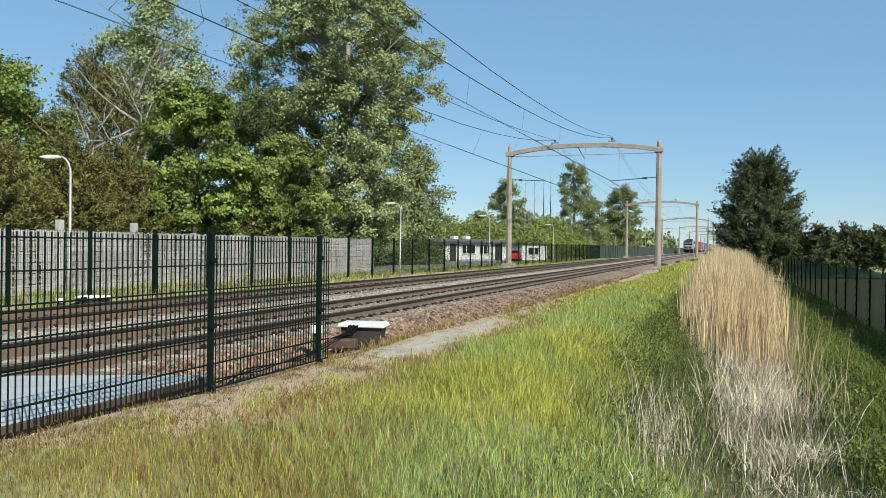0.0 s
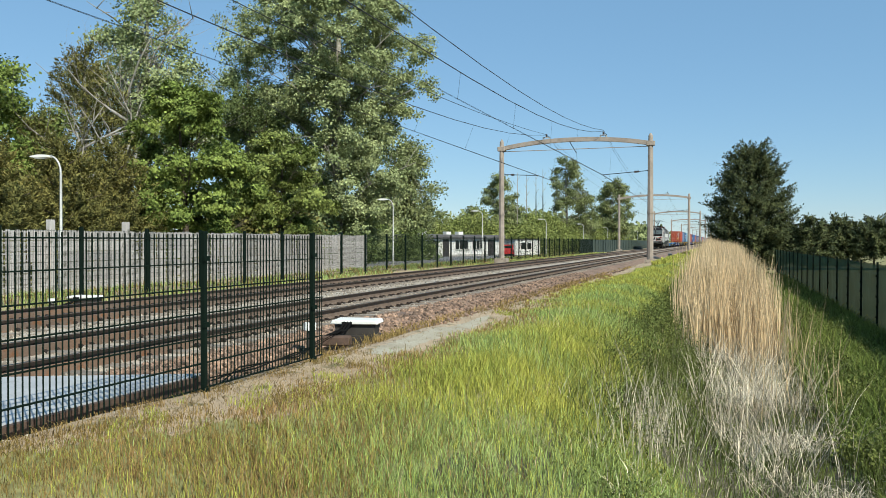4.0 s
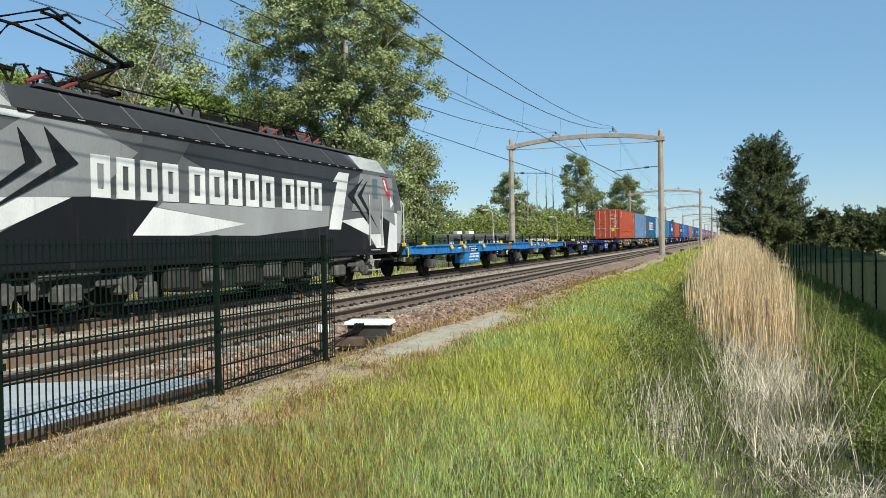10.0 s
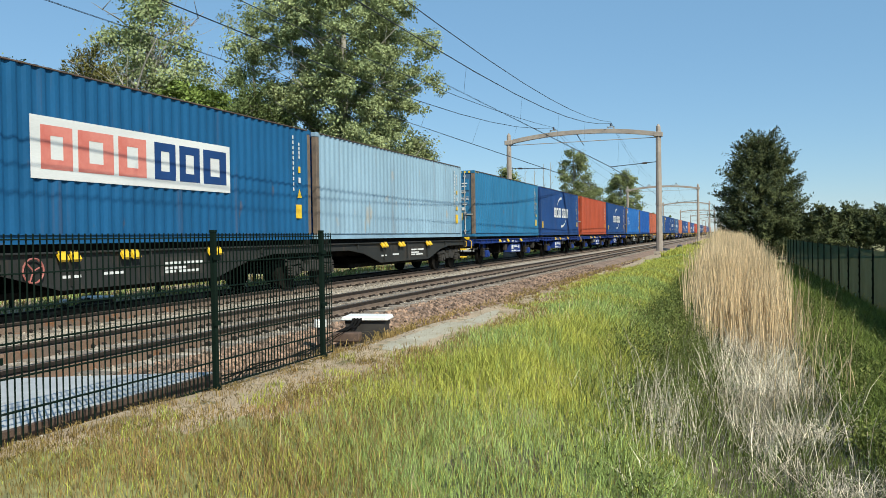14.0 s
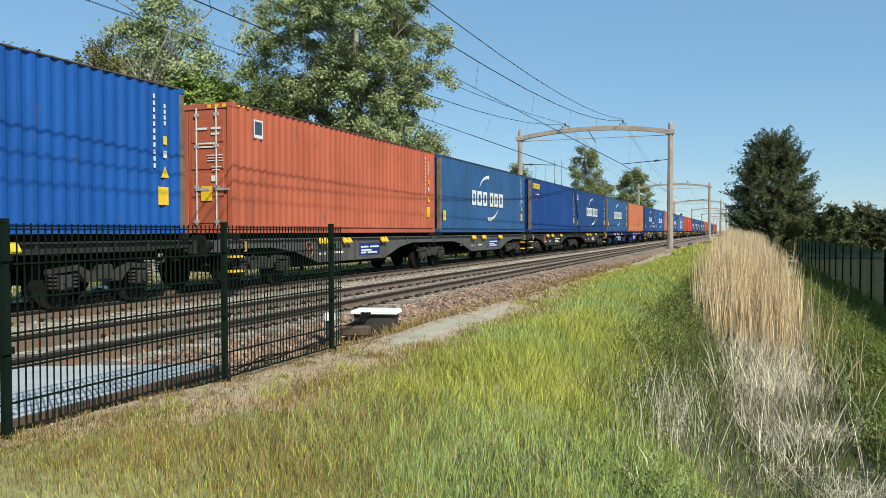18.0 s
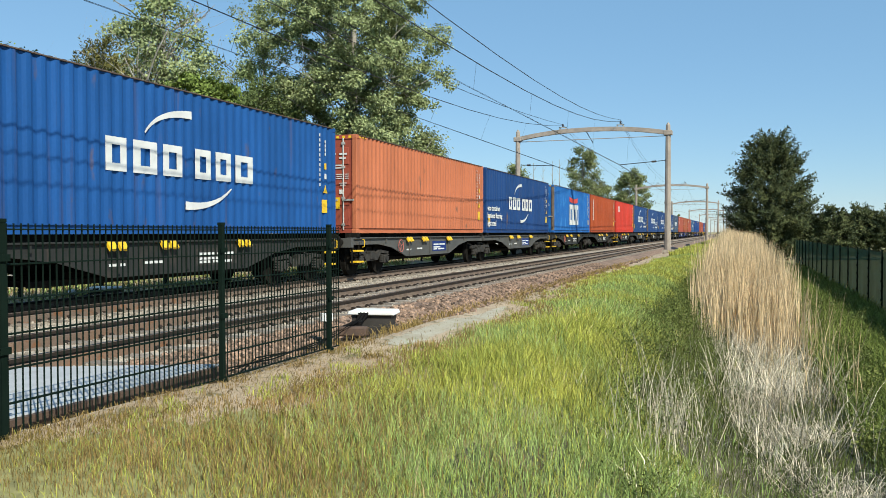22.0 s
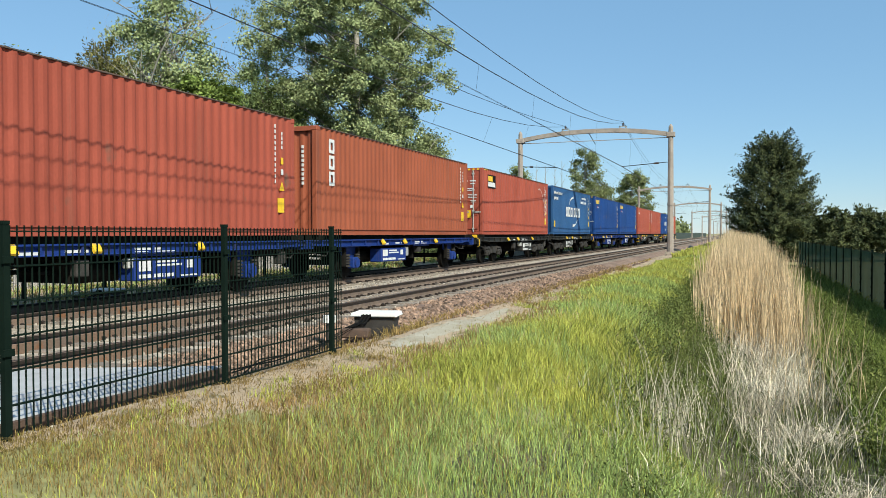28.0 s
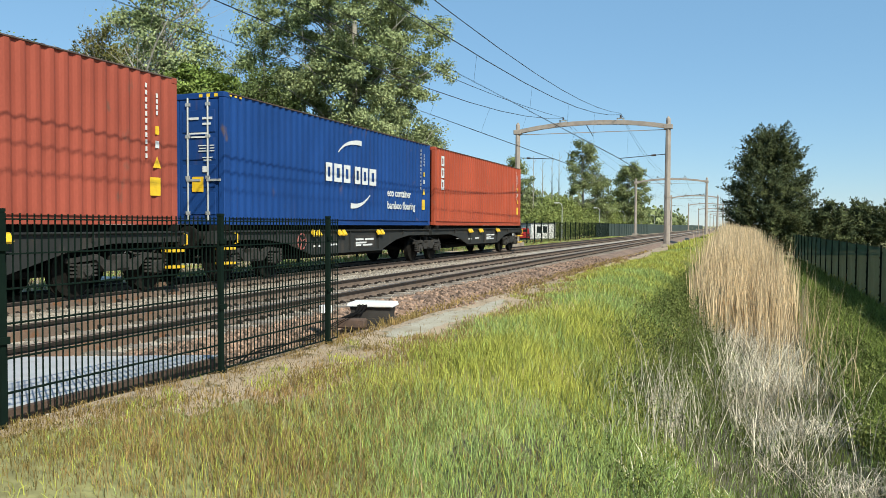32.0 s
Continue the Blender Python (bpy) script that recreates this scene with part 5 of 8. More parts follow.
def swoosh(parent, p0, p1, p2, w0, w1, material):
    """A tapering curved stroke on the side; points: along, height."""
    bm = bmesh.new()
    n, row = 14, []
    for i in range(n + 1):
        t = i / n
        y, z = ((1 - t) ** 2 * a + 2 * t * (1 - t) * b + t * t * c for a, b, c in zip(p0, p1, p2))
        dy, dz = (2 * (1 - t) * (b - a) + 2 * t * (c - b) for a, b, c in zip(p0, p1, p2))
        k = math.hypot(dy, dz)
        w = (w0 + (w1 - w0) * t) / 2
        row.append((bm.verts.new((0, y - dz / k * w, z + dy / k * w)), bm.verts.new((0, y + dz / k * w, z - dy / k * w))))
    for p, q in zip(row, row[1:]):
        bm.faces.new((p[0], p[1], q[1], q[0]))
    ext = bmesh.ops.extrude_face_region(bm, geom=bm.faces[:])
    for v in ext["geom"]:
        if isinstance(v, bmesh.types.BMVert):
            v.co.x -= 0.004
    bmesh.ops.recalc_face_normals(bm, faces=bm.faces[:])
    bm.transform(Matrix.Translation((CW / 2 + 0.008, 0, 0)))
    return part("emblem_arc", bm, material, parent)


def block_row(c, y0, y1, z0, z1, widths, material, x0=CW / 2 + 0.003, gap=0.17):
    """A row of plain blocks in place of a name; 0 stands for a space."""
    total = sum(widths)
    unit = (y1 - y0 - gap * (len([w for w in widths if w]) - 1)) / total
    y = y0
    for w in widths:
        if w > 0.5:
            mark("frame_mark", c, x0, x0 + 0.004, y, y + w * unit, z0, z1, material)
            y += w * unit + gap
        else:
            y += w * unit


def emblem(c, kind, doors):
    """Plain shapes in place of the owner's mark."""
    x0, x1 = CW / 2 + 0.003, CW / 2 + 0.007
    if kind.startswith("arcs"):
        if kind in ("arcs_eco", "arcs_small"):
            block_row(c, 4.45, 7.7, 1.2, 1.7, (1, 1.25, 1.1, 0.45, 1, 1.05, 1.3), LOGO, gap=0.12)
            swoosh(c, (5.15, 2.03), (5.6, 2.42), (6.58, 2.4), 0.03, 0.15, LOGO)
            swoosh(c, (5.9, 0.56), (6.6, 0.5), (7.15, 0.9), 0.16, 0.03, LOGO)
        else:
            block_row(c, 3.68, 8.3, 1.13, 1.74, (1, 1.25, 1.1, 0.45, 1, 1.05, 1.3), LOGO)
            swoosh(c, (4.66, 1.9), (5.0, 2.38), (6.0, 2.4), 0.03, 0.16, LOGO)
            swoosh(c, (5.8, 0.57), (6.75, 0.52), (7.32, 0.98), 0.17, 0.03, LOGO)
        if kind == "arcs_badge":
            for k in range(12):
                a0, a1 = k * math.tau / 12, (k + 1) * math.tau / 12
                swoosh(c, (0.4 + 0.1 * math.cos(a0), 2.42 + 0.1 * math.sin(a0)), (0.4 + 0.1 * math.cos((a0 + a1) / 2), 2.42 + 0.1 * math.sin((a0 + a1) / 2)), (0.4 + 0.1 * math.cos(a1), 2.42 + 0.1 * math.sin(a1)), 0.05, 0.05, LOGO)
            block_row(c, 0.12, 0.68, 2.17, 2.26, (1, 1, 1, 1, 1, 1), LOGO, gap=0.02)
        if kind == "arcs_wide_eco":
            words(c, "eco container", 8.62, 0.95, 0.36, LOGO)
            words(c, "bamboo flooring", 8.62, 0.55, 0.36, LOGO)
            if doors:
                for ya, yb, za, zb in ((8.42, 11.42, 1.3, 1.34), (8.42, 11.42, 0.4, 0.44), (8.42, 8.46, 0.44, 1.3), (11.38, 11.42, 0.44, 1.3)):
                    bar(c, x0, x1, ya, yb, za, zb, LOGO, "text_border")
        if not doors:
            bar(c, x0, x1, 0.3, 0.58, 0.45, 0.82, YELLOW, "warning_label")
        if kind == "arcs_eco":
            words(c, "eco container", 8.4, 0.93, 0.34, LOGO)
            words(c, "bamboo flooring", 8.4, 0.53, 0.34, LOGO)
        if kind == "arcs_text":
            words(c, "eco container", 0.2, 1.0, 0.34, LOGO)
            words(c, "bamboo flooring", 0.2, 0.66, 0.34, LOGO)
            words(c, "light steel", 0.2, 0.32, 0.34, LOGO)
        if kind == "arcs_adv":
            words(c, "advanced container", 0.3, 2.42, 0.29, LOGO)
            words(c, "light steel", 0.3, 2.1, 0.29, LOGO)
            words(c, "eco container", 8.85, 2.4, 0.27, LOGO)
            words(c, "bamboo flooring", 8.5, 2.1, 0.3, LOGO)
    elif kind == "panel":
        bar(c, x0, x1, 3.22, 8.5, 1.06, 2.08, LOGO, "white_panel")
        block_row(c, 3.42, 5.85, 1.22, 1.94, (1, 1.25, 1.1), FADED_RED, x1, 0.12)
        block_row(c, 6.08, 8.36, 1.22, 1.94, (1, 1.05, 1.3), NAVY, x1, 0.12)
    elif kind == "yellow":
        block_row(c, 0.45, 1.98, 2.34, 2.62, (1, 1, 1, 1, 1), YELLOW, gap=0.05)
        bar(c, x0, x1, 0.95, 1.3, 2.02, 2.12, LOGO_RED)
        bar(c, x0, x1, 1.33, 1.9, 2.02, 2.08, LOGO)
    elif kind == "upright":
        for k in range(3):
            mark("frame_mark", c, x0, x1, 0.65, 0.95, 2.6 - 0.44 * k - 0.38, 2.6 - 0.44 * k, LOGO)
    elif kind == "upright_long":
        for k in range(6):
            mark("frame_mark", c, x0, x1, 0.9, 1.2, 2.5 - 0.265 * k - 0.22, 2.5 - 0.265 * k, LOGO)
    elif kind == "scribble":
        bar(c, x0, x1, 0.35, 1.0, 2.58, 2.68, LOGO_RED)
        block_row(c, 0.35, 1.2, 2.25, 2.52, (1, 1, 0.8), LOGO, gap=0.06)
        for p0, p1, p2 in (((0.6, 1.05), (0.9, 2.6), (1.0, 1.3)), ((1.0, 1.3), (1.25, 2.4), (1.35, 1.0)), ((1.55, 1.3), (1.7, 0.9), (1.9, 1.4)), ((1.9, 1.4), (1.95, 1.0), (2.15, 1.2)), ((2.2, 1.4), (2.35, 0.9), (2.6, 1.35))):
            swoosh(c, p0, p1, p2, 0.035, 0.03, LOGO)
    elif kind == "flag":
        swoosh(c, (4.65, 2.2), (6.0, 2.0), (7.4, 2.2), 0.3, 0.3, LOGO_RED)
        block_row(c, 4.68, 7.65, 0.5, 1.85, (1.1, 1, 0.8), LOGO)
    elif kind == "white_corner":
        block_row(c, 1.1, 2.0, 1.9, 2.39, (1, 1, 0.6), LOGO, gap=0.07)
    elif kind == "plate":
        bar(c, x0, x1, 0.8, 1.16, 2.18, 2.6, LOGO)
        bar(c, x1, x1 + 0.003, 0.84, 1.12, 2.26, 2.56, SLATE)
        swoosh(c, (0.88, 2.34), (0.92, 2.5), (1.08, 2.5), 0.06, 0.06, LOGO)
    elif kind == "dark_plate":
        bar(c, x0, x1, 0.7, 1.87, 2.06, 2.64, BLACK)
        bar(c, x1, x1 + 0.003, 0.76, 1.8, 2.12, 2.32, LOGO)
        bar(c, x1, x1 + 0.003, 0.76, 1.4, 2.36, 2.58, YELLOW)
        for p0, p1, p2 in (((11.1, 2.2), (11.5, 2.5), (11.4, 1.5)), ((11.25, 2.0), (11.7, 2.0), (11.6, 1.0)), ((11.4, 0.7), (11.75, 1.0), (11.7, 1.8)), ((11.6, 1.9), (11.85, 2.1), (11.8, 1.4)), ((11.15, 1.2), (11.3, 0.9), (11.5, 1.3)), ((9.8, 2.45), (10.3, 2.6), (10.7, 2.2)), ((10.7, 2.2), (11.1, 1.9), (11.3, 1.5))):
            swoosh(c, p0, p1, p2, 0.035, 0.02, LOGO)
    elif kind == "ring":
        swoosh(c, (0.3, 2.15), (0.35, 2.55), (0.95, 2.5), 0.05, 0.1, YELLOW)
        swoosh(c, (0.3, 2.15), (0.5, 1.95), (0.95, 2.05), 0.05, 0.02, YELLOW)
        block_row(c, 0.4, 1.15, 2.17, 2.33, (1, 1, 1, 1), LOGO, gap=0.04)


def container(s, material, label, kind="", doors=True, end_material=None, rusty=0):
    c = thing("shipping_container", pose(LINE, s, DECK), label, "container", "containers on the train")
    em = end_material or material
    for sx in (-1, 1):
        own(like(KIT["side"], c, Matrix.Translation((sx * (CW / 2 - 0.004), 0.15 if sx > 0 else CL - 0.15, 0.15)) @ pose(0, 0, 0, 0, 0, 0 if sx > 0 else 180)), material)
        own(like(KIT["top"], c, pose(sx * (CW / 2 - 0.035), 0.15, CH - 0.02, 0, 0, 0) @ Matrix.Diagonal((sx, 1, 1, 1))), TOP_GRIME)
        own(like(KIT["sill"], c, pose(sx * (CW / 2 - 0.03), 0.15, 0)), material)
        for y in (0.08, CL - 0.08):
            own(like(KIT["post"], c, pose(sx * (CW / 2 - 0.075), y, 0)), OLD_POST if (rusty & 1 and y < 1) or (rusty & 2 and y > 1) else material)
            for z in (0, CH - 0.12):
                own(like(KIT["cast"], c, pose(sx * (CW / 2 - 0.083), y + (0.008 if y < 1 else -0.008), z)), material)
    own(like(KIT["roof"], c), material)
    like(KIT["floor"], c)
    for y in (0.07, CL - 0.07):
        for z in (0.0, CH - 0.13):
            own(like(KIT["head"], c, pose(0, y, z)), em)
    own(like(KIT["end"], c, Matrix.Translation((-CW / 2 + 0.15, CL - 0.08, 0.14) if doors else (-CW / 2 + 0.15, 0.08, 0.14)) @ (pose(0, 0, 0, 0, 0, -90) if not doors else pose(0, 0, 0, 0, 0, -90))), em)
    if doors:
        for sx in (1, -1):
            d = own(like(KIT["door"], c, Matrix.Translation((0, 0.06, 0)) @ Matrix.Diagonal((sx, 1, 1, 1))), em)
            for z in (0.22, 0.82, 1.42, 2.02):
                own(like(KIT["panel"], d, pose(0, 0, z)), em)
            for xx in (0.25, 0.78):
                own(like(KIT["rod"], d, pose(xx, -0.05, 0)), ZINC)
        for k, (xx, z, w, hh, mt) in enumerate(((0.3, 2.3, 0.3, 0.05, LOGO), (0.68, 2.3, 0.26, 0.05, LOGO), (0.66, 2.18, 0.22, 0.045, LOGO), (0.55, 1.72, 0.22, 0.02, LOGO), (0.8, 1.72, 0.12, 0.02, LOGO), (0.55, 1.66, 0.18, 0.02, LOGO), (0.8, 1.66, 0.12, 0.02, LOGO), (0.55, 1.6, 0.22, 0.02, LOGO), (0.8, 1.6, 0.12, 0.02, LOGO), (0.62, 1.15, 0.14, 0.13, LOGO), (0.42, 0.72, 0.3, 0.33, YELLOW), (0.45, 1.98, 0.5, 0.035, LOGO), (0.45, 1.9, 0.42, 0.035, LOGO), (0.68, 1.46, 0.26, 0.02, LOGO), (0.68, 1.4, 0.2, 0.02, LOGO))):
            bar(c, xx - w / 2 + 0.1, xx + w / 2 + 0.1, -0.005, 0.001, z, z + hh, mt)
        for k in range(3):
            bar(c, 0.55 + 0.2 * k, 0.64 + 0.2 * k, 0.012, 0.02, CH - 0.1, CH - 0.03, YELLOW, "hazard_mark")
            bar(c, CW / 2 - 0.002, CW / 2 + 0.003, 0.2 + 0.18 * k, 0.28 + 0.18 * k, CH - 0.08, CH - 0.045, YELLOW, "hazard_mark")
    else:
        for k in range(9):
            bar(c, 0.75, 0.82, 0.02, 0.035, 2.3 - k * 0.12, 2.38 - k * 0.12, LOGO)
    # number column and warning labels at the far end of the side
    x0, x1 = CW / 2 + 0.002, CW / 2 + 0.006
    for k in range(11):
        bar(c, x0, x1, CL - 0.9, CL - 0.85, 2.57 - k * 0.132, 2.655 - k * 0.132, LOGO)
    for k in range(4):
        bar(c, x0, x1, CL - 0.61, CL - 0.56, 2.42 - k * 0.11, 2.5 - k * 0.11, LOGO)
    mark("triangle", c, x0, x1, CL - 0.7, CL - 0.48, 1.08, 1.3, YELLOW)
    bar(c, x0, x1, CL - 0.63, CL - 0.53, 1.72, 1.88, YELLOW, "warning_label")
    bar(c, x0, x1, CL - 0.63, CL - 0.53, 1.46, 1.6, LOGO, "marking_plate")
    bar(c, x0, x1, CL - 0.78, CL - 0.5, 0.55, 0.9, YELLOW, "warning_label")
    if kind:
        emblem(c, kind, doors)
    MOVING.append((c, s, DECK))
    return c


# ---- wagons ----
def wagon_kit():
    h = thing("kit")
    bm = bmesh.new()
    prof = [(0.46 * math.cos(k * math.tau / 24), 0.46 * math.sin(k * math.tau / 24)) for k in range(24)]
    prism(bm, prof, "x", -0.06, 0.06)
    prism(bm, [(p[0] * 1.06, p[1] * 1.06) for p in prof], "x", -0.075, -0.05)
    prism(bm, [(p[0] * 0.3, p[1] * 0.3) for p in prof], "x", 0.05, 0.14)
    KIT["wheel"] = part("wheel", bm, DARK, h)
    KIT["axle"] = part("axle", cylinder(bmesh.new(), (-0.7, 0, 0), (0.7, 0, 0), 0.085, 10), DARK, h)
    bm = bmesh.new()
    prism(bm, [(-1.2, 0.6), (-1.2, 0.68), (-0.6, 0.74), (-0.35, 0.62), (0.35, 0.62), (0.6, 0.74), (1.2, 0.68), (1.2, 0.6), (0.62, 0.64), (0.4, 0.42), (-0.4, 0.42), (-0.62, 0.64)], "x", -0.06, 0.06)
    for y in (-0.9, 0.9):
        box(bm, -0.06, 0.13, y - 0.12, y + 0.12, 0.32, 0.58, 0.03)
        cylinder(bm, (0.13, y, 0.46), (0.17, y, 0.46), 0.09, 10)
        for dy in (-0.22, 0.22):
            for r in range(4):
                cylinder(bm, (0.04, y + dy, 0.36 + r * 0.065), (0.04, y + dy, 0.395 + r * 0.065), 0.075, 8)
    box(bm, -0.08, 0.1, -0.16, 0.16, 0.45, 0.72, 0.02)
    KIT["frame"] = part("side_frame", bm, BOGIE, h)
    bm = bmesh.new()
    box(bm, -0.06, 0.16, -0.17, 0.17, 0.3, 0.62, 0.03)
    cylinder(bm, (0.16, 0, 0.46), (0.2, 0, 0.46), 0.14, 14)
    KIT["axle_box"] = part("axle_box", bm, BOGIE, h)
    pts, rad = [], []
    for r in range(5):
        for dz, rr in ((0, 0.06), (0.008, 0.09), (0.045, 0.09), (0.053, 0.06)):
            pts.append((0.05, 0, 0.34 + r * 0.08 + dz))
            rad.append(rr)
    KIT["spring"] = part("coil_spring", tube(bmesh.new(), pts, rad, 8), BOGIE, h)
    bm = bmesh.new()
    prism(bm, [(-0.62, 0.95), (0.62, 0.95), (0.52, 0.7), (0.3, 0.62), (0.27, 0.34), (0.17, 0.34), (0.17, 0.62), (-0.17, 0.62), (-0.17, 0.34), (-0.27, 0.34), (-0.3, 0.62), (-0.52, 0.7)], "x", -0.1, -0.07)
    KIT["guard"] = part("axle_guard", bm, BOGIE, h)
    KIT["link"] = part("spring_link", boxes((-0.06, 0.06, -0.05, 0.05, 0.36, 0.9), bevel=0.01), DARK, h)
    KIT["bolster"] = part("bolster", boxes((-0.95, 0.95, -0.2, 0.2, 0.55, 0.85), bevel=0.02), DARK, h)
    bm = cylinder(bmesh.new(), (0, 0, 0), (0, -0.45, 0), 0.09, 10)
    cylinder(bm, (0, -0.45, 0), (0, -0.5, 0), 0.24, 14)
    KIT["buffer"] = part("buffer", bm, DARK, h)


def bogie(parent, y, material=None):
    b = new("bogie")
    b.parent = parent
    b.matrix_basis = pose(0, y, 0)
    for dy in (-0.9, 0.9):
        like(KIT["axle"], b, pose(0, dy, 0.46))
        for sx in (-1, 1):
            like(KIT["wheel"], b, pose(sx * 0.75, dy, 0.46, 0, 0, 0 if sx > 0 else 180))
    for sx in (-1, 1):
        f = like(KIT["frame"], b, pose(sx * 1.0, 0, 0, 0, 0, 0 if sx > 0 else 180))
        if material:
            own(f, material)
    like(KIT["bolster"], b)


def wheelset(parent, y, material=None):
    """One axle with its boxes and leaf springs."""
    b = new("wheelset")
    b.parent = parent
    b.matrix_basis = pose(0, y, 0)
    like(KIT["axle"], b, pose(0, 0, 0.46))
    for sx in (-1, 1):
        like(KIT["wheel"], b, pose(sx * 0.75, 0, 0.46, 0, 0, 0 if sx > 0 else 180))
        for kind in ("axle_box", "guard"):
            bx = like(KIT[kind], b, pose(sx * 1.03, 0, 0, 0, 0, 0 if sx > 0 else 180))
            if material:
                own(bx, material)
        for sy in (-1, 1):
            like(KIT["spring"], b, pose(sx * 1.05 - 0.05, sy * 0.3, 0))
            like(KIT["link"], b, pose(sx * 1.0, sy * 0.42, 0))


def light_fittings(w):
    """Axles, locks, joint plate and data box of the empty light blue wagon."""
    for y in (2.8, 10.8, 15.3, 23.9):
        wheelset(w, y, GREY_W)
    part("joint_plate", boxes((1.1, 1.16, 13.05, 13.75, 0.82, 1.14), bevel=0.008), OLD_POST, w, "brown scraped joint plate")
    box_side = part("equipment_box", boxes((0.7, 1.17, 6.5, 8.5, 0.36, 1.1), bevel=0.015), LIGHT_W, w, "blue box with a black data panel")
    bar(box_side, 1.17, 1.174, 7.1, 8.2, 0.83, 1.0, BLACK)
    for p, q, za, zb in ((7.2, 8.1, 0.93, 0.97), (7.2, 7.9, 0.86, 0.9), (7.1, 8.3, 0.7, 0.76), (7.0, 7.3, 0.58, 0.65), (7.4, 7.8, 0.58, 0.65), (7.9, 8.3, 0.58, 0.65), (6.9, 7.6, 0.46, 0.5), (7.8, 8.2, 0.46, 0.5), (7.0, 7.9, 1.04, 1.07)):
        bar(box_side, 1.174, 1.178, p, q, za, zb, LOGO)
    for y in (2.0, 6.2, 12.1, 13.85, 18.2, 24.6):
        lock = part("container_lock", boxes((1.04, 1.17, y - 0.09, y + 0.09, 1.13, 1.18), (1.06, 1.15, y - 0.045, y + 0.045, 1.18, 1.27), bevel=0.012), YELLOW, w, "upright yellow container lock")
        part("lock_lever", boxes((1.16, 1.19, y + 0.05, y + 0.2, 1.1, 1.16), bevel=0.01), YELLOW, lock)
    part("air_hose", tube(bmesh.new(), [(1.0, 10.9, 0.84), (1.05, 11.5, 0.7), (1.05, 12.0, 0.7), (1.0, 12.5, 0.82)], 0.03, 6), DARK, w)


def wagon(s, length, kind, label):
    """A two-unit flat wagon for containers; s: its front end."""
    w = thing("flat_wagon", pose(LINE, s, 0), label, "wagon", "wagons of the train")
    mt = {"grey": GREY_W, "dark": DARK_W, "blue": BLUE_W, "light": LIGHT_W, "plain": DARK_W}[kind]
    half = length / 2
    belly = kind in ("grey", "dark")
    for u in (0, 1):
        a, b = (0.5, half - 0.15) if u == 0 else (half + 0.15, length - 0.5)
        for sx in (-1, 1):
            bm = bmesh.new()
            if belly:
                m = (a + b) / 2
                out = [(a, 0.92), (a, 1.1), (b, 1.1), (b, 0.92), (b - 1.9, 0.92), (b - 2.9, 0.8), (b - 4.1, 0.48), (a + 4.1, 0.48), (a + 2.9, 0.8), (a + 1.9, 0.92)]
            else:
                low = 0.84 if kind == "light" else 0.96
                out = [(a, low + 0.03), (a, 1.1), (b, 1.1), (b, low + 0.03), (b - 1.2, low), (a + 1.2, low)]
            prism(bm, out, "x", sx * 1.12 - 0.02, sx * 1.12 + 0.02)
            sill = part("side_sill", bm, mt, w)
            part("sill_flange", boxes((sx * 1.12 - 0.09, sx * 1.12 + 0.09, a, b, 1.1, 1.135), bevel=0.006), mt, sill)
            if not belly:
                part("sill_flange", boxes((sx * 1.12 - 0.09, sx * 1.12 + 0.09, a + 1.2, b - 1.2, low - 0.025, low), bevel=0.006), mt, sill)
            ribs = 15 if sx > 0 and not belly else 5
            for k in range(ribs):
                y = a + 2.4 + (b - a - 4.8) * k / 4 if belly else a + 0.5 + (b - a - 1.0) * k / (ribs - 1)
                part("rib", boxes((sx * 1.12 - 0.07, sx * 1.12 + 0.07, y - 0.02, y + 0.02, 0.55 if belly and 0 < k < 4 else 0.965 if belly else low + 0.005, 1.1)), mt, sill)
        # dark strips added under loaded decks so no light passes below the containers
        if s > 320:
            for sx in (-1, 1):
                part("deck_beam", boxes((sx * 0.98 - 0.06, sx * 0.98 + 0.06, a + 0.1, b - 0.1, 1.1, DECK - 0.004)), DARK, w)
        part("centre_sill", boxes((-0.25, 0.25, a, b, 0.72, 1.08)), DARK, w)
        for y in (a + 0.1, (a + b) / 2 - 3, (a + b) / 2, (a + b) / 2 + 3, b - 0.1):
            part("cross_beam", boxes((-1.1, 1.1, y - 0.09, y + 0.09, 0.9, 1.1)), mt, w)
        for y in (a + 0.35, b - 0.35):
            for sx in (-1, 1):
                part("twist_lock", boxes((sx * 1.13 - 0.11, sx * 1.13 + 0.11, y - 0.1, y + 0.1, 1.135, DECK), bevel=0.01), DARK, w)
        for y in (a + 4.2, (a + b) / 2 - 0.6, b - 4.3):
            bm = bmesh.new()
            for q in ((-0.13, 0.13) if belly else (0,)):
                prism(bm, [(1.15, 1.12), (1.2, 1.14), (1.29, 1.0), (1.25, 0.96)], "y", y + q - 0.09, y + q + 0.09)
            part("lashing_cleat", bm, YELLOW, w, "yellow folded container cleat")
        m = (a + b) / 2
        z = 0.6 if belly else 0.88
        part("data_panel", boxes((1.142, 1.146, m + 0.3, m + 1.7, z, z + 0.36 if belly else z + 0.18)), BLUE_W if kind in ("grey", "blue") else BOGIE, w)
        for k, (p, q, dz) in enumerate(((0.4, 0.75, 0.05), (0.85, 1.5, 0.05), (0.4, 1.1, 0.12), (0.4, 0.9, 0.22), (1.0, 1.6, 0.22), (-1.2, -0.7, 0.1), (-2.1, -1.7, 0.08))):
            if dz < 0.2 or belly:
                bar(w, 1.146, 1.149, m + p, m + q, z + dz, z + dz + 0.05, LOGO)
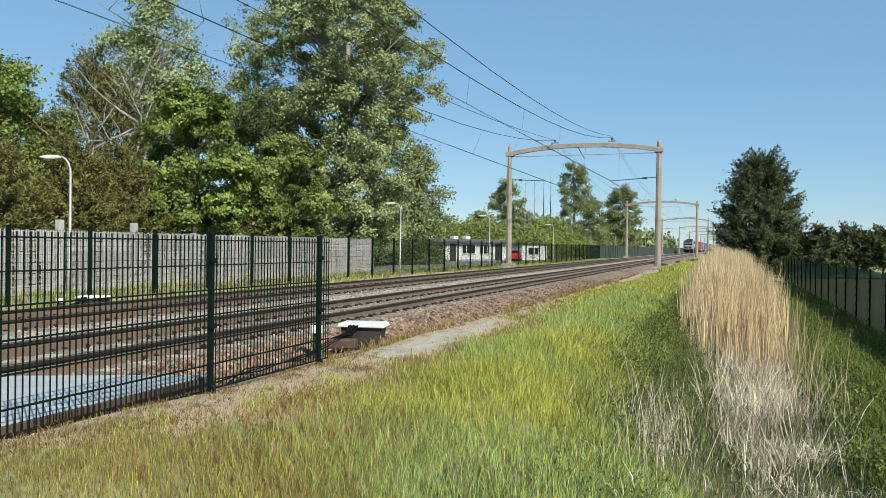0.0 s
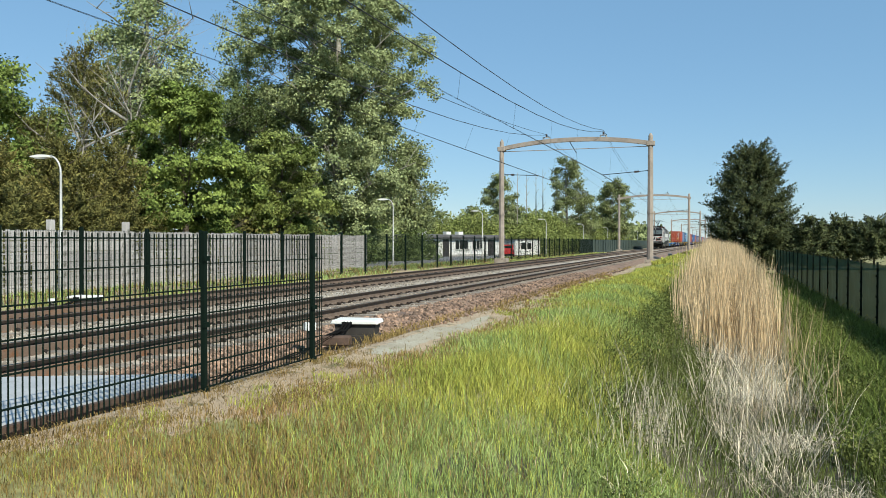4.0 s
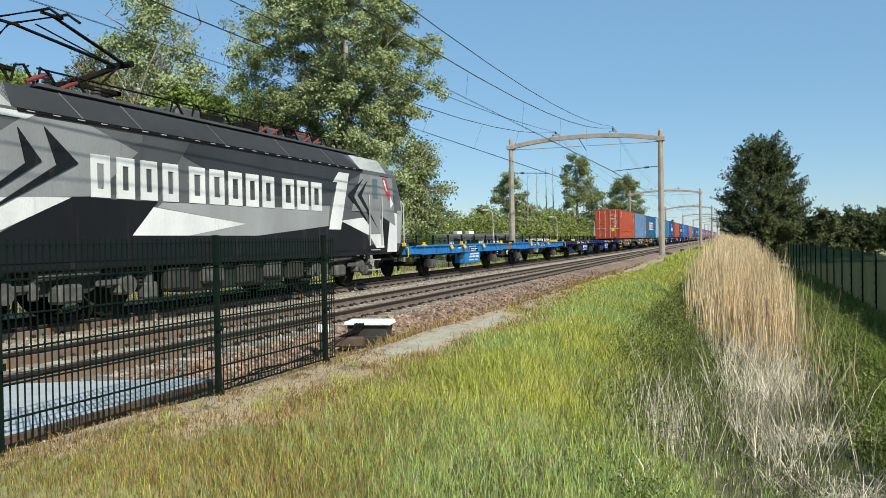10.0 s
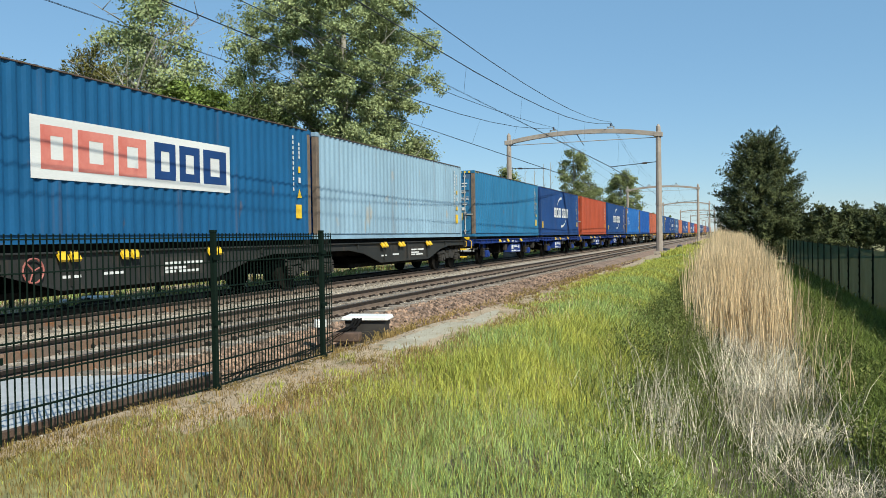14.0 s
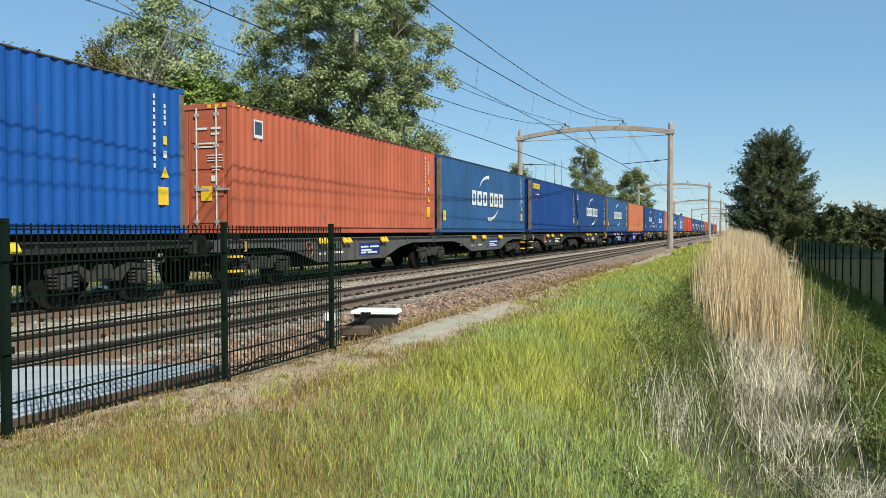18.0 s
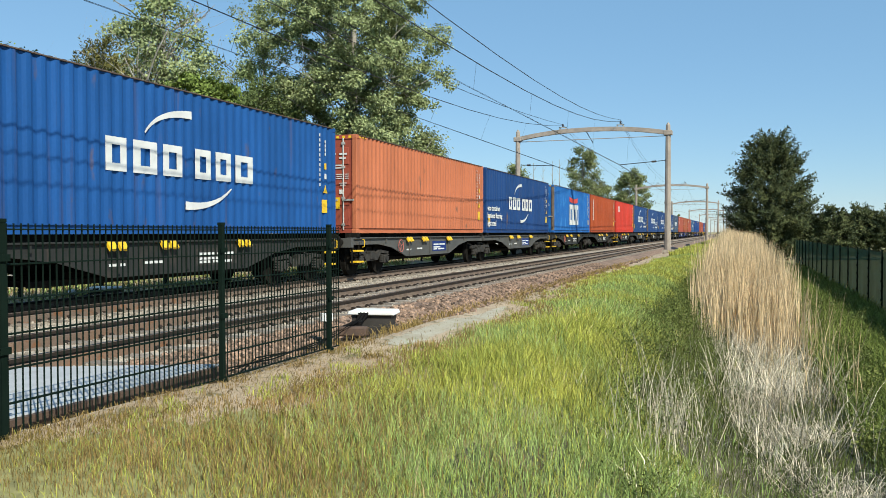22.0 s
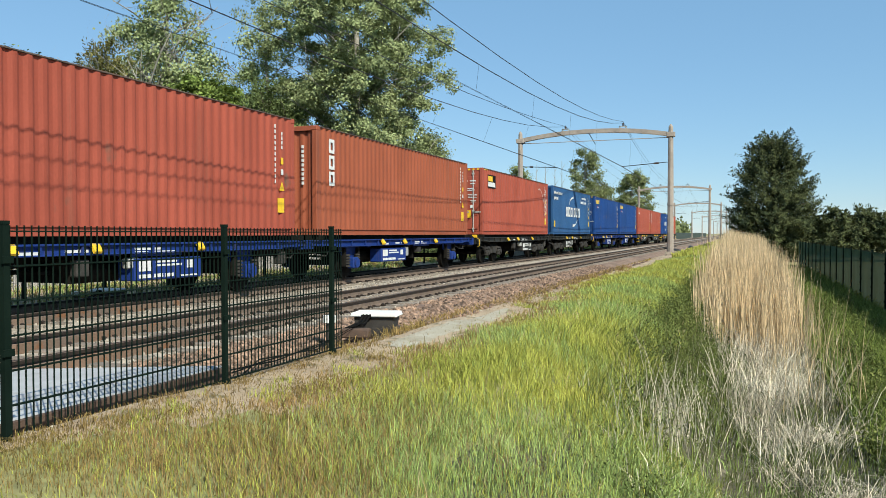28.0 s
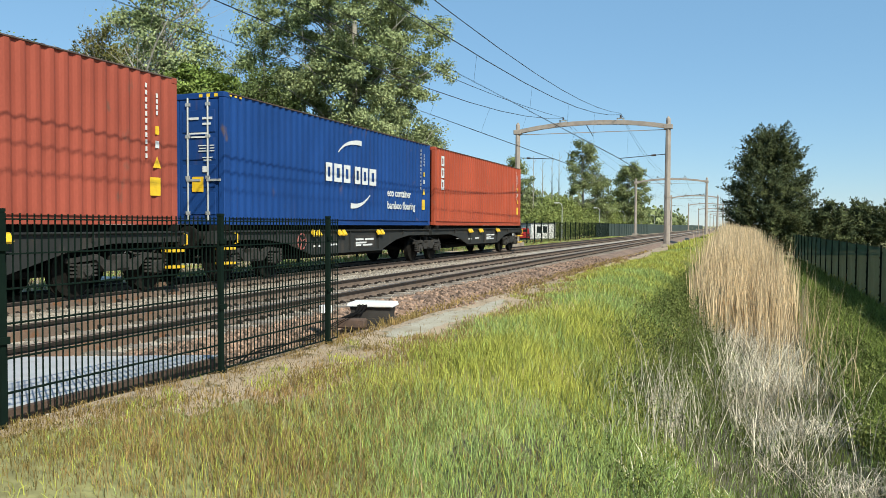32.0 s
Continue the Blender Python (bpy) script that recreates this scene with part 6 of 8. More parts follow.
    if not belly:
        for y in (half - 5.3, half + 5.3):
            if kind == "light":
                part("equipment_box", boxes((0.7, 1.0, y - 0.5, y + 0.5, 0.5, 0.82), bevel=0.02), DARK_W, w)
                continue
            part("equipment_box", boxes((0.75, 1.16, y - 0.95, y + 0.95, 0.42, 0.84), bevel=0.02), BLUE_W if kind == "blue" else DARK_W, w)
            for p, q, za, zb in ((-0.85, -0.5, 0.6, 0.8), (-0.4, 0.35, 0.68, 0.72), (-0.4, 0.2, 0.75, 0.79), (-0.85, -0.5, 0.47, 0.54), (-0.45, -0.2, 0.47, 0.54), (-0.15, 0.1, 0.47, 0.54), (0.5, 0.7, 0.62, 0.78), (0.3, 0.85, 0.46, 0.49)):
                bar(w, 1.16, 1.164, y + p, y + q, za, zb, LOGO)
            part("air_tank", cylinder(bmesh.new(), (0.4, y - 1.8, 0.6), (0.4, y - 0.2, 0.6), 0.2, 12), DARK, w)
            part("brake_rigging", boxes((-0.6, 0.5, y - 2.5, y + 2.5, 0.6, 0.66), (-0.3, 0.9, y - 2.2, y - 2.1, 0.45, 0.85), (-0.3, 0.9, y + 2.1, y + 2.2, 0.45, 0.85)), DARK, w)
        for y in (2.8, half - 2.6, half + 2.6, length - 2.8):
            if kind == "light":
                continue
            if kind == "plain":
                bogie(w, y)
            else:
                wheelset(w, y, BLUE_W if kind == "blue" else GREY_W)
    else:
        for y in (2.1, half, length - 2.1):
            bogie(w, y)
        for y in (half - 6.4, half + 6.4):
            bm = cylinder(bmesh.new(), (-0.35, y - 1.9, 0.5), (-0.35, y + 0.3, 0.5), 0.19, 12)
            cylinder(bm, (0.35, y + 0.2, 0.55), (0.35, y + 1.5, 0.55), 0.15, 12)
            part("air_tank", bm, DARK, w)
            part("brake_beam", boxes((-0.85, -0.77, y - 3.6, y + 3.6, 0.3, 0.5), (0.55, 0.62, y - 3.4, y + 3.4, 0.36, 0.48), (-0.85, 0.6, y - 3.0, y - 2.9, 0.34, 0.46), (-0.85, 0.6, y + 2.9, y + 3.0, 0.34, 0.46), bevel=0.01), DARK, w)
            part("brake_rigging", boxes((-0.7, 0.6, y - 1.5, y + 1.5, 0.55, 0.62), (0.3, 0.8, y - 0.5, y + 0.5, 0.45, 0.8)), DARK, w)
    if belly:
        for y in (0.85, length - 0.85):
            for z in (0.4, 0.72):
                part("step", boxes((1.05, 1.3, y - 0.2, y + 0.2, z, z + 0.05), bevel=0.006), YELLOW, w, "yellow step")
            for q in (-0.215, 0.215):
                part("step_hanger", boxes((1.1, 1.14, y + q - 0.015, y + q + 0.015, 0.38, 1.0)), DARK, w)
            part("grab_rail", tube(bmesh.new(), [(1.2, y + 0.3, 0.85), (1.27, y + 0.3, 0.87), (1.27, y + 0.3, 1.06), (1.2, y + 0.3, 1.08)], 0.014, 6), YELLOW, w, "yellow grab rail")
        y = 4.0
        ring = [(1.2, y + 0.2 * math.cos(k * math.tau / 16), 0.84 + 0.2 * math.sin(k * math.tau / 16)) for k in range(17)]
        bm = tube(bmesh.new(), ring, 0.016, 6)
        for k in range(3):
            tube(bm, [(1.2, y, 0.84), ring[1 + 5 * k]], 0.012, 5)
        part("brake_wheel", bm, WHEEL_RED, w, "faded red hand brake wheel")
    else:
        if kind == "light":
            light_fittings(w)
        if 290 < s < 300:
            part("end_board", boxes((-1.15, -1.05, half + 0.6, half + 2.3, 1.135, 1.28), bevel=0.01), YELLOW, w, "yellow board on the deck's far edge")
        part("end_board", boxes((0.15, 1.1, 0.3, 0.36, 1.13, 1.25), bevel=0.01), YELLOW, w, "yellow end board")
        part("grab_rail", tube(bmesh.new(), [(1.12, 0.35, 0.75), (1.2, 0.32, 0.78), (1.2, 0.32, 1.06), (1.12, 0.35, 1.1)], 0.018, 6), YELLOW, w, "yellow grab rail")
        for k, y in enumerate((6.2, 7.4, half - 1.2, half + 4.6, length - 7.2, length - 6.1)):
            part("fitting", boxes((0.95, 1.12, y - 0.14, y + 0.14, 0.56 + 0.1 * (k % 2), 0.86), bevel=0.02), ZINC if k % 3 == 1 else BOGIE, w)
    for y in (1.5, half - 0.9, half + 0.9, length - 1.5):
        part("brake_hose", tube(bmesh.new(), [(0.9, y - 0.5, 0.84), (1.02, y - 0.25, 0.72), (1.04, y + 0.2, 0.7), (0.9, y + 0.5, 0.82)], 0.022, 5), BOGIE, w)
    for y, turn in ((0.5, 0), (length - 0.5, 180)):
        part("headstock", boxes((-1.2, 1.2, y - 0.08, y + 0.08, 0.85, 1.12)), mt, w)
        for sx in (-0.87, 0.87):
            like(KIT["buffer"], w, pose(sx, y, 1.0, 0, 0, turn))
        part("coupling", boxes((-0.06, 0.06, min(y, y + (-0.55 if turn == 0 else 0.55)), max(y, y + (-0.55 if turn == 0 else 0.55)), 0.85, 0.97)), DARK, w)
    MOVING.append((w, s, 0))
    return w


container_kit()
wagon_kit()
container(324.77, ORANGE, 'orange-red container with white lock rods', 'plate', True)
container(337.24, FADED, 'chalky faded blue container', '', False, rusty=3)
container(350.68, STEEL, 'petrol blue container with a white panel', 'panel', True, rusty=3)
container(363.08, SKY, 'pale blue container streaked with rust', '', False, end_material=BRIGHT, rusty=1)
container(376.89, TEAL, 'teal blue container with rusty posts', '', True, rusty=1)
container(389.65, NAVY, 'navy container with white arcs and marks', 'arcs', False)
container(403.25, ORANGE, 'plain orange-red container with doors', '', True)
container(416.43, NAVY, 'navy container with white arcs and marks', 'arcs', False, rusty=2)
container(430.53, BRIGHT, 'scratched bright blue container with a white scrawl', 'scribble', True, end_material=ROYAL, rusty=3)
container(443.65, ROYAL, 'plain royal blue container', '', False, rusty=3)
container(457.30, PEACH, 'faded orange-red container with a small badge', 'plate', True)
container(469.94, HAZY, 'hazy blue container with white arcs and marks', 'arcs', False, rusty=1)
container(483.24, BLUE, 'blue container with yellow marks', 'yellow', False, rusty=1)
container(495.60, NAVY, 'navy container with white arcs and a round badge', 'arcs_badge', False)
container(508.70, HAZY, 'hazy blue container with white arcs and marks', 'arcs', False, rusty=1)
container(522.12, SALMON, 'faded orange container with a small badge', 'plate', False)
container(535.76, NAVY, 'navy container with arcs and small lettering', 'arcs_eco', False)
container(548.43, OCEAN, 'ocean blue container with white arcs and marks', 'arcs', False, rusty=1)
container(561.77, SALMON, 'faded orange container with brown doors', '', True, end_material=MAROON)
container(574.27, NAVY, 'navy container with three lines of lettering', 'arcs_text', False)
container(587.76, BRIGHT, 'bright blue container with a red flag mark', 'flag', True, rusty=1)
container(600.39, RUSTRED, 'orange-brown container with upright marks', 'upright_long', False)
container(613.58, RED, 'bright red container with white marks', 'white_corner', True)
container(626.44, NAVY, 'navy container with arcs and small lettering', 'arcs_wide_eco', False, rusty=1)
container(640.23, NAVY, 'navy container with a grey door end', 'arcs_wide_eco', True, end_material=SLATE, rusty=1)
container(653.28, NAVY, 'navy container with arcs and small lettering', 'arcs_wide_eco', False)
container(667.25, NAVY, 'navy container with arcs and small lettering', 'arcs_wide_eco', True)
container(679.74, SLATE, 'faded slate blue container with white arcs', 'arcs', False)
container(693.81, MAROON, 'faded maroon container with upright marks', 'upright', True)
container(706.97, BROWN, 'red-brown container with upright marks', 'upright', False)
container(721.05, MAROON, 'maroon container with a black plate and graffiti', 'dark_plate', True)
container(734.46, HAZY, 'hazy blue container lettered at both ends', 'arcs_adv', False)
container(748.55, BLUE, 'blue container with yellow marks', 'yellow', True, end_material=NAVY)
container(761.55, BLUE, 'blue container with yellow marks', 'yellow', False)
container(775.30, MAROON, 'maroon container with a yellow ring', 'ring', True)
container(788.00, MAROON, 'maroon container with upright marks', 'upright', False)
container(801.59, BLUE, 'blue container with arcs and small lettering', 'arcs_eco', True)
container(814.16, ORANGE, 'orange-red container with upright marks', 'upright', False)
wagon(270.50, 26.80, 'light', 'empty light blue container flat wagon')
wagon(297.30, 26.72, 'blue', 'empty blue container flat wagon')
wagon(324.02, 25.91, 'grey', 'grey articulated container wagon with fish-belly sills')
wagon(349.93, 26.21, 'dark', 'dark grey articulated container wagon with fish-belly sills')
wagon(376.14, 26.36, 'blue', 'blue container flat wagon')
wagon(402.50, 27.28, 'blue', 'blue container flat wagon')
wagon(429.78, 26.77, 'plain', 'dark grimy container flat wagon')
wagon(456.55, 25.94, 'grey', 'grey articulated container wagon with fish-belly sills')
wagon(482.49, 25.46, 'dark', 'dark grey articulated container wagon with fish-belly sills')
wagon(507.95, 27.06, 'blue', 'blue container flat wagon')
wagon(535.01, 26.01, 'dark', 'dark grey articulated container wagon with fish-belly sills')
wagon(561.02, 25.99, 'grey', 'grey articulated container wagon with fish-belly sills')
wagon(587.01, 25.82, 'dark', 'dark grey articulated container wagon with fish-belly sills')
wagon(612.83, 26.65, 'dark', 'dark grey articulated container wagon with fish-belly sills')
wagon(639.48, 27.02, 'plain', 'dark grimy container flat wagon')
wagon(666.50, 26.56, 'plain', 'dark grimy container flat wagon')
wagon(693.06, 27.24, 'blue', 'blue container flat wagon')
wagon(720.30, 27.50, 'plain', 'dark grimy container flat wagon')
wagon(747.80, 26.75, 'blue', 'blue container flat wagon')
wagon(774.55, 26.29, 'dark', 'dark grey articulated container wagon with fish-belly sills')
wagon(800.84, 26.20, 'dark', 'dark grey articulated container wagon with fish-belly sills')




# ---- locomotive ----
L_GREY = paint("locomotive_grey_paint", (0.105, 0.108, 0.112), (0.08, 0.08, 0.08), 0.7, 0.4)
L_LIGHT = paint("locomotive_pale_grey_paint", (0.24, 0.245, 0.25), (0.18, 0.18, 0.18), 0.72, 0.4)
L_DARK = paint("locomotive_dark_paint", (0.011, 0.012, 0.014), (0.016, 0.016, 0.016), 0.7, 0.45)
L_MID = paint("locomotive_mid_grey_paint", (0.07, 0.072, 0.076), (0.06, 0.06, 0.06), 0.72, 0.4)
L_SLATE = paint("locomotive_slate_paint", (0.038, 0.04, 0.045), (0.03, 0.03, 0.03), 0.72, 0.42)
L_SILVER = paint("locomotive_bright_grey_paint", (0.3, 0.305, 0.31), (0.22, 0.22, 0.22), 0.72, 0.4)
L_UNDER = surface("locomotive_running_gear", (0.11, 0.108, 0.1), (0.06, 0.057, 0.052), 0.7, 0.0, scale=6, fine=50, grain=0.3, bump=0.2, spec=0.2)
L_WHITE = paint("locomotive_white_paint", (0.7, 0.7, 0.69), (0.5, 0.48, 0.45), 0.74, 0.4)
L_PALE = paint("locomotive_silver_paint", (0.4, 0.4, 0.4), (0.28, 0.28, 0.27), 0.68, 0.4)
L_RED = surface("locomotive_red_paint", (0.45, 0.02, 0.02), None, 0.35, grain=0.05, bump=0)
L_OXIDE = surface("red_oxide_insulator", (0.22, 0.03, 0.025), None, 0.5, grain=0.1, bump=0)
L_ROOF = surface("locomotive_roof", (0.075, 0.075, 0.08), (0.06, 0.06, 0.06), 0.6, 0.0, scale=2, grain=0.15, bump=0.1)
GLASS = surface("dark_window_glass", (0.085, 0.105, 0.105), None, 0.06, 0.0, grain=0, bump=0, spec=0.8)
LAMP = surface("headlight_glass", (0.6, 0.6, 0.58), None, 0.15, 0.2, grain=0, bump=0)


def nose(z):
    """How far back the front face lies at height z."""
    return float(np.interp(z, [0.9, 1.4, 2.3, 2.65, 3.5, 3.8, 4.0], [0.62, 0.52, 0.38, 0.5, 1.0, 1.25, 1.6]))


RING = [(-1.42, 1.0), (-1.5, 1.25), (-1.5, 2.3), (-1.5, 2.65), (-1.5, 3.42), (-1.38, 3.56), (-1.1, 3.86), (-0.5, 3.97), (0.0, 4.0)]
RING = RING + [(-x, z) for x, z in RING[-2::-1]]


def loco_body():
    bm = bmesh.new()
    rows = []
    steps = [(0.0, 0.86), (0.12, 0.93), (0.35, 0.975), (0.8, 1.0)]
    for d, w in steps:
        rows.append([bm.verts.new((x * w, nose(z) + d, z)) for x, z in RING])
    for y in (4.0, 9.5, 15.0):
        rows.append([bm.verts.new((x, y, z)) for x, z in RING])
    for d, w in steps[::-1]:
        rows.append([bm.verts.new((x * w, 18.98 - nose(z) - d, z)) for x, z in RING])
    for a, b in zip(rows, rows[1:]):
        for k in range(len(RING) - 1):
            f = bm.faces.new((a[k], a[k + 1], b[k + 1], b[k]))
            if abs(9.49 - a[k].co.y) > 8.2 and min(a[k].co.z, b[k + 1].co.z) > 1.2 and max(a[k].co.z, b[k + 1].co.z) < 3.6:
                f.material_index = 1
        bm.faces.new((a[-1], a[0], b[0], b[-1]))
    n = len(RING)
    for row in (rows[0], rows[-1]):
        for k in range(n // 2):
            if k == n // 2 - 1:
                bm.faces.new((row[k], row[k + 1], row[n - 1 - k]))
            else:
                bm.faces.new((row[k], row[k + 1], row[n - 2 - k], row[n - 1 - k]))
    bmesh.ops.recalc_face_normals(bm, faces=bm.faces[:])
    return bm


def side_shape(name, pts, material, parent, lift=0.004, label=""):
    """A flat sheet on the body's flank; pts: along, height."""
    bm = bmesh.new()
    f = bm.faces.new([bm.verts.new((1.5 + lift, y, z)) for y, z in pts])
    if f.normal.x < 0 or True:
        bm.normal_update()
    e = bmesh.ops.extrude_face_region(bm, geom=[f])
    for v in e["geom"]:
        if isinstance(v, bmesh.types.BMVert):
            v.co.x -= lift + 0.002
    bmesh.ops.recalc_face_normals(bm, faces=bm.faces[:])
    return part(name, bm, material, parent, label)


def front_shape(name, pts, material, parent, lift=0.012, label="", rows=6):
    """A sheet that follows the sloped front; pts: across, height, as a quad from lower left round."""
    bm = bmesh.new()
    (xa, za), (xb, zb), (xc, zc), (xd, zd) = pts
    grid = []
    for i in range(rows + 1):
        t = i / rows
        line = []
        for k in range(5):
            u = k / 4
            x = (xa + (xb - xa) * u) * (1 - t) + (xd + (xc - xd) * u) * t
            z = (za + (zb - za) * u) * (1 - t) + (zd + (zc - zd) * u) * t
            line.append((bm.verts.new((x, nose(z) - lift, z)), bm.verts.new((x, nose(z) + 0.01, z))))
        grid.append(line)
    for a, b in zip(grid, grid[1:]):
        for k in range(4):
            bm.faces.new((a[k][0], a[k + 1][0], b[k + 1][0], b[k][0]))
    for line in (grid[0], grid[-1]):
        for k in range(4):
            bm.faces.new((line[k][0], line[k + 1][0], line[k + 1][1], line[k][1]))
    for a, b in zip(grid, grid[1:]):
        for k in (0, 4):
            bm.faces.new((a[k][0], b[k][0], b[k][1], a[k][1]))
    bmesh.ops.recalc_face_normals(bm, faces=bm.faces[:])
    return part(name, bm, material, parent, label)


def stroke(name, pts, w, material, parent, lift=0.006):
    """A bent band along points on the flank."""
    up = [(y, z) for y, z in pts]
    return side_shape(name, up + [(y + w, z) for y, z in up[::-1]], material, parent, lift)


def heavy_bogie(lo, y):
    b = new("bogie")
    b.parent = lo
    b.matrix_basis = pose(0, y, 0)
    for dy in (-1.3, 1.3):
        like(KIT["axle"], b, pose(0, dy, 0.62))
        for sx in (-1, 1):
            like(KIT["wheel"], b, pose(sx * 0.75, dy, 0.62, 0, 0, 0 if sx > 0 else 180) @ Matrix.Diagonal((1.1, 1.3, 1.3, 1)))
    for sx in (-1, 1):
        bm = bmesh.new()
        prism(bm, [(-2.0, 0.62), (-2.0, 0.8), (-0.8, 0.98), (0.8, 0.98), (2.0, 0.8), (2.0, 0.62), (0.9, 0.7), (0.5, 0.5), (-0.5, 0.5), (-0.9, 0.7)], "x", sx * 1.08 - 0.09, sx * 1.08 + 0.09)
        part("side_frame", bm, BOGIE, b)
        for dy in (-1.3, 1.3):
            bm = boxes((sx * 1.12 - 0.1, sx * 1.12 + 0.18, dy - 0.2, dy + 0.2, 0.42, 0.8), bevel=0.05)
            cylinder(bm, (sx * 1.2, dy, 0.6), (sx * 1.36, dy, 0.6), 0.17, 14)
            part("axle_box", bm, L_UNDER, b, "grimy pale grey axle box")
            part("guide_rod", boxes((sx * 1.24 - 0.04, sx * 1.24 + 0.04, min(dy, dy * 0.45), max(dy, dy * 0.45), 0.6, 0.72), bevel=0.02), L_UNDER, b)
            for q in (-0.38, 0.38):
                pts, rad = [], []
                for r in range(6):
                    for dz, rr in ((0, 0.07), (0.01, 0.115), (0.04, 0.115), (0.05, 0.07)):
                        pts.append((sx * 1.16, dy + q, 0.56 + r * 0.07 + dz))
                        rad.append(rr)
                part("coil_spring", tube(bmesh.new(), pts, rad, 10), BOGIE, b)
            part("bracket", boxes((sx * 1.26 - 0.05, sx * 1.26 + 0.05, dy + 0.5, dy + 0.66, 0.45, 0.95), bevel=0.02), L_UNDER, b)
        part("damper", cylinder(bmesh.new(), (sx * 1.34, -0.75, 0.82), (sx * 1.34, 0.55, 0.88), 0.07, 10), L_UNDER, b, "pale grey damper tube")
        part("sand_box", boxes((sx * 1.26 - 0.14, sx * 1.26 + 0.14, -0.35, 0.2, 0.36, 0.68), bevel=0.05), L_UNDER, b)
        part("sand_pipe", tube(bmesh.new(), [(sx * 1.2, 0.3, 0.5), (sx * 1.2, 0.55, 0.3), (sx * 0.95, 0.75, 0.12)], 0.03, 6), BOGIE, b)
        part("brake_unit", boxes((sx * 1.2 - 0.12, sx * 1.2 + 0.12, 1.75, 2.1, 0.3, 0.62), bevel=0.04), L_UNDER, b)
        part("step", boxes((sx * 1.35 - 0.1, sx * 1.35 + 0.1, -2.15, -1.85, 0.35, 0.39)), BOGIE, b)


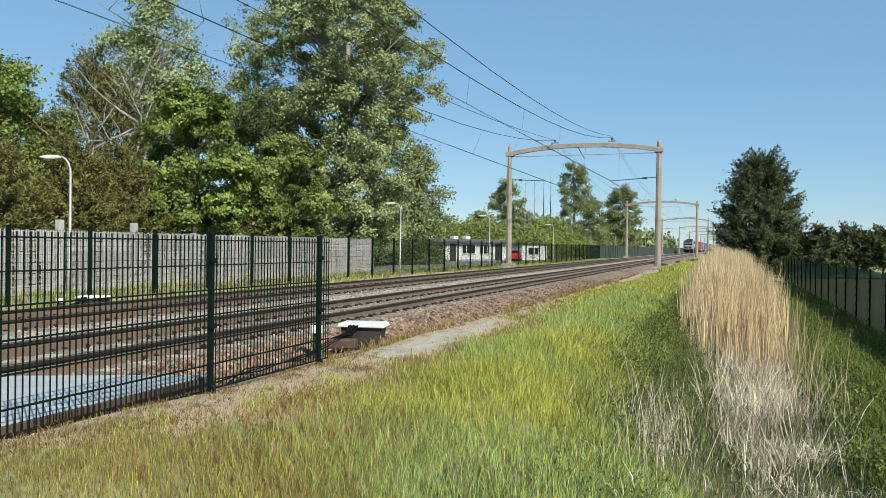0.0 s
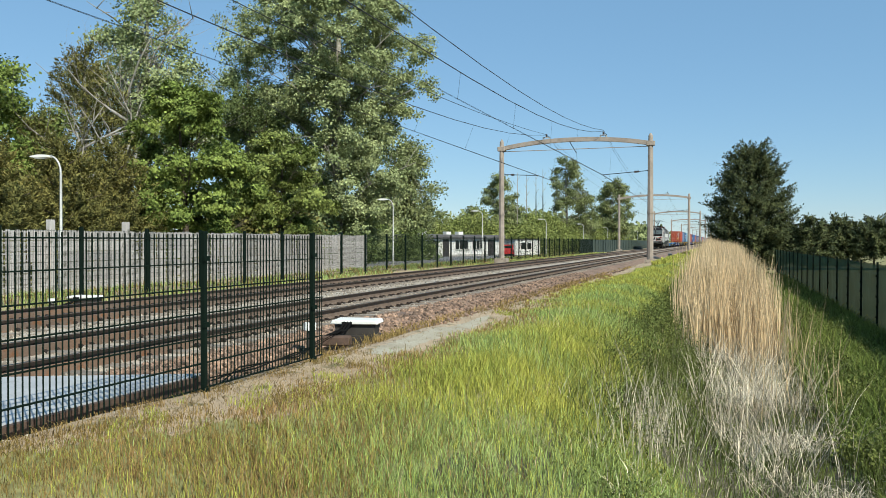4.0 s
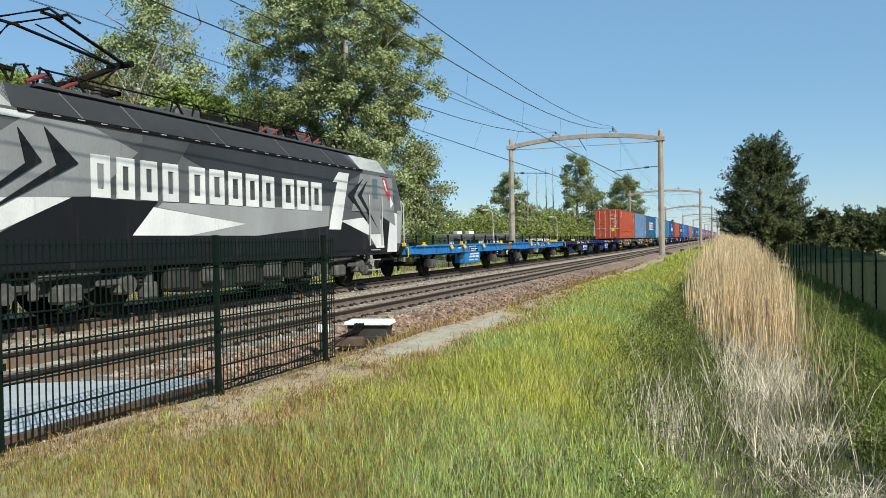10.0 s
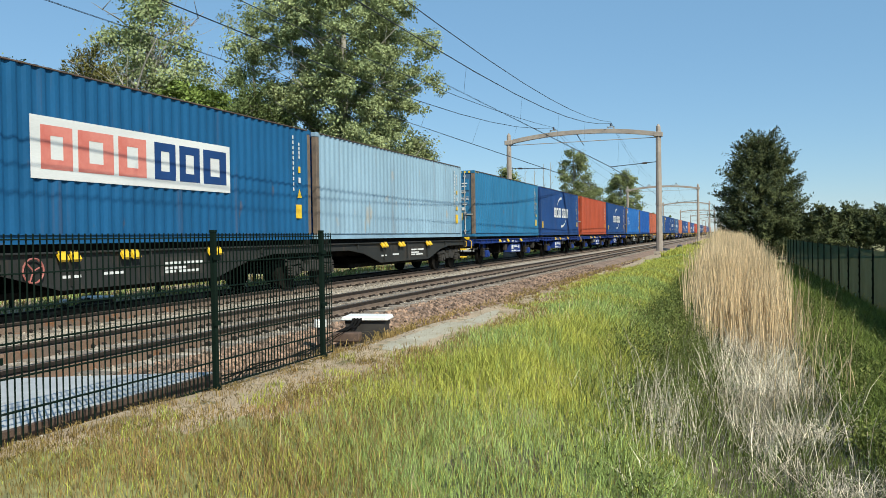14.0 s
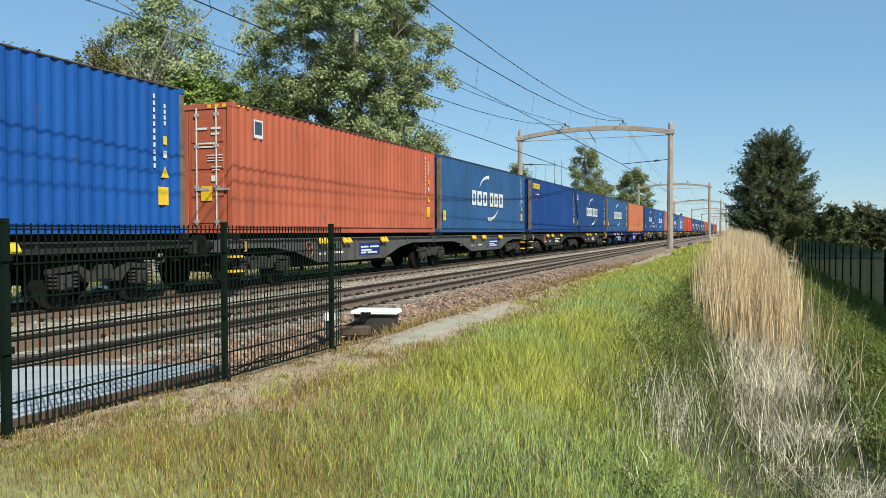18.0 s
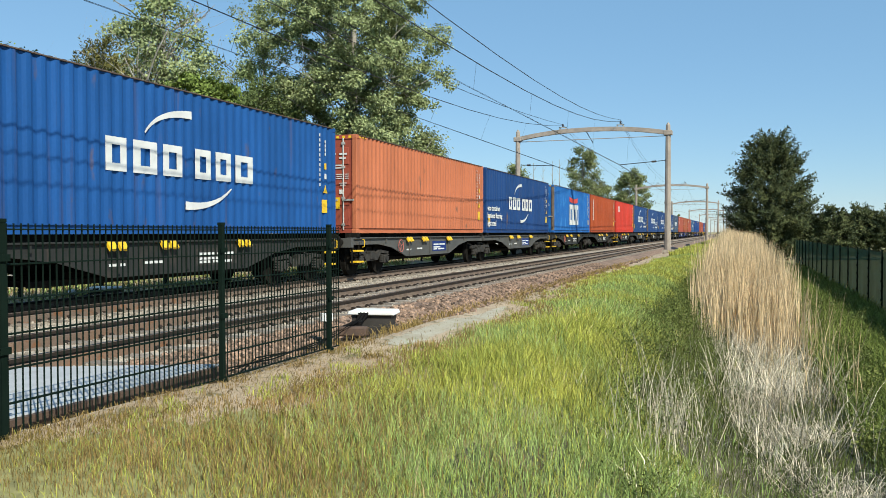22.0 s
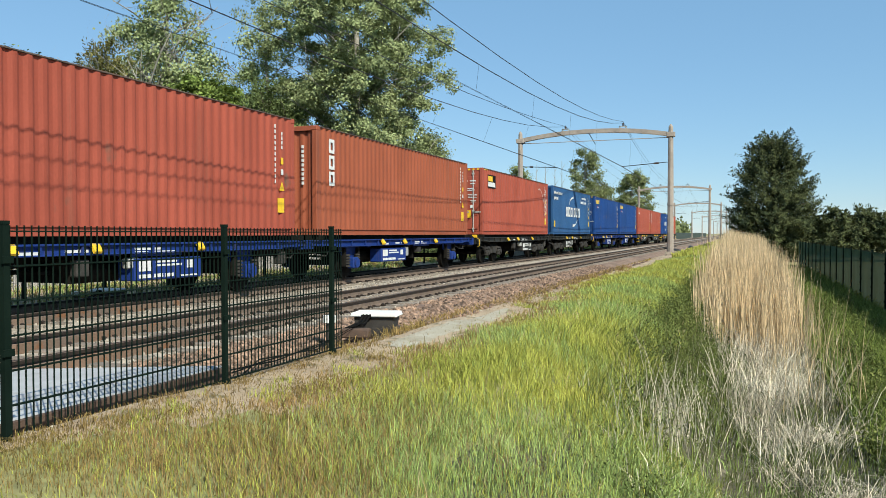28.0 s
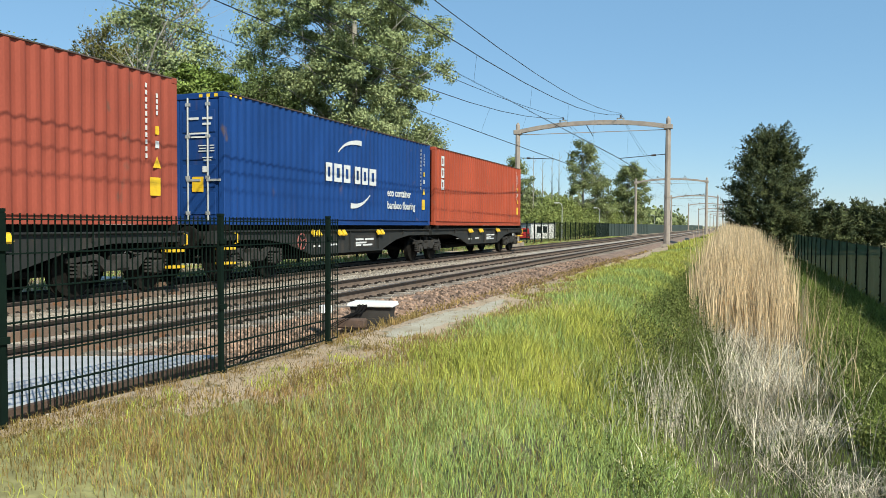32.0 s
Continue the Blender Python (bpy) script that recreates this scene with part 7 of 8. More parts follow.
def locomotive(s):
    lo = thing("locomotive", pose(LINE, s, 0), "black, grey and white electric locomotive with a toothed front", "locomotive")
    body = part("body", loco_body(), [L_GREY, L_PALE], lo, "grey painted locomotive body")
    # roof and skirt
    for sx in (-1, 1):
        bm = bmesh.new()
        vs = [bm.verts.new(c) for c in ((sx * 1.5, 3.5, 3.43), (sx * 1.5, 15.15, 3.43), (sx * 1.1, 14.9, 3.875), (sx * 1.1, 3.3, 3.875))]
        bm.faces.new(vs)
        bmesh.ops.solidify(bm, geom=bm.faces[:], thickness=-0.02 * sx)
        part("roof_panel", bm, L_ROOF, lo, "matt grey roof panel")
    for y0, y1 in ((1.3, 3.45), (15.2, 17.0)):
        for sx in (-1, 1):
            bm = bmesh.new()
            bm.faces.new([bm.verts.new(c) for c in ((sx * 1.5, y0, 3.43), (sx * 1.5, y1, 3.43), (sx * 1.1, y1 + 0.2, 3.875), (sx * 1.1, y0, 3.875))])
            bmesh.ops.solidify(bm, geom=bm.faces[:], thickness=-0.02 * sx)
            part("cab_shoulder", bm, L_WHITE, lo, "white cab shoulder")
    part("gutter", boxes((1.5, 1.53, 3.55, 15.3, 3.37, 3.43)), BLACK, lo, "black slotted gutter")
    for k in range(23):
        part("gutter_slot", boxes((1.53, 1.535, 3.7 + k * 0.5, 3.85 + k * 0.5, 3.395, 3.41)), L_PALE, lo)
    for y in (4.7, 6.1, 8.6, 11.2, 13.5):
        bm = bmesh.new()
        bm.faces.new([bm.verts.new(c) for c in ((1.503, y + 0.12, 3.44), (1.503, y + 0.15, 3.44), (1.107, y + 0.03, 3.885), (1.107, y, 3.885))])
        bmesh.ops.solidify(bm, geom=bm.faces[:], thickness=-0.012)
        part("roof_joint", bm, L_PALE, lo, "pale joint between the roof panels")
    part("skirt", boxes((-1.47, 1.49, 1.6, 17.4, 0.92, 1.48), bevel=0.03), L_DARK, lo, "black skirt with small markings")
    # livery on the flank
    shapes = [("mid_field", [(6.25, 3.36), (7.6, 3.36), (7.32, 3.05), (6.6, 2.2), (5.0, 2.2), (5.0, 2.86), (6.24, 3.2)], L_MID),
              ("dark_field", [(7.57, 3.36), (15.4, 3.36), (14.5, 3.05), (13.6, 2.66), (10.8, 2.42), (9.0, 2.6), (7.35, 3.05)], L_SLATE),
              ("mid_field", [(9.0, 2.6), (10.8, 2.42), (13.6, 2.66), (13.3, 2.2), (10.5, 2.12), (8.2, 2.2)], L_MID),
              ("dark_field", [(1.7, 1.06), (3.2, 1.53), (3.9, 1.87), (4.95, 2.27), (5.0, 2.12), (6.6, 2.12), (5.91, 1.49), (9.9, 1.49), (13.2, 1.74), (14.15, 1.92), (15.6, 1.49), (15.8, 1.06)], L_DARK),
              ("white_field", [(5.93, 1.49), (6.48, 2.02), (9.43, 1.75), (7.51, 1.49)], L_WHITE),
              ("pale_field", [(7.55, 1.49), (9.43, 1.75), (6.6, 2.02), (6.75, 2.12), (10.5, 2.15), (13.3, 2.3), (13.2, 1.75), (9.9, 1.49)], L_SILVER),
              ("white_field", [(1.16, 0.98), (1.31, 1.5), (1.34, 1.76), (1.93, 2.04), (4.54, 2.11), (3.2, 1.56), (2.95, 1.46)], L_WHITE),
              ("pale_field", [(1.7, 1.97), (2.6, 2.6), (3.7, 3.34), (5.0, 3.34), (6.1, 3.0), (5.0, 2.15)], L_LIGHT),
              ("white_field", [(0.95, 1.15), (0.75, 2.3), (1.0, 3.38), (3.9, 3.38), (3.7, 3.28), (1.75, 3.28), (1.0, 2.7), (1.3, 2.4), (1.45, 1.15)], L_WHITE),
              ("white_field", [(13.91, 1.9), (15.3, 2.02), (15.8, 1.75), (16.6, 2.0), (16.75, 1.12), (16.2, 1.12), (15.7, 1.5)], L_WHITE),
              ("white_field", [(17.0, 0.98), (17.25, 2.25), (17.75, 2.2), (17.7, 0.98)], L_WHITE),
              ("pale_field", [(14.6, 2.2), (15.2, 3.3), (17.4, 3.3), (17.6, 1.8), (16.2, 2.2)], L_LIGHT)]
    for i, (n, pts, m) in enumerate(shapes):
        side_shape(n, pts, m, body, 0.004 + 0.0015 * i)
    # painted eyes at both cabs
    win = side_shape("eye_field", [(0.68, 2.44), (0.66, 2.64), (0.8, 2.99), (1.25, 3.34), (2.4, 3.37), (1.92, 2.69), (1.38, 1.77), (1.33, 1.5), (1.1, 1.1), (1.02, 1.64), (0.84, 2.37)], L_DARK, body, 0.02, "black field round the painted eye")
    side_shape("eye_white", [(0.76, 2.5), (0.8, 2.72), (1.06, 2.98), (1.6, 3.27), (1.94, 3.32), (1.96, 3.18), (1.55, 2.85), (1.05, 2.6)], L_WHITE, win, 0.024)
    side_shape("eye_red", [(0.99, 2.65), (0.97, 2.9), (1.42, 3.09), (1.56, 3.29), (1.8, 3.33), (1.69, 3.03), (1.32, 2.77)], L_RED, win, 0.027)
    side_shape("pupil", [(1.22, 2.86), (1.4, 3.02), (1.5, 2.98), (1.36, 2.82)], L_DARK, win, 0.03)
    side_shape("white_stripe", [(1.38, 2.48), (1.62, 2.54), (1.38, 2.06)], L_WHITE, body, 0.024)
    win = side_shape("eye_field", [(16.53, 3.34), (17.1, 3.32), (17.6, 2.57), (17.27, 2.27), (16.99, 1.21), (16.8, 1.21), (16.6, 2.42)], L_DARK, body, 0.02, "black field round the painted eye")
    side_shape("eye_red", [(16.66, 3.28), (16.95, 3.26), (17.3, 2.62), (17.1, 2.6), (16.8, 2.95)], L_RED, win, 0.024)
    side_shape("eye_white", [(16.72, 3.2), (16.8, 3.22), (17.05, 2.86), (16.9, 2.92)], L_WHITE, win, 0.027)
    side_shape("eye_white", [(17.2, 2.75), (17.45, 2.5), (17.25, 2.35)], L_WHITE, win, 0.027)
    for pts in ([(3.53, 3.13), (3.96, 2.65), (3.12, 2.14), (2.42, 1.74), (3.66, 2.6)], [(4.02, 3.2), (4.69, 2.68), (3.19, 1.93), (2.7, 1.68), (4.25, 2.62)],
                [(15.31, 3.15), (14.36, 2.63), (15.56, 1.93), (14.66, 2.63)], [(15.6, 3.12), (14.94, 2.66), (16.32, 1.66), (15.2, 2.66)]):
        side_shape("chevron", pts, L_DARK, body, 0.035)
    # plain blocks in place of the name
    for y0, y1, n in ((4.96, 7.2, 4), (7.52, 10.6, 5), (10.94, 12.87, 3)):
        w = (y1 - y0 + 0.14) / n
        for k in range(n):
            a = y0 + k * w
            c, d, h = a + w - 0.16, 0.14, 0.15
            part("name_block", boxes((1.5, 1.524, a, a + d, 2.14, 2.87), (1.5, 1.524, c - d, c, 2.14, 2.87), (1.5, 1.524, a + d, c - d, 2.14, 2.14 + h), (1.5, 1.524, a + d, c - d, 2.87 - h, 2.87)), L_WHITE, body)
    side_shape("white_stripe", [(13.25, 1.66), (13.88, 1.66), (14.42, 3.24), (13.85, 3.24), (13.5, 2.95), (13.75, 2.95)], L_WHITE, body, 0.026)
    for a, b in ((2.35, 3.06), (15.76, 16.47)):
        d = side_shape("cab_door", [(a, 1.55), (b, 1.55), (b, 3.27), (a, 3.27)], L_LIGHT, lo, 0.03)
        side_shape("door_window", [(a + 0.18, 2.62), (b - 0.2, 2.62), (b - 0.2, 3.2), (a + 0.18, 3.2)], GLASS, d, 0.036)
        for q in (a - 0.1, b + 0.06):
            part("hand_rail", cylinder(bmesh.new(), (1.56, q, 1.2), (1.56, q, 2.7), 0.018, 6), ZINC, lo)
        for z in (0.45, 0.75, 1.05):
            part("door_step", boxes((1.38, 1.56, a + 0.1, b - 0.1, z, z + 0.03)), ZINC, lo)
    for k, (a, b, z) in enumerate(((2.0, 2.25, 1.2), (4.6, 5.2, 1.25), (5.5, 5.9, 1.25), (6.9, 8.1, 1.22), (8.4, 9.5, 1.26), (9.8, 11.6, 1.26), (12.4, 13.0, 1.26), (13.4, 14.6, 1.26))):
        bar(lo, 1.492, 1.498, a, b, z, z + 0.1, LOGO)
    # front
    front_shape("roof_cap", [(-1.25, 3.52), (1.25, 3.52), (1.0, 3.88), (-1.0, 3.88)], L_DARK, body)
    part("top_lamp", cylinder(bmesh.new(), (0, nose(3.7) - 0.06, 3.7), (0, nose(3.7) + 0.05, 3.7), 0.1, 14), LAMP, lo)
    front_shape("windscreen_frame", [(-1.27, 2.28), (1.27, 2.28), (1.22, 3.53), (-1.22, 3.53)], BLACK, body)
    for a, b in ((-1.17, -0.06), (0.06, 1.17)):
        w = front_shape("windscreen", [(a, 2.7), (b, 2.7), (b, 3.46), (a, 3.46)], GLASS, lo, 0.02)
        part("wiper", cylinder(bmesh.new(), ((a + b) / 2, nose(2.68) - 0.05, 2.6), ((a + b) / 2 - 0.35, nose(3.2) - 0.05, 3.25), 0.014, 5), BLACK, w)
    front_shape("white_mask", [(-1.2, 1.38), (1.2, 1.38), (1.27, 2.28), (-1.27, 2.28)], L_WHITE, body, 0.01)
    for sx in (-1, 1):
        a, b = (0.24, 1.06) if sx > 0 else (-1.06, -0.24)
        hi, lw = (2.24, 2.02) if sx > 0 else (2.02, 2.24)
        front_shape("grille_surround", [(a - 0.05, 1.4), (b + 0.05, 1.4), (b + 0.07, hi), (a - 0.07, lw)], L_RED, lo, 0.018)
        hi, lw = (2.1, 1.98) if sx > 0 else (1.98, 2.1)
        g = front_shape("grille", [(a, 1.46), (b, 1.46), (b, hi), (a, lw)], BLACK, lo, 0.026)
        for k in range(5):
            x = a + (k + 0.5) * (b - a) / 5
            front_shape("tooth", [(x - 0.005, 1.86), (x + 0.005, 1.86), (x + 0.07, 2.0), (x - 0.07, 2.0)], L_WHITE, g, 0.034, rows=1)
            front_shape("tooth", [(x - 0.07, 1.46), (x + 0.07, 1.46), (x + 0.005, 1.59), (x - 0.005, 1.59)], L_WHITE, g, 0.034, rows=1)
        front_shape("grille_bar", [(a, 1.7), (b, 1.7), (b, 1.74), (a, 1.74)], L_GREY, g, 0.034, rows=1)
        front_shape("headlight_bezel", [(sx * 1.17 - 0.12, 1.5), (sx * 1.17 + 0.12, 1.5), (sx * 1.19 + 0.12, 2.13), (sx * 1.19 - 0.12, 2.13)], BLACK, lo, 0.016)
        h = front_shape("headlight", [(sx * 1.18 - 0.1, 1.55), (sx * 1.18 + 0.1, 1.55), (sx * 1.2 + 0.1, 2.08), (sx * 1.2 - 0.1, 2.08)], LAMP, lo, 0.02)
        front_shape("red_trim", [(sx * 1.15 - 0.13, 2.1), (sx * 1.15 + 0.13, 2.1), (sx * 1.15 + 0.13, 2.2), (sx * 1.15 - 0.13, 2.2)], L_RED, lo, 0.022, rows=1)
        bm = cylinder(bmesh.new(), (sx * 0.87, 0.6, 1.05), (sx * 0.87, 0.12, 1.05), 0.13, 12)
        bu = part("buffer", bm, BLACK, lo)
        part("buffer_head", boxes((sx * 0.87 - 0.3, sx * 0.87 + 0.3, 0.02, 0.12, 0.86, 1.24), bevel=0.03), DARK_W, bu)
        part("buffer", boxes((sx * 0.87 - 0.3, sx * 0.87 + 0.3, 18.5, 18.96, 0.86, 1.24), bevel=0.03), BLACK, lo)
        part("guard_iron", boxes((sx * 0.75 - 0.05, sx * 0.75 + 0.05, 0.9, 0.98, 0.12, 0.9)), DARK, lo)
    front_shape("front_badge", [(-0.12, 1.62), (0.06, 1.62), (0.16, 2.08), (-0.02, 2.08)], L_WHITE, lo, 0.034)
    front_shape("badge_field", [(-0.2, 1.55), (0.2, 1.55), (0.26, 2.12), (-0.26, 2.12)], L_DARK, lo, 0.024)
    part("buffer_beam", boxes((-1.35, 1.35, 0.6, 0.95, 0.75, 1.36), bevel=0.04), BLACK, lo)
    part("plough", boxes((-1.2, 1.2, 0.75, 0.95, 0.2, 0.6), bevel=0.04), DARK, lo)
    part("coupling_hook", boxes((-0.08, 0.08, 0.15, 0.7, 0.95, 1.12), (-0.05, 0.05, 0.2, 0.3, 0.55, 1.0)), DARK, lo)
    for x in (-0.55, -0.35, 0.35, 0.55):
        part("air_hose", tube(bmesh.new(), [(x, 0.6, 0.95), (x, 0.4, 0.8), (x, 0.42, 0.5), (x, 0.5, 0.4)], 0.03, 6), DARK, lo)
    for y in (4.7, 14.2):
        heavy_bogie(lo, y)
    part("transformer_tank", boxes((-1.3, 1.3, 7.6, 11.3, 0.35, 0.95), bevel=0.06), DARK_W, lo)
    for k, y in enumerate((7.3, 8.4, 9.6, 10.7, 11.7)):
        part("equipment_box", boxes((1.2, 1.42, y - 0.35, y + 0.35, 0.42 + 0.08 * (k % 2), 0.88), bevel=0.05), L_UNDER if k % 2 else BOGIE, lo)
    # roof equipment
    part("roof_walk", boxes((-0.9, 0.9, 4.5, 16.2, 3.98, 4.03)), L_ROOF, lo)
    for y in (5.0, 6.1, 8.7, 9.9, 11.2, 12.4, 13.6, 14.8):
        bm = bmesh.new()
        for r in range(5):
            cylinder(bm, (0.55, y, 4.03 + r * 0.06), (0.55, y, 4.06 + r * 0.06), 0.09, 10)
        part("roof_insulator", bm, PORCELAIN, lo)
    part("bus_bar", cylinder(bmesh.new(), (0.55, 4.8, 4.36), (0.55, 15.0, 4.36), 0.02, 6), DARK, lo)
    for y, w in ((8.2, 0.8), (11.5, 0.6), (13.0, 0.9)):
        part("roof_box", boxes((-0.7, 0.7, y, y + w, 4.03, 4.25), bevel=0.05), L_ROOF, lo)
    part("red_isolator", boxes((0.55, 0.65, 13.1, 13.7, 4.26, 4.31)), L_OXIDE, lo)
    for k, y in enumerate((3.6, 4.1, 4.6, 5.2, 7.9, 8.6, 9.6, 10.4, 11.1, 12.0, 12.6, 13.4, 14.2, 14.8)):
        part("roof_pipe", tube(bmesh.new(), [(0.75, y, 4.0), (0.78, y + 0.06, 4.22 + 0.05 * (k % 3)), (0.7, y + 0.3, 4.28 + 0.05 * (k % 2)), (0.72, y + 0.5, 4.02)], 0.025, 6), DARK, lo)
    for y in (4.3, 5.0, 11.0, 11.5, 13.1, 13.6):
        part("red_insulator", tube(bmesh.new(), [(0.85, y, 4.02), (0.84, y + 0.22, 4.12), (0.8, y + 0.42, 4.2)], [0.03, 0.04, 0.03], 8), L_OXIDE, lo, "dull red insulator")
    part("roof_case", boxes((-0.5, 0.9, 9.0, 9.5, 4.0, 4.2), (-0.5, 0.92, 10.6, 10.9, 4.0, 4.24), bevel=0.03), DARK, lo)
    # pantographs folded fore and aft, and one raised to the wire
    for y in (1.9, 12.2):
        p = part("pantograph", boxes((-0.6, -0.5, y, y + 2.4, 4.22, 4.28), (0.5, 0.6, y, y + 2.4, 4.22, 4.28), (-0.95, 0.95, y, y + 0.08, 4.3, 4.34), (-0.95, 0.95, y + 0.35, y + 0.43, 4.3, 4.34)), DARK, lo, "folded pantograph")
        for sx in (-1, 1):
            part("arm", tube(bmesh.new(), [(sx * 0.15, y + 2.3, 4.26), (sx * 0.6, y + 0.3, 4.34)], 0.028, 6), DARK, p)
            part("leg", tube(bmesh.new(), [(sx * 0.55, y + 1.9, 3.9), (sx * 0.55, y + 1.9, 4.24)], 0.05, 6), DARK, p)
    p = part("pantograph", boxes((-0.6, 0.6, 5.5, 5.6, 4.2, 4.28), (-0.6, 0.6, 6.6, 6.7, 4.2, 4.28), (-0.6, -0.52, 5.5, 6.7, 4.2, 4.28), (0.52, 0.6, 5.5, 6.7, 4.2, 4.28)), DARK, lo, "raised pantograph")
    part("lower_arm", tube(bmesh.new(), [(0, 5.8, 4.25), (0, 7.35, 4.97)], [0.07, 0.055], 7), DARK, p)
    part("elbow", cylinder(bmesh.new(), (-0.3, 7.35, 4.98), (0.3, 7.35, 4.98), 0.07, 8), DARK, p)
    part("coupling_rod", tube(bmesh.new(), [(0.1, 6.5, 4.28), (0.1, 7.2, 4.92)], 0.025, 5), DARK, p)
    for sx in (-1, 1):
        part("upper_arm", tube(bmesh.new(), [(sx * 0.12, 7.35, 4.98), (sx * 0.5, 5.2, 5.36)], [0.04, 0.028], 6), DARK, p)
    part("stay", tube(bmesh.new(), [(0, 7.3, 4.92), (0, 5.3, 5.3)], 0.015, 5), DARK, p)
    for dy in (0.0, 0.4):
        part("contact_strip", tube(bmesh.new(), [(-0.97, 4.95 + dy, 5.22), (-0.7, 4.95 + dy, 5.4), (0.7, 4.95 + dy, 5.4), (0.97, 4.95 + dy, 5.22)], 0.028, 6), DARK, p)
    part("head_frame", boxes((-0.55, -0.49, 4.95, 5.4, 5.34, 5.38), (0.49, 0.55, 4.95, 5.4, 5.34, 5.38)), DARK, p)
    MOVING.append((lo, s, 0))


locomotive(251.4)


# ---- trackside things ----
def junction_box(x, y, z, turn):
    """A low cable box with a white lid and a cable run."""
    j = thing("cable_box", pose(x, y, z, 0, 0, turn), "dark low cable box with a white lid beside the track", "cable box", "cable boxes")
    bm = bmesh.new()
    prism(bm, [(-0.28, 0), (0.28, 0), (0.31, 0.17), (-0.31, 0.17)], "y", -0.17, 0.2)
    part("body", bm, BOX_GREY, j)
    bm = bmesh.new()
    prism(bm, [(-0.36, 0.165), (0.36, 0.165), (0.33, 0.225), (-0.33, 0.225)], "y", -0.23, 0.23)
    bmesh.ops.bevel(bm, geom=bm.edges[:], offset=0.012, segments=1, affect="EDGES")
    lid = part("lid", bm, WHITE, j, "white lid")
    part("notch", boxes((-0.18, -0.03, -0.236, -0.2, 0.155, 0.2)), BLACK, lid)
    for k in range(3):
        part("cable", tube(bmesh.new(), [(-0.14 + 0.05 * k, -0.22, 0.2), (-0.2 + 0.05 * k, -0.3, 0.08), (-0.4 + 0.02 * k, -0.42, 0.0)], 0.018, 6), BLACK, j)
    part("foot_beam", boxes((-0.42, 0.0, -0.5, -0.32, -0.12, 0.02), bevel=0.02), RUST, j, "dark timber foot")
    part("foot_plate", boxes((-0.34, 0.34, -0.2, 0.2, -0.12, 0.0)), BOX_GREY, j)
    return j


BOX_GREY = surface("box_plastic", (0.022, 0.019, 0.017), (0.036, 0.031, 0.027), 0.8, scale=5, grain=0.15, bump=0.1)


def small_post(x, y, z):
    m = thing("marker_post", pose(x, y, z), "short white-capped cable marker post", "marker", "cable markers")
    part("stem", cylinder(bmesh.new(), (0, 0, -0.2), (0, 0, 0.16), 0.05, 10), BOX_GREY, m)
    part("cap", cylinder(bmesh.new(), (0, 0, 0.16), (0, 0, 0.26), 0.09, 12), WHITE, m)


junction_box(-5.12, 10.6, -0.1, 12)
small_post(-5.45, 9.75, -0.12)
for i in range(3):
    bm = tube(bmesh.new(), [(-5.3 + 0.05 * i, 10.25, -0.02), (-5.5 + 0.08 * i, 9.8 - 0.1 * i, -0.2), (-5.2 - 0.1 * i, 9.0 + 0.12 * i, -0.22), (-5.5 + 0.12 * i, 8.1, -0.24), (-5.1 - 0.15 * i, 7.2, -0.24)], 0.009, 6)
    tagged(smooth(mesh_object("loose_cable", bm, BLACK)), "black cable lying loose on the ballast", "cable", "loose cables")
junction_box(-14.3, 14.75, -0.24, 12)
small_post(-14.3, 13.75, -0.28)


def concrete_stub(x, y):
    c = thing("concrete_block", pose(x, y, 0), "small pale concrete block beside the track", "block")
    part("block", boxes((-0.2, 0.2, -0.2, 0.2, -0.4, 0.12), bevel=0.02), CONCRETE, c)


concrete_stub(-4.65, 80)


def gravel_path():
    n, V, Fc = 64, [], []
    for i in range(n + 1):
        y = 7.7 + i * 0.075
        c = -3.57 + 0.05 * math.sin(y * 1.9)
        w = 0.44 * math.sin(math.pi * min(1, (i + 2) / (n + 3))) ** 0.6 * (1 - 0.55 * i / n)
        for k in (-1.0, -0.4, 0.4, 1.0):
            x = c + w * k * (1 + 0.3 * noise.noise((y * 1.7, k * 3.0, 0.5)) + 0.3 * noise.noise((y * 6.0, k * 3.0, 4.5)))
            V.append((x, y, float(ground_z(np.array(x), np.array(y))) + (0.006 if abs(k) < 0.5 else -0.004)))
    for i in range(n):
        for k in range(3):
            Fc.append((i * 4 + k, i * 4 + k + 1, i * 4 + k + 5, i * 4 + k + 4))
    tagged(fast_mesh("gravel_path", V, Fc, SAND), "pale sandy gravel patch on the verge", "path", kind="structure")
    shape = []
    for _ in range(260):
        y = RNG.uniform(3.4, 16)
        x = RNG.uniform(-4.3, -3.05)
        shape.append((x, y, float(ground_z(np.array(x), np.array(y))), RNG.uniform(0.007, 0.024)))
    bm = bmesh.new()
    for x, y, z, r in shape:
        o = bmesh.ops.create_icosphere(bm, subdivisions=1, radius=r)
        for v in o["verts"]:
            v.co = Vector((v.co.x * RNG.uniform(0.7, 1.4) + x, v.co.y * RNG.uniform(0.7, 1.4) + y, v.co.z * 0.6 + z))
    tagged(mesh_object("pebbles", bm, PEBBLE), "scattered pale pebbles on bare earth", "pebbles", kind="stuff")


PEBBLE = surface("pebble", (0.4, 0.35, 0.28), (0.27, 0.225, 0.175), 0.85, scale=8, grain=0.15, bump=0.1, island=0.35)
gravel_path()


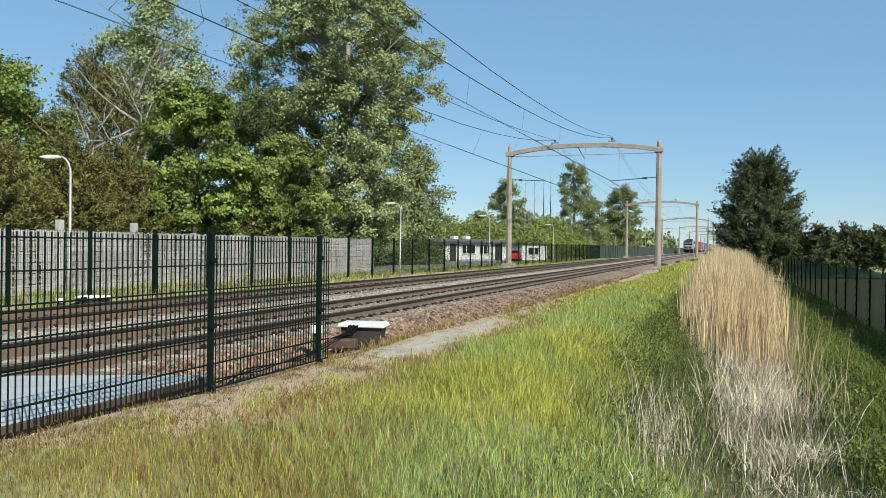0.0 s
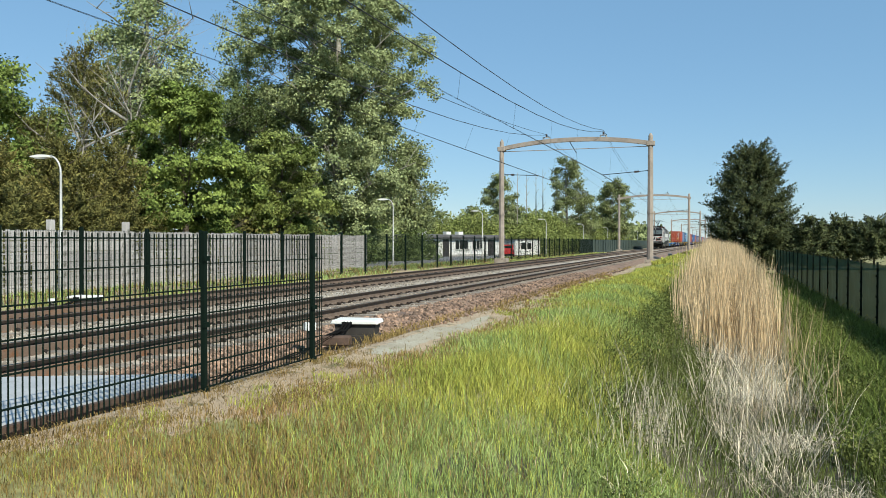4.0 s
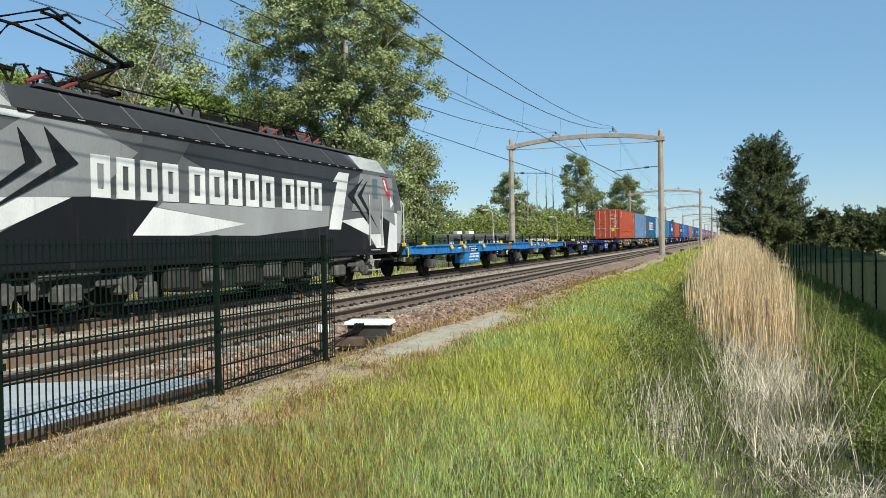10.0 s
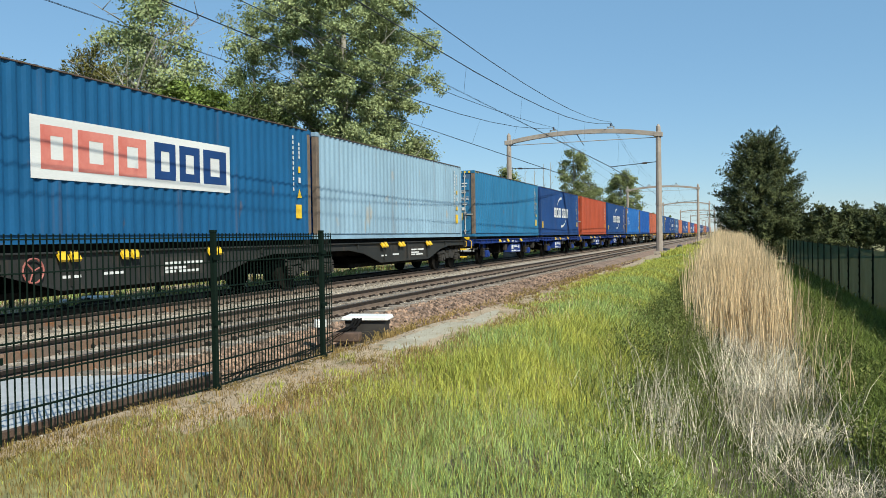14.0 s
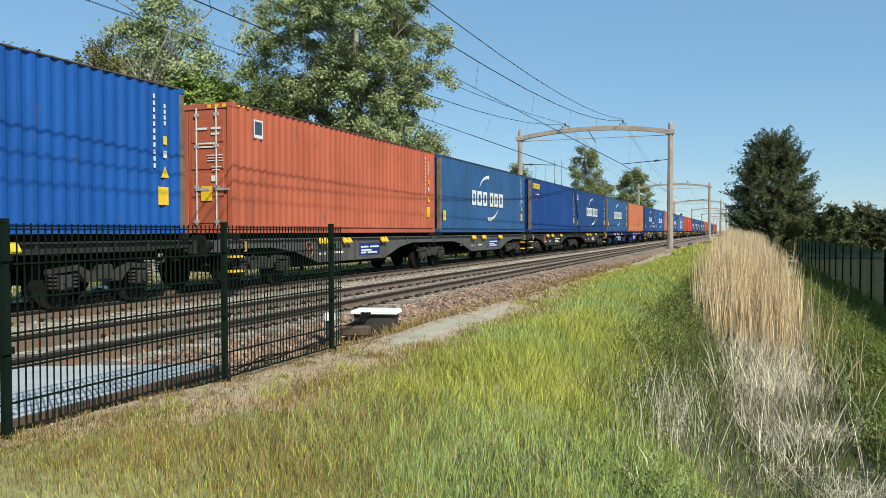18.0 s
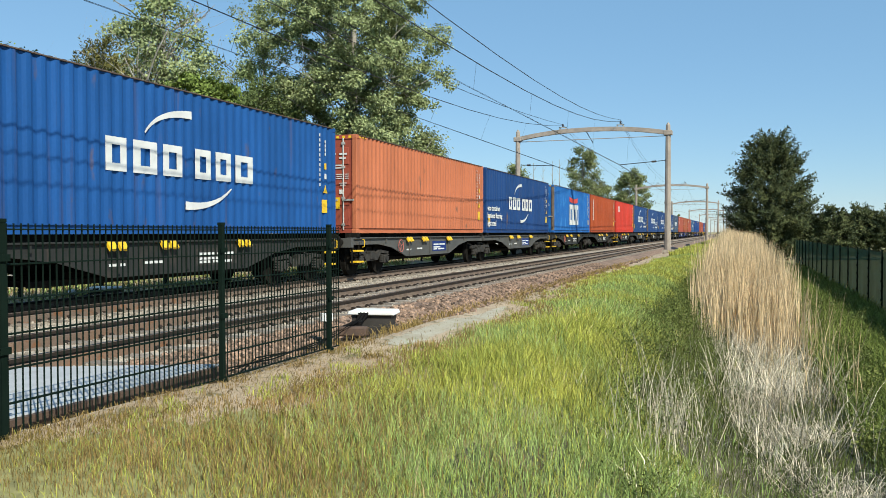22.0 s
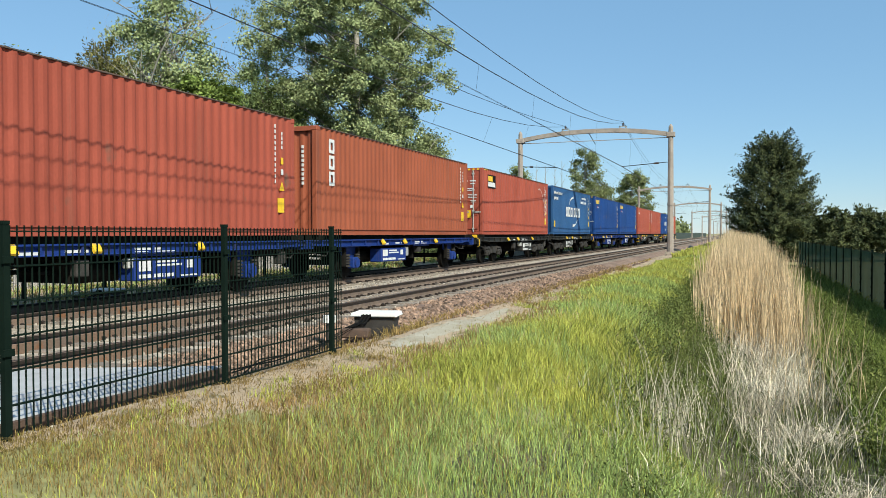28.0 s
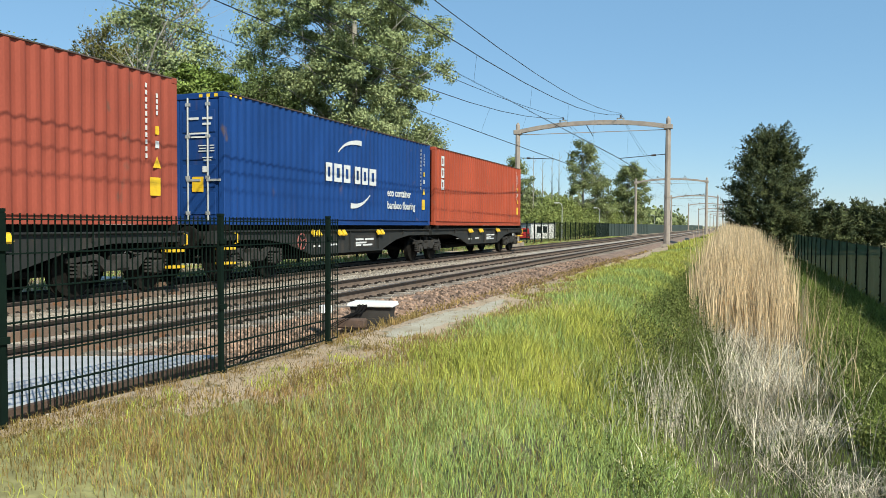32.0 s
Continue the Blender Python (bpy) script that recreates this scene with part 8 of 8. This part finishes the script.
def bungalow():
    """A low white building with a flat dark roof, beyond the far fence."""
    a, b = Vector((-31.0, 77.0, 0)), Vector((-24.3, 88.5, 0))
    d = b - a
    L = d.length
    turn = math.degrees(math.atan2(d.y, d.x))
    h = thing("bungalow", pose(a.x, a.y, -0.45, 0, 0, turn), "low white bungalow with a flat dark roof", "house")
    part("wall", boxes((0, L, 0, 7, -0.2, 2.05)), WHITE, h, "white rendered wall")
    r = part("roof", boxes((-0.4, L + 0.4, -0.5, 7.4, 2.05, 2.5), bevel=0.03), ROOF, h, "dark flat roof with a deep fascia")
    for x, y in ((3.2, 2.0), (7.2, 2.5), (8.6, 2.0)):
        part("roof_vent", boxes((x, x + 0.7, y, y + 0.7, 2.5, 2.85), bevel=0.02), WHITE, r)
    for x, w in ((0.8, 2.7), (6.3, 1.9), (8.9, 1.7)):
        f = part("window", boxes((x, x + w, -0.05, 0.0, 0.85, 1.9)), WHITE, h)
        n = 4 if w > 2 else 3
        for k in range(n):
            part("pane", boxes((x + 0.05 + k * w / n, x + (k + 1) * w / n - 0.04, -0.06, -0.05, 0.9, 1.85)), PANE, f)
        part("sill", boxes((x - 0.05, x + w + 0.05, -0.12, -0.05, 0.78, 0.85)), CONCRETE, f)
    for x in (4.5, 11.35):
        part("door", boxes((x, x + 0.9, -0.06, 0.0, 0.0, 1.95)), DOOR, h, "dark door")
    part("plinth", boxes((0, L, -0.03, 0.0, -0.2, 0.3)), CONCRETE, h)
    s = thing("white_shed", pose(-23.2, 91.3, -0.45, 0, 0, 62), "low white shed beside the bungalow", "shed")
    part("wall", boxes((0, 4.5, 0, 4, -0.2, 1.9)), WHITE, s)
    part("roof", boxes((-0.1, 4.6, -0.1, 4.1, 1.9, 2.0), bevel=0.02), ROOF, s)
    for x in (1.1, 2.2):
        part("window", boxes((x, x + 0.7, -0.03, 0.0, 0.8, 1.6)), PANE, s)
    yard = fast_mesh("yard", [(x, y, float(ground_z(np.array(x), np.array(y))) + 0.03) for x in np.linspace(-40, -19, 12) for y in np.linspace(40, 92, 12)],
                     [(i * 12 + j, (i + 1) * 12 + j, (i + 1) * 12 + j + 1, i * 12 + j + 1) for i in range(11) for j in range(11)], ASPHALT)
    tagged(yard, "grey asphalt yard in front of the bungalow", "yard", kind="structure")


ROOF = surface("roof_felt", (0.1, 0.1, 0.105), (0.07, 0.07, 0.075), 0.8, scale=1, grain=0.15, bump=0.1)
PANE = surface("dark_pane", (0.018, 0.02, 0.022), None, 0.12, 0.0, grain=0, bump=0, spec=0.4)
DOOR = surface("door_paint", (0.035, 0.03, 0.03), (0.028, 0.024, 0.024), 0.5, grain=0.05, bump=0)
ASPHALT = surface("yard_asphalt", (0.2, 0.2, 0.2), (0.15, 0.15, 0.15), 0.9, scale=0.5, fine=30, grain=0.2, bump=0.2)
bungalow()


def parked_car(x, y):
    """A small red car, its tail to the track."""
    c = thing("parked_car", pose(x, y, -0.42, 0, 0, 15), "small red car parked in the yard behind the fence", "car")
    bm = bmesh.new()
    prism(bm, [(0, 0.28), (0.04, 0.82), (0.35, 0.9), (2.75, 0.86), (3.6, 0.72), (3.68, 0.3)], "x", -0.78, 0.78)
    body = part("body", bm, CAR_RED, c, "glossy red paint")
    bm = bmesh.new()
    prism(bm, [(0.1, 0.86), (0.42, 1.38), (1.9, 1.4), (2.7, 0.86)], "x", -0.68, 0.68)
    cabin = part("cabin", bm, CAR_RED, c)
    part("rear_window", boxes((-0.55, 0.55, 0.2, 0.28, 0.95, 1.28)), PANE, cabin)
    for s in (-1, 1):
        part("side_window", boxes((s * 0.685 - 0.004, s * 0.685 + 0.004, 0.6, 2.1, 0.95, 1.28)), PANE, cabin)
        part("tail_light", boxes((s * 0.68 - 0.08, s * 0.68 + 0.08, -0.01, 0.05, 0.6, 0.8)), DOOR, body)
        for y1 in (0.6, 2.95):
            part("wheel", cylinder(bmesh.new(), (s * 0.62, y1, 0.29), (s * 0.8, y1, 0.29), 0.29, 14), BLACK, c, "black tyre")
    part("bumper", boxes((-0.76, 0.76, -0.06, 0.02, 0.26, 0.45), bevel=0.02), BLACK, body)
    return c


CAR_RED = surface("car_paint", (0.5, 0.03, 0.03), (0.42, 0.025, 0.025), 0.25, 0.0, scale=2, grain=0.04, bump=0)
parked_car(-20.2, 76.0)


def yard_sign(x, y):
    s = thing("yard_sign", pose(x, y, -0.4), "pale sign board on two thin posts", "sign")
    for k in (-0.3, 0.3):
        part("post", cylinder(bmesh.new(), (0, k, 0), (0, k, 2.3), 0.03, 8), ZINC, s)
    part("board", boxes((-0.02, 0.02, -0.5, 0.5, 1.9, 2.45), bevel=0.01), WHITE, s)


yard_sign(-24.5, 64.0)
for i, (x, y, h) in enumerate(((-31.6, 132, 13.4), (-30.2, 133, 14.0), (-29.2, 134, 14.4), (-33.0, 131, 13.6))):
    t = thing("bare_pole_tree", pose(x, y, -0.5), "bare leafless dead trunk beyond the fence", "tree", "dead trunks")
    bm = tube(bmesh.new(), [(0, 0, -0.3), (0.1, 0, h * 0.5), (0.05, 0.1, h)], [0.16, 0.11, 0.03], 6)
    for k in range(6):
        z = h * (0.45 + 0.09 * k)
        tube(bm, [(0.08, 0, z), (0.08 + (0.5 if k % 2 else -0.5), 0.2, z + 0.9)], [0.04, 0.012], 4)
    part("trunk", bm, PALE_BARK, t)


def motions():
    for ob, s, z in MOVING:
        walk(ob, [(t, pose(LINE, s - SPEED * t, z)) for t in (0, 8, 16, 24, 32)])


def clear_kit():
    for root in [o for o in bpy.data.objects if o.name.startswith("kit")]:
        for o in list(root.children_recursive) + [root]:
            bpy.data.objects.remove(o)


clear_kit()

motions()
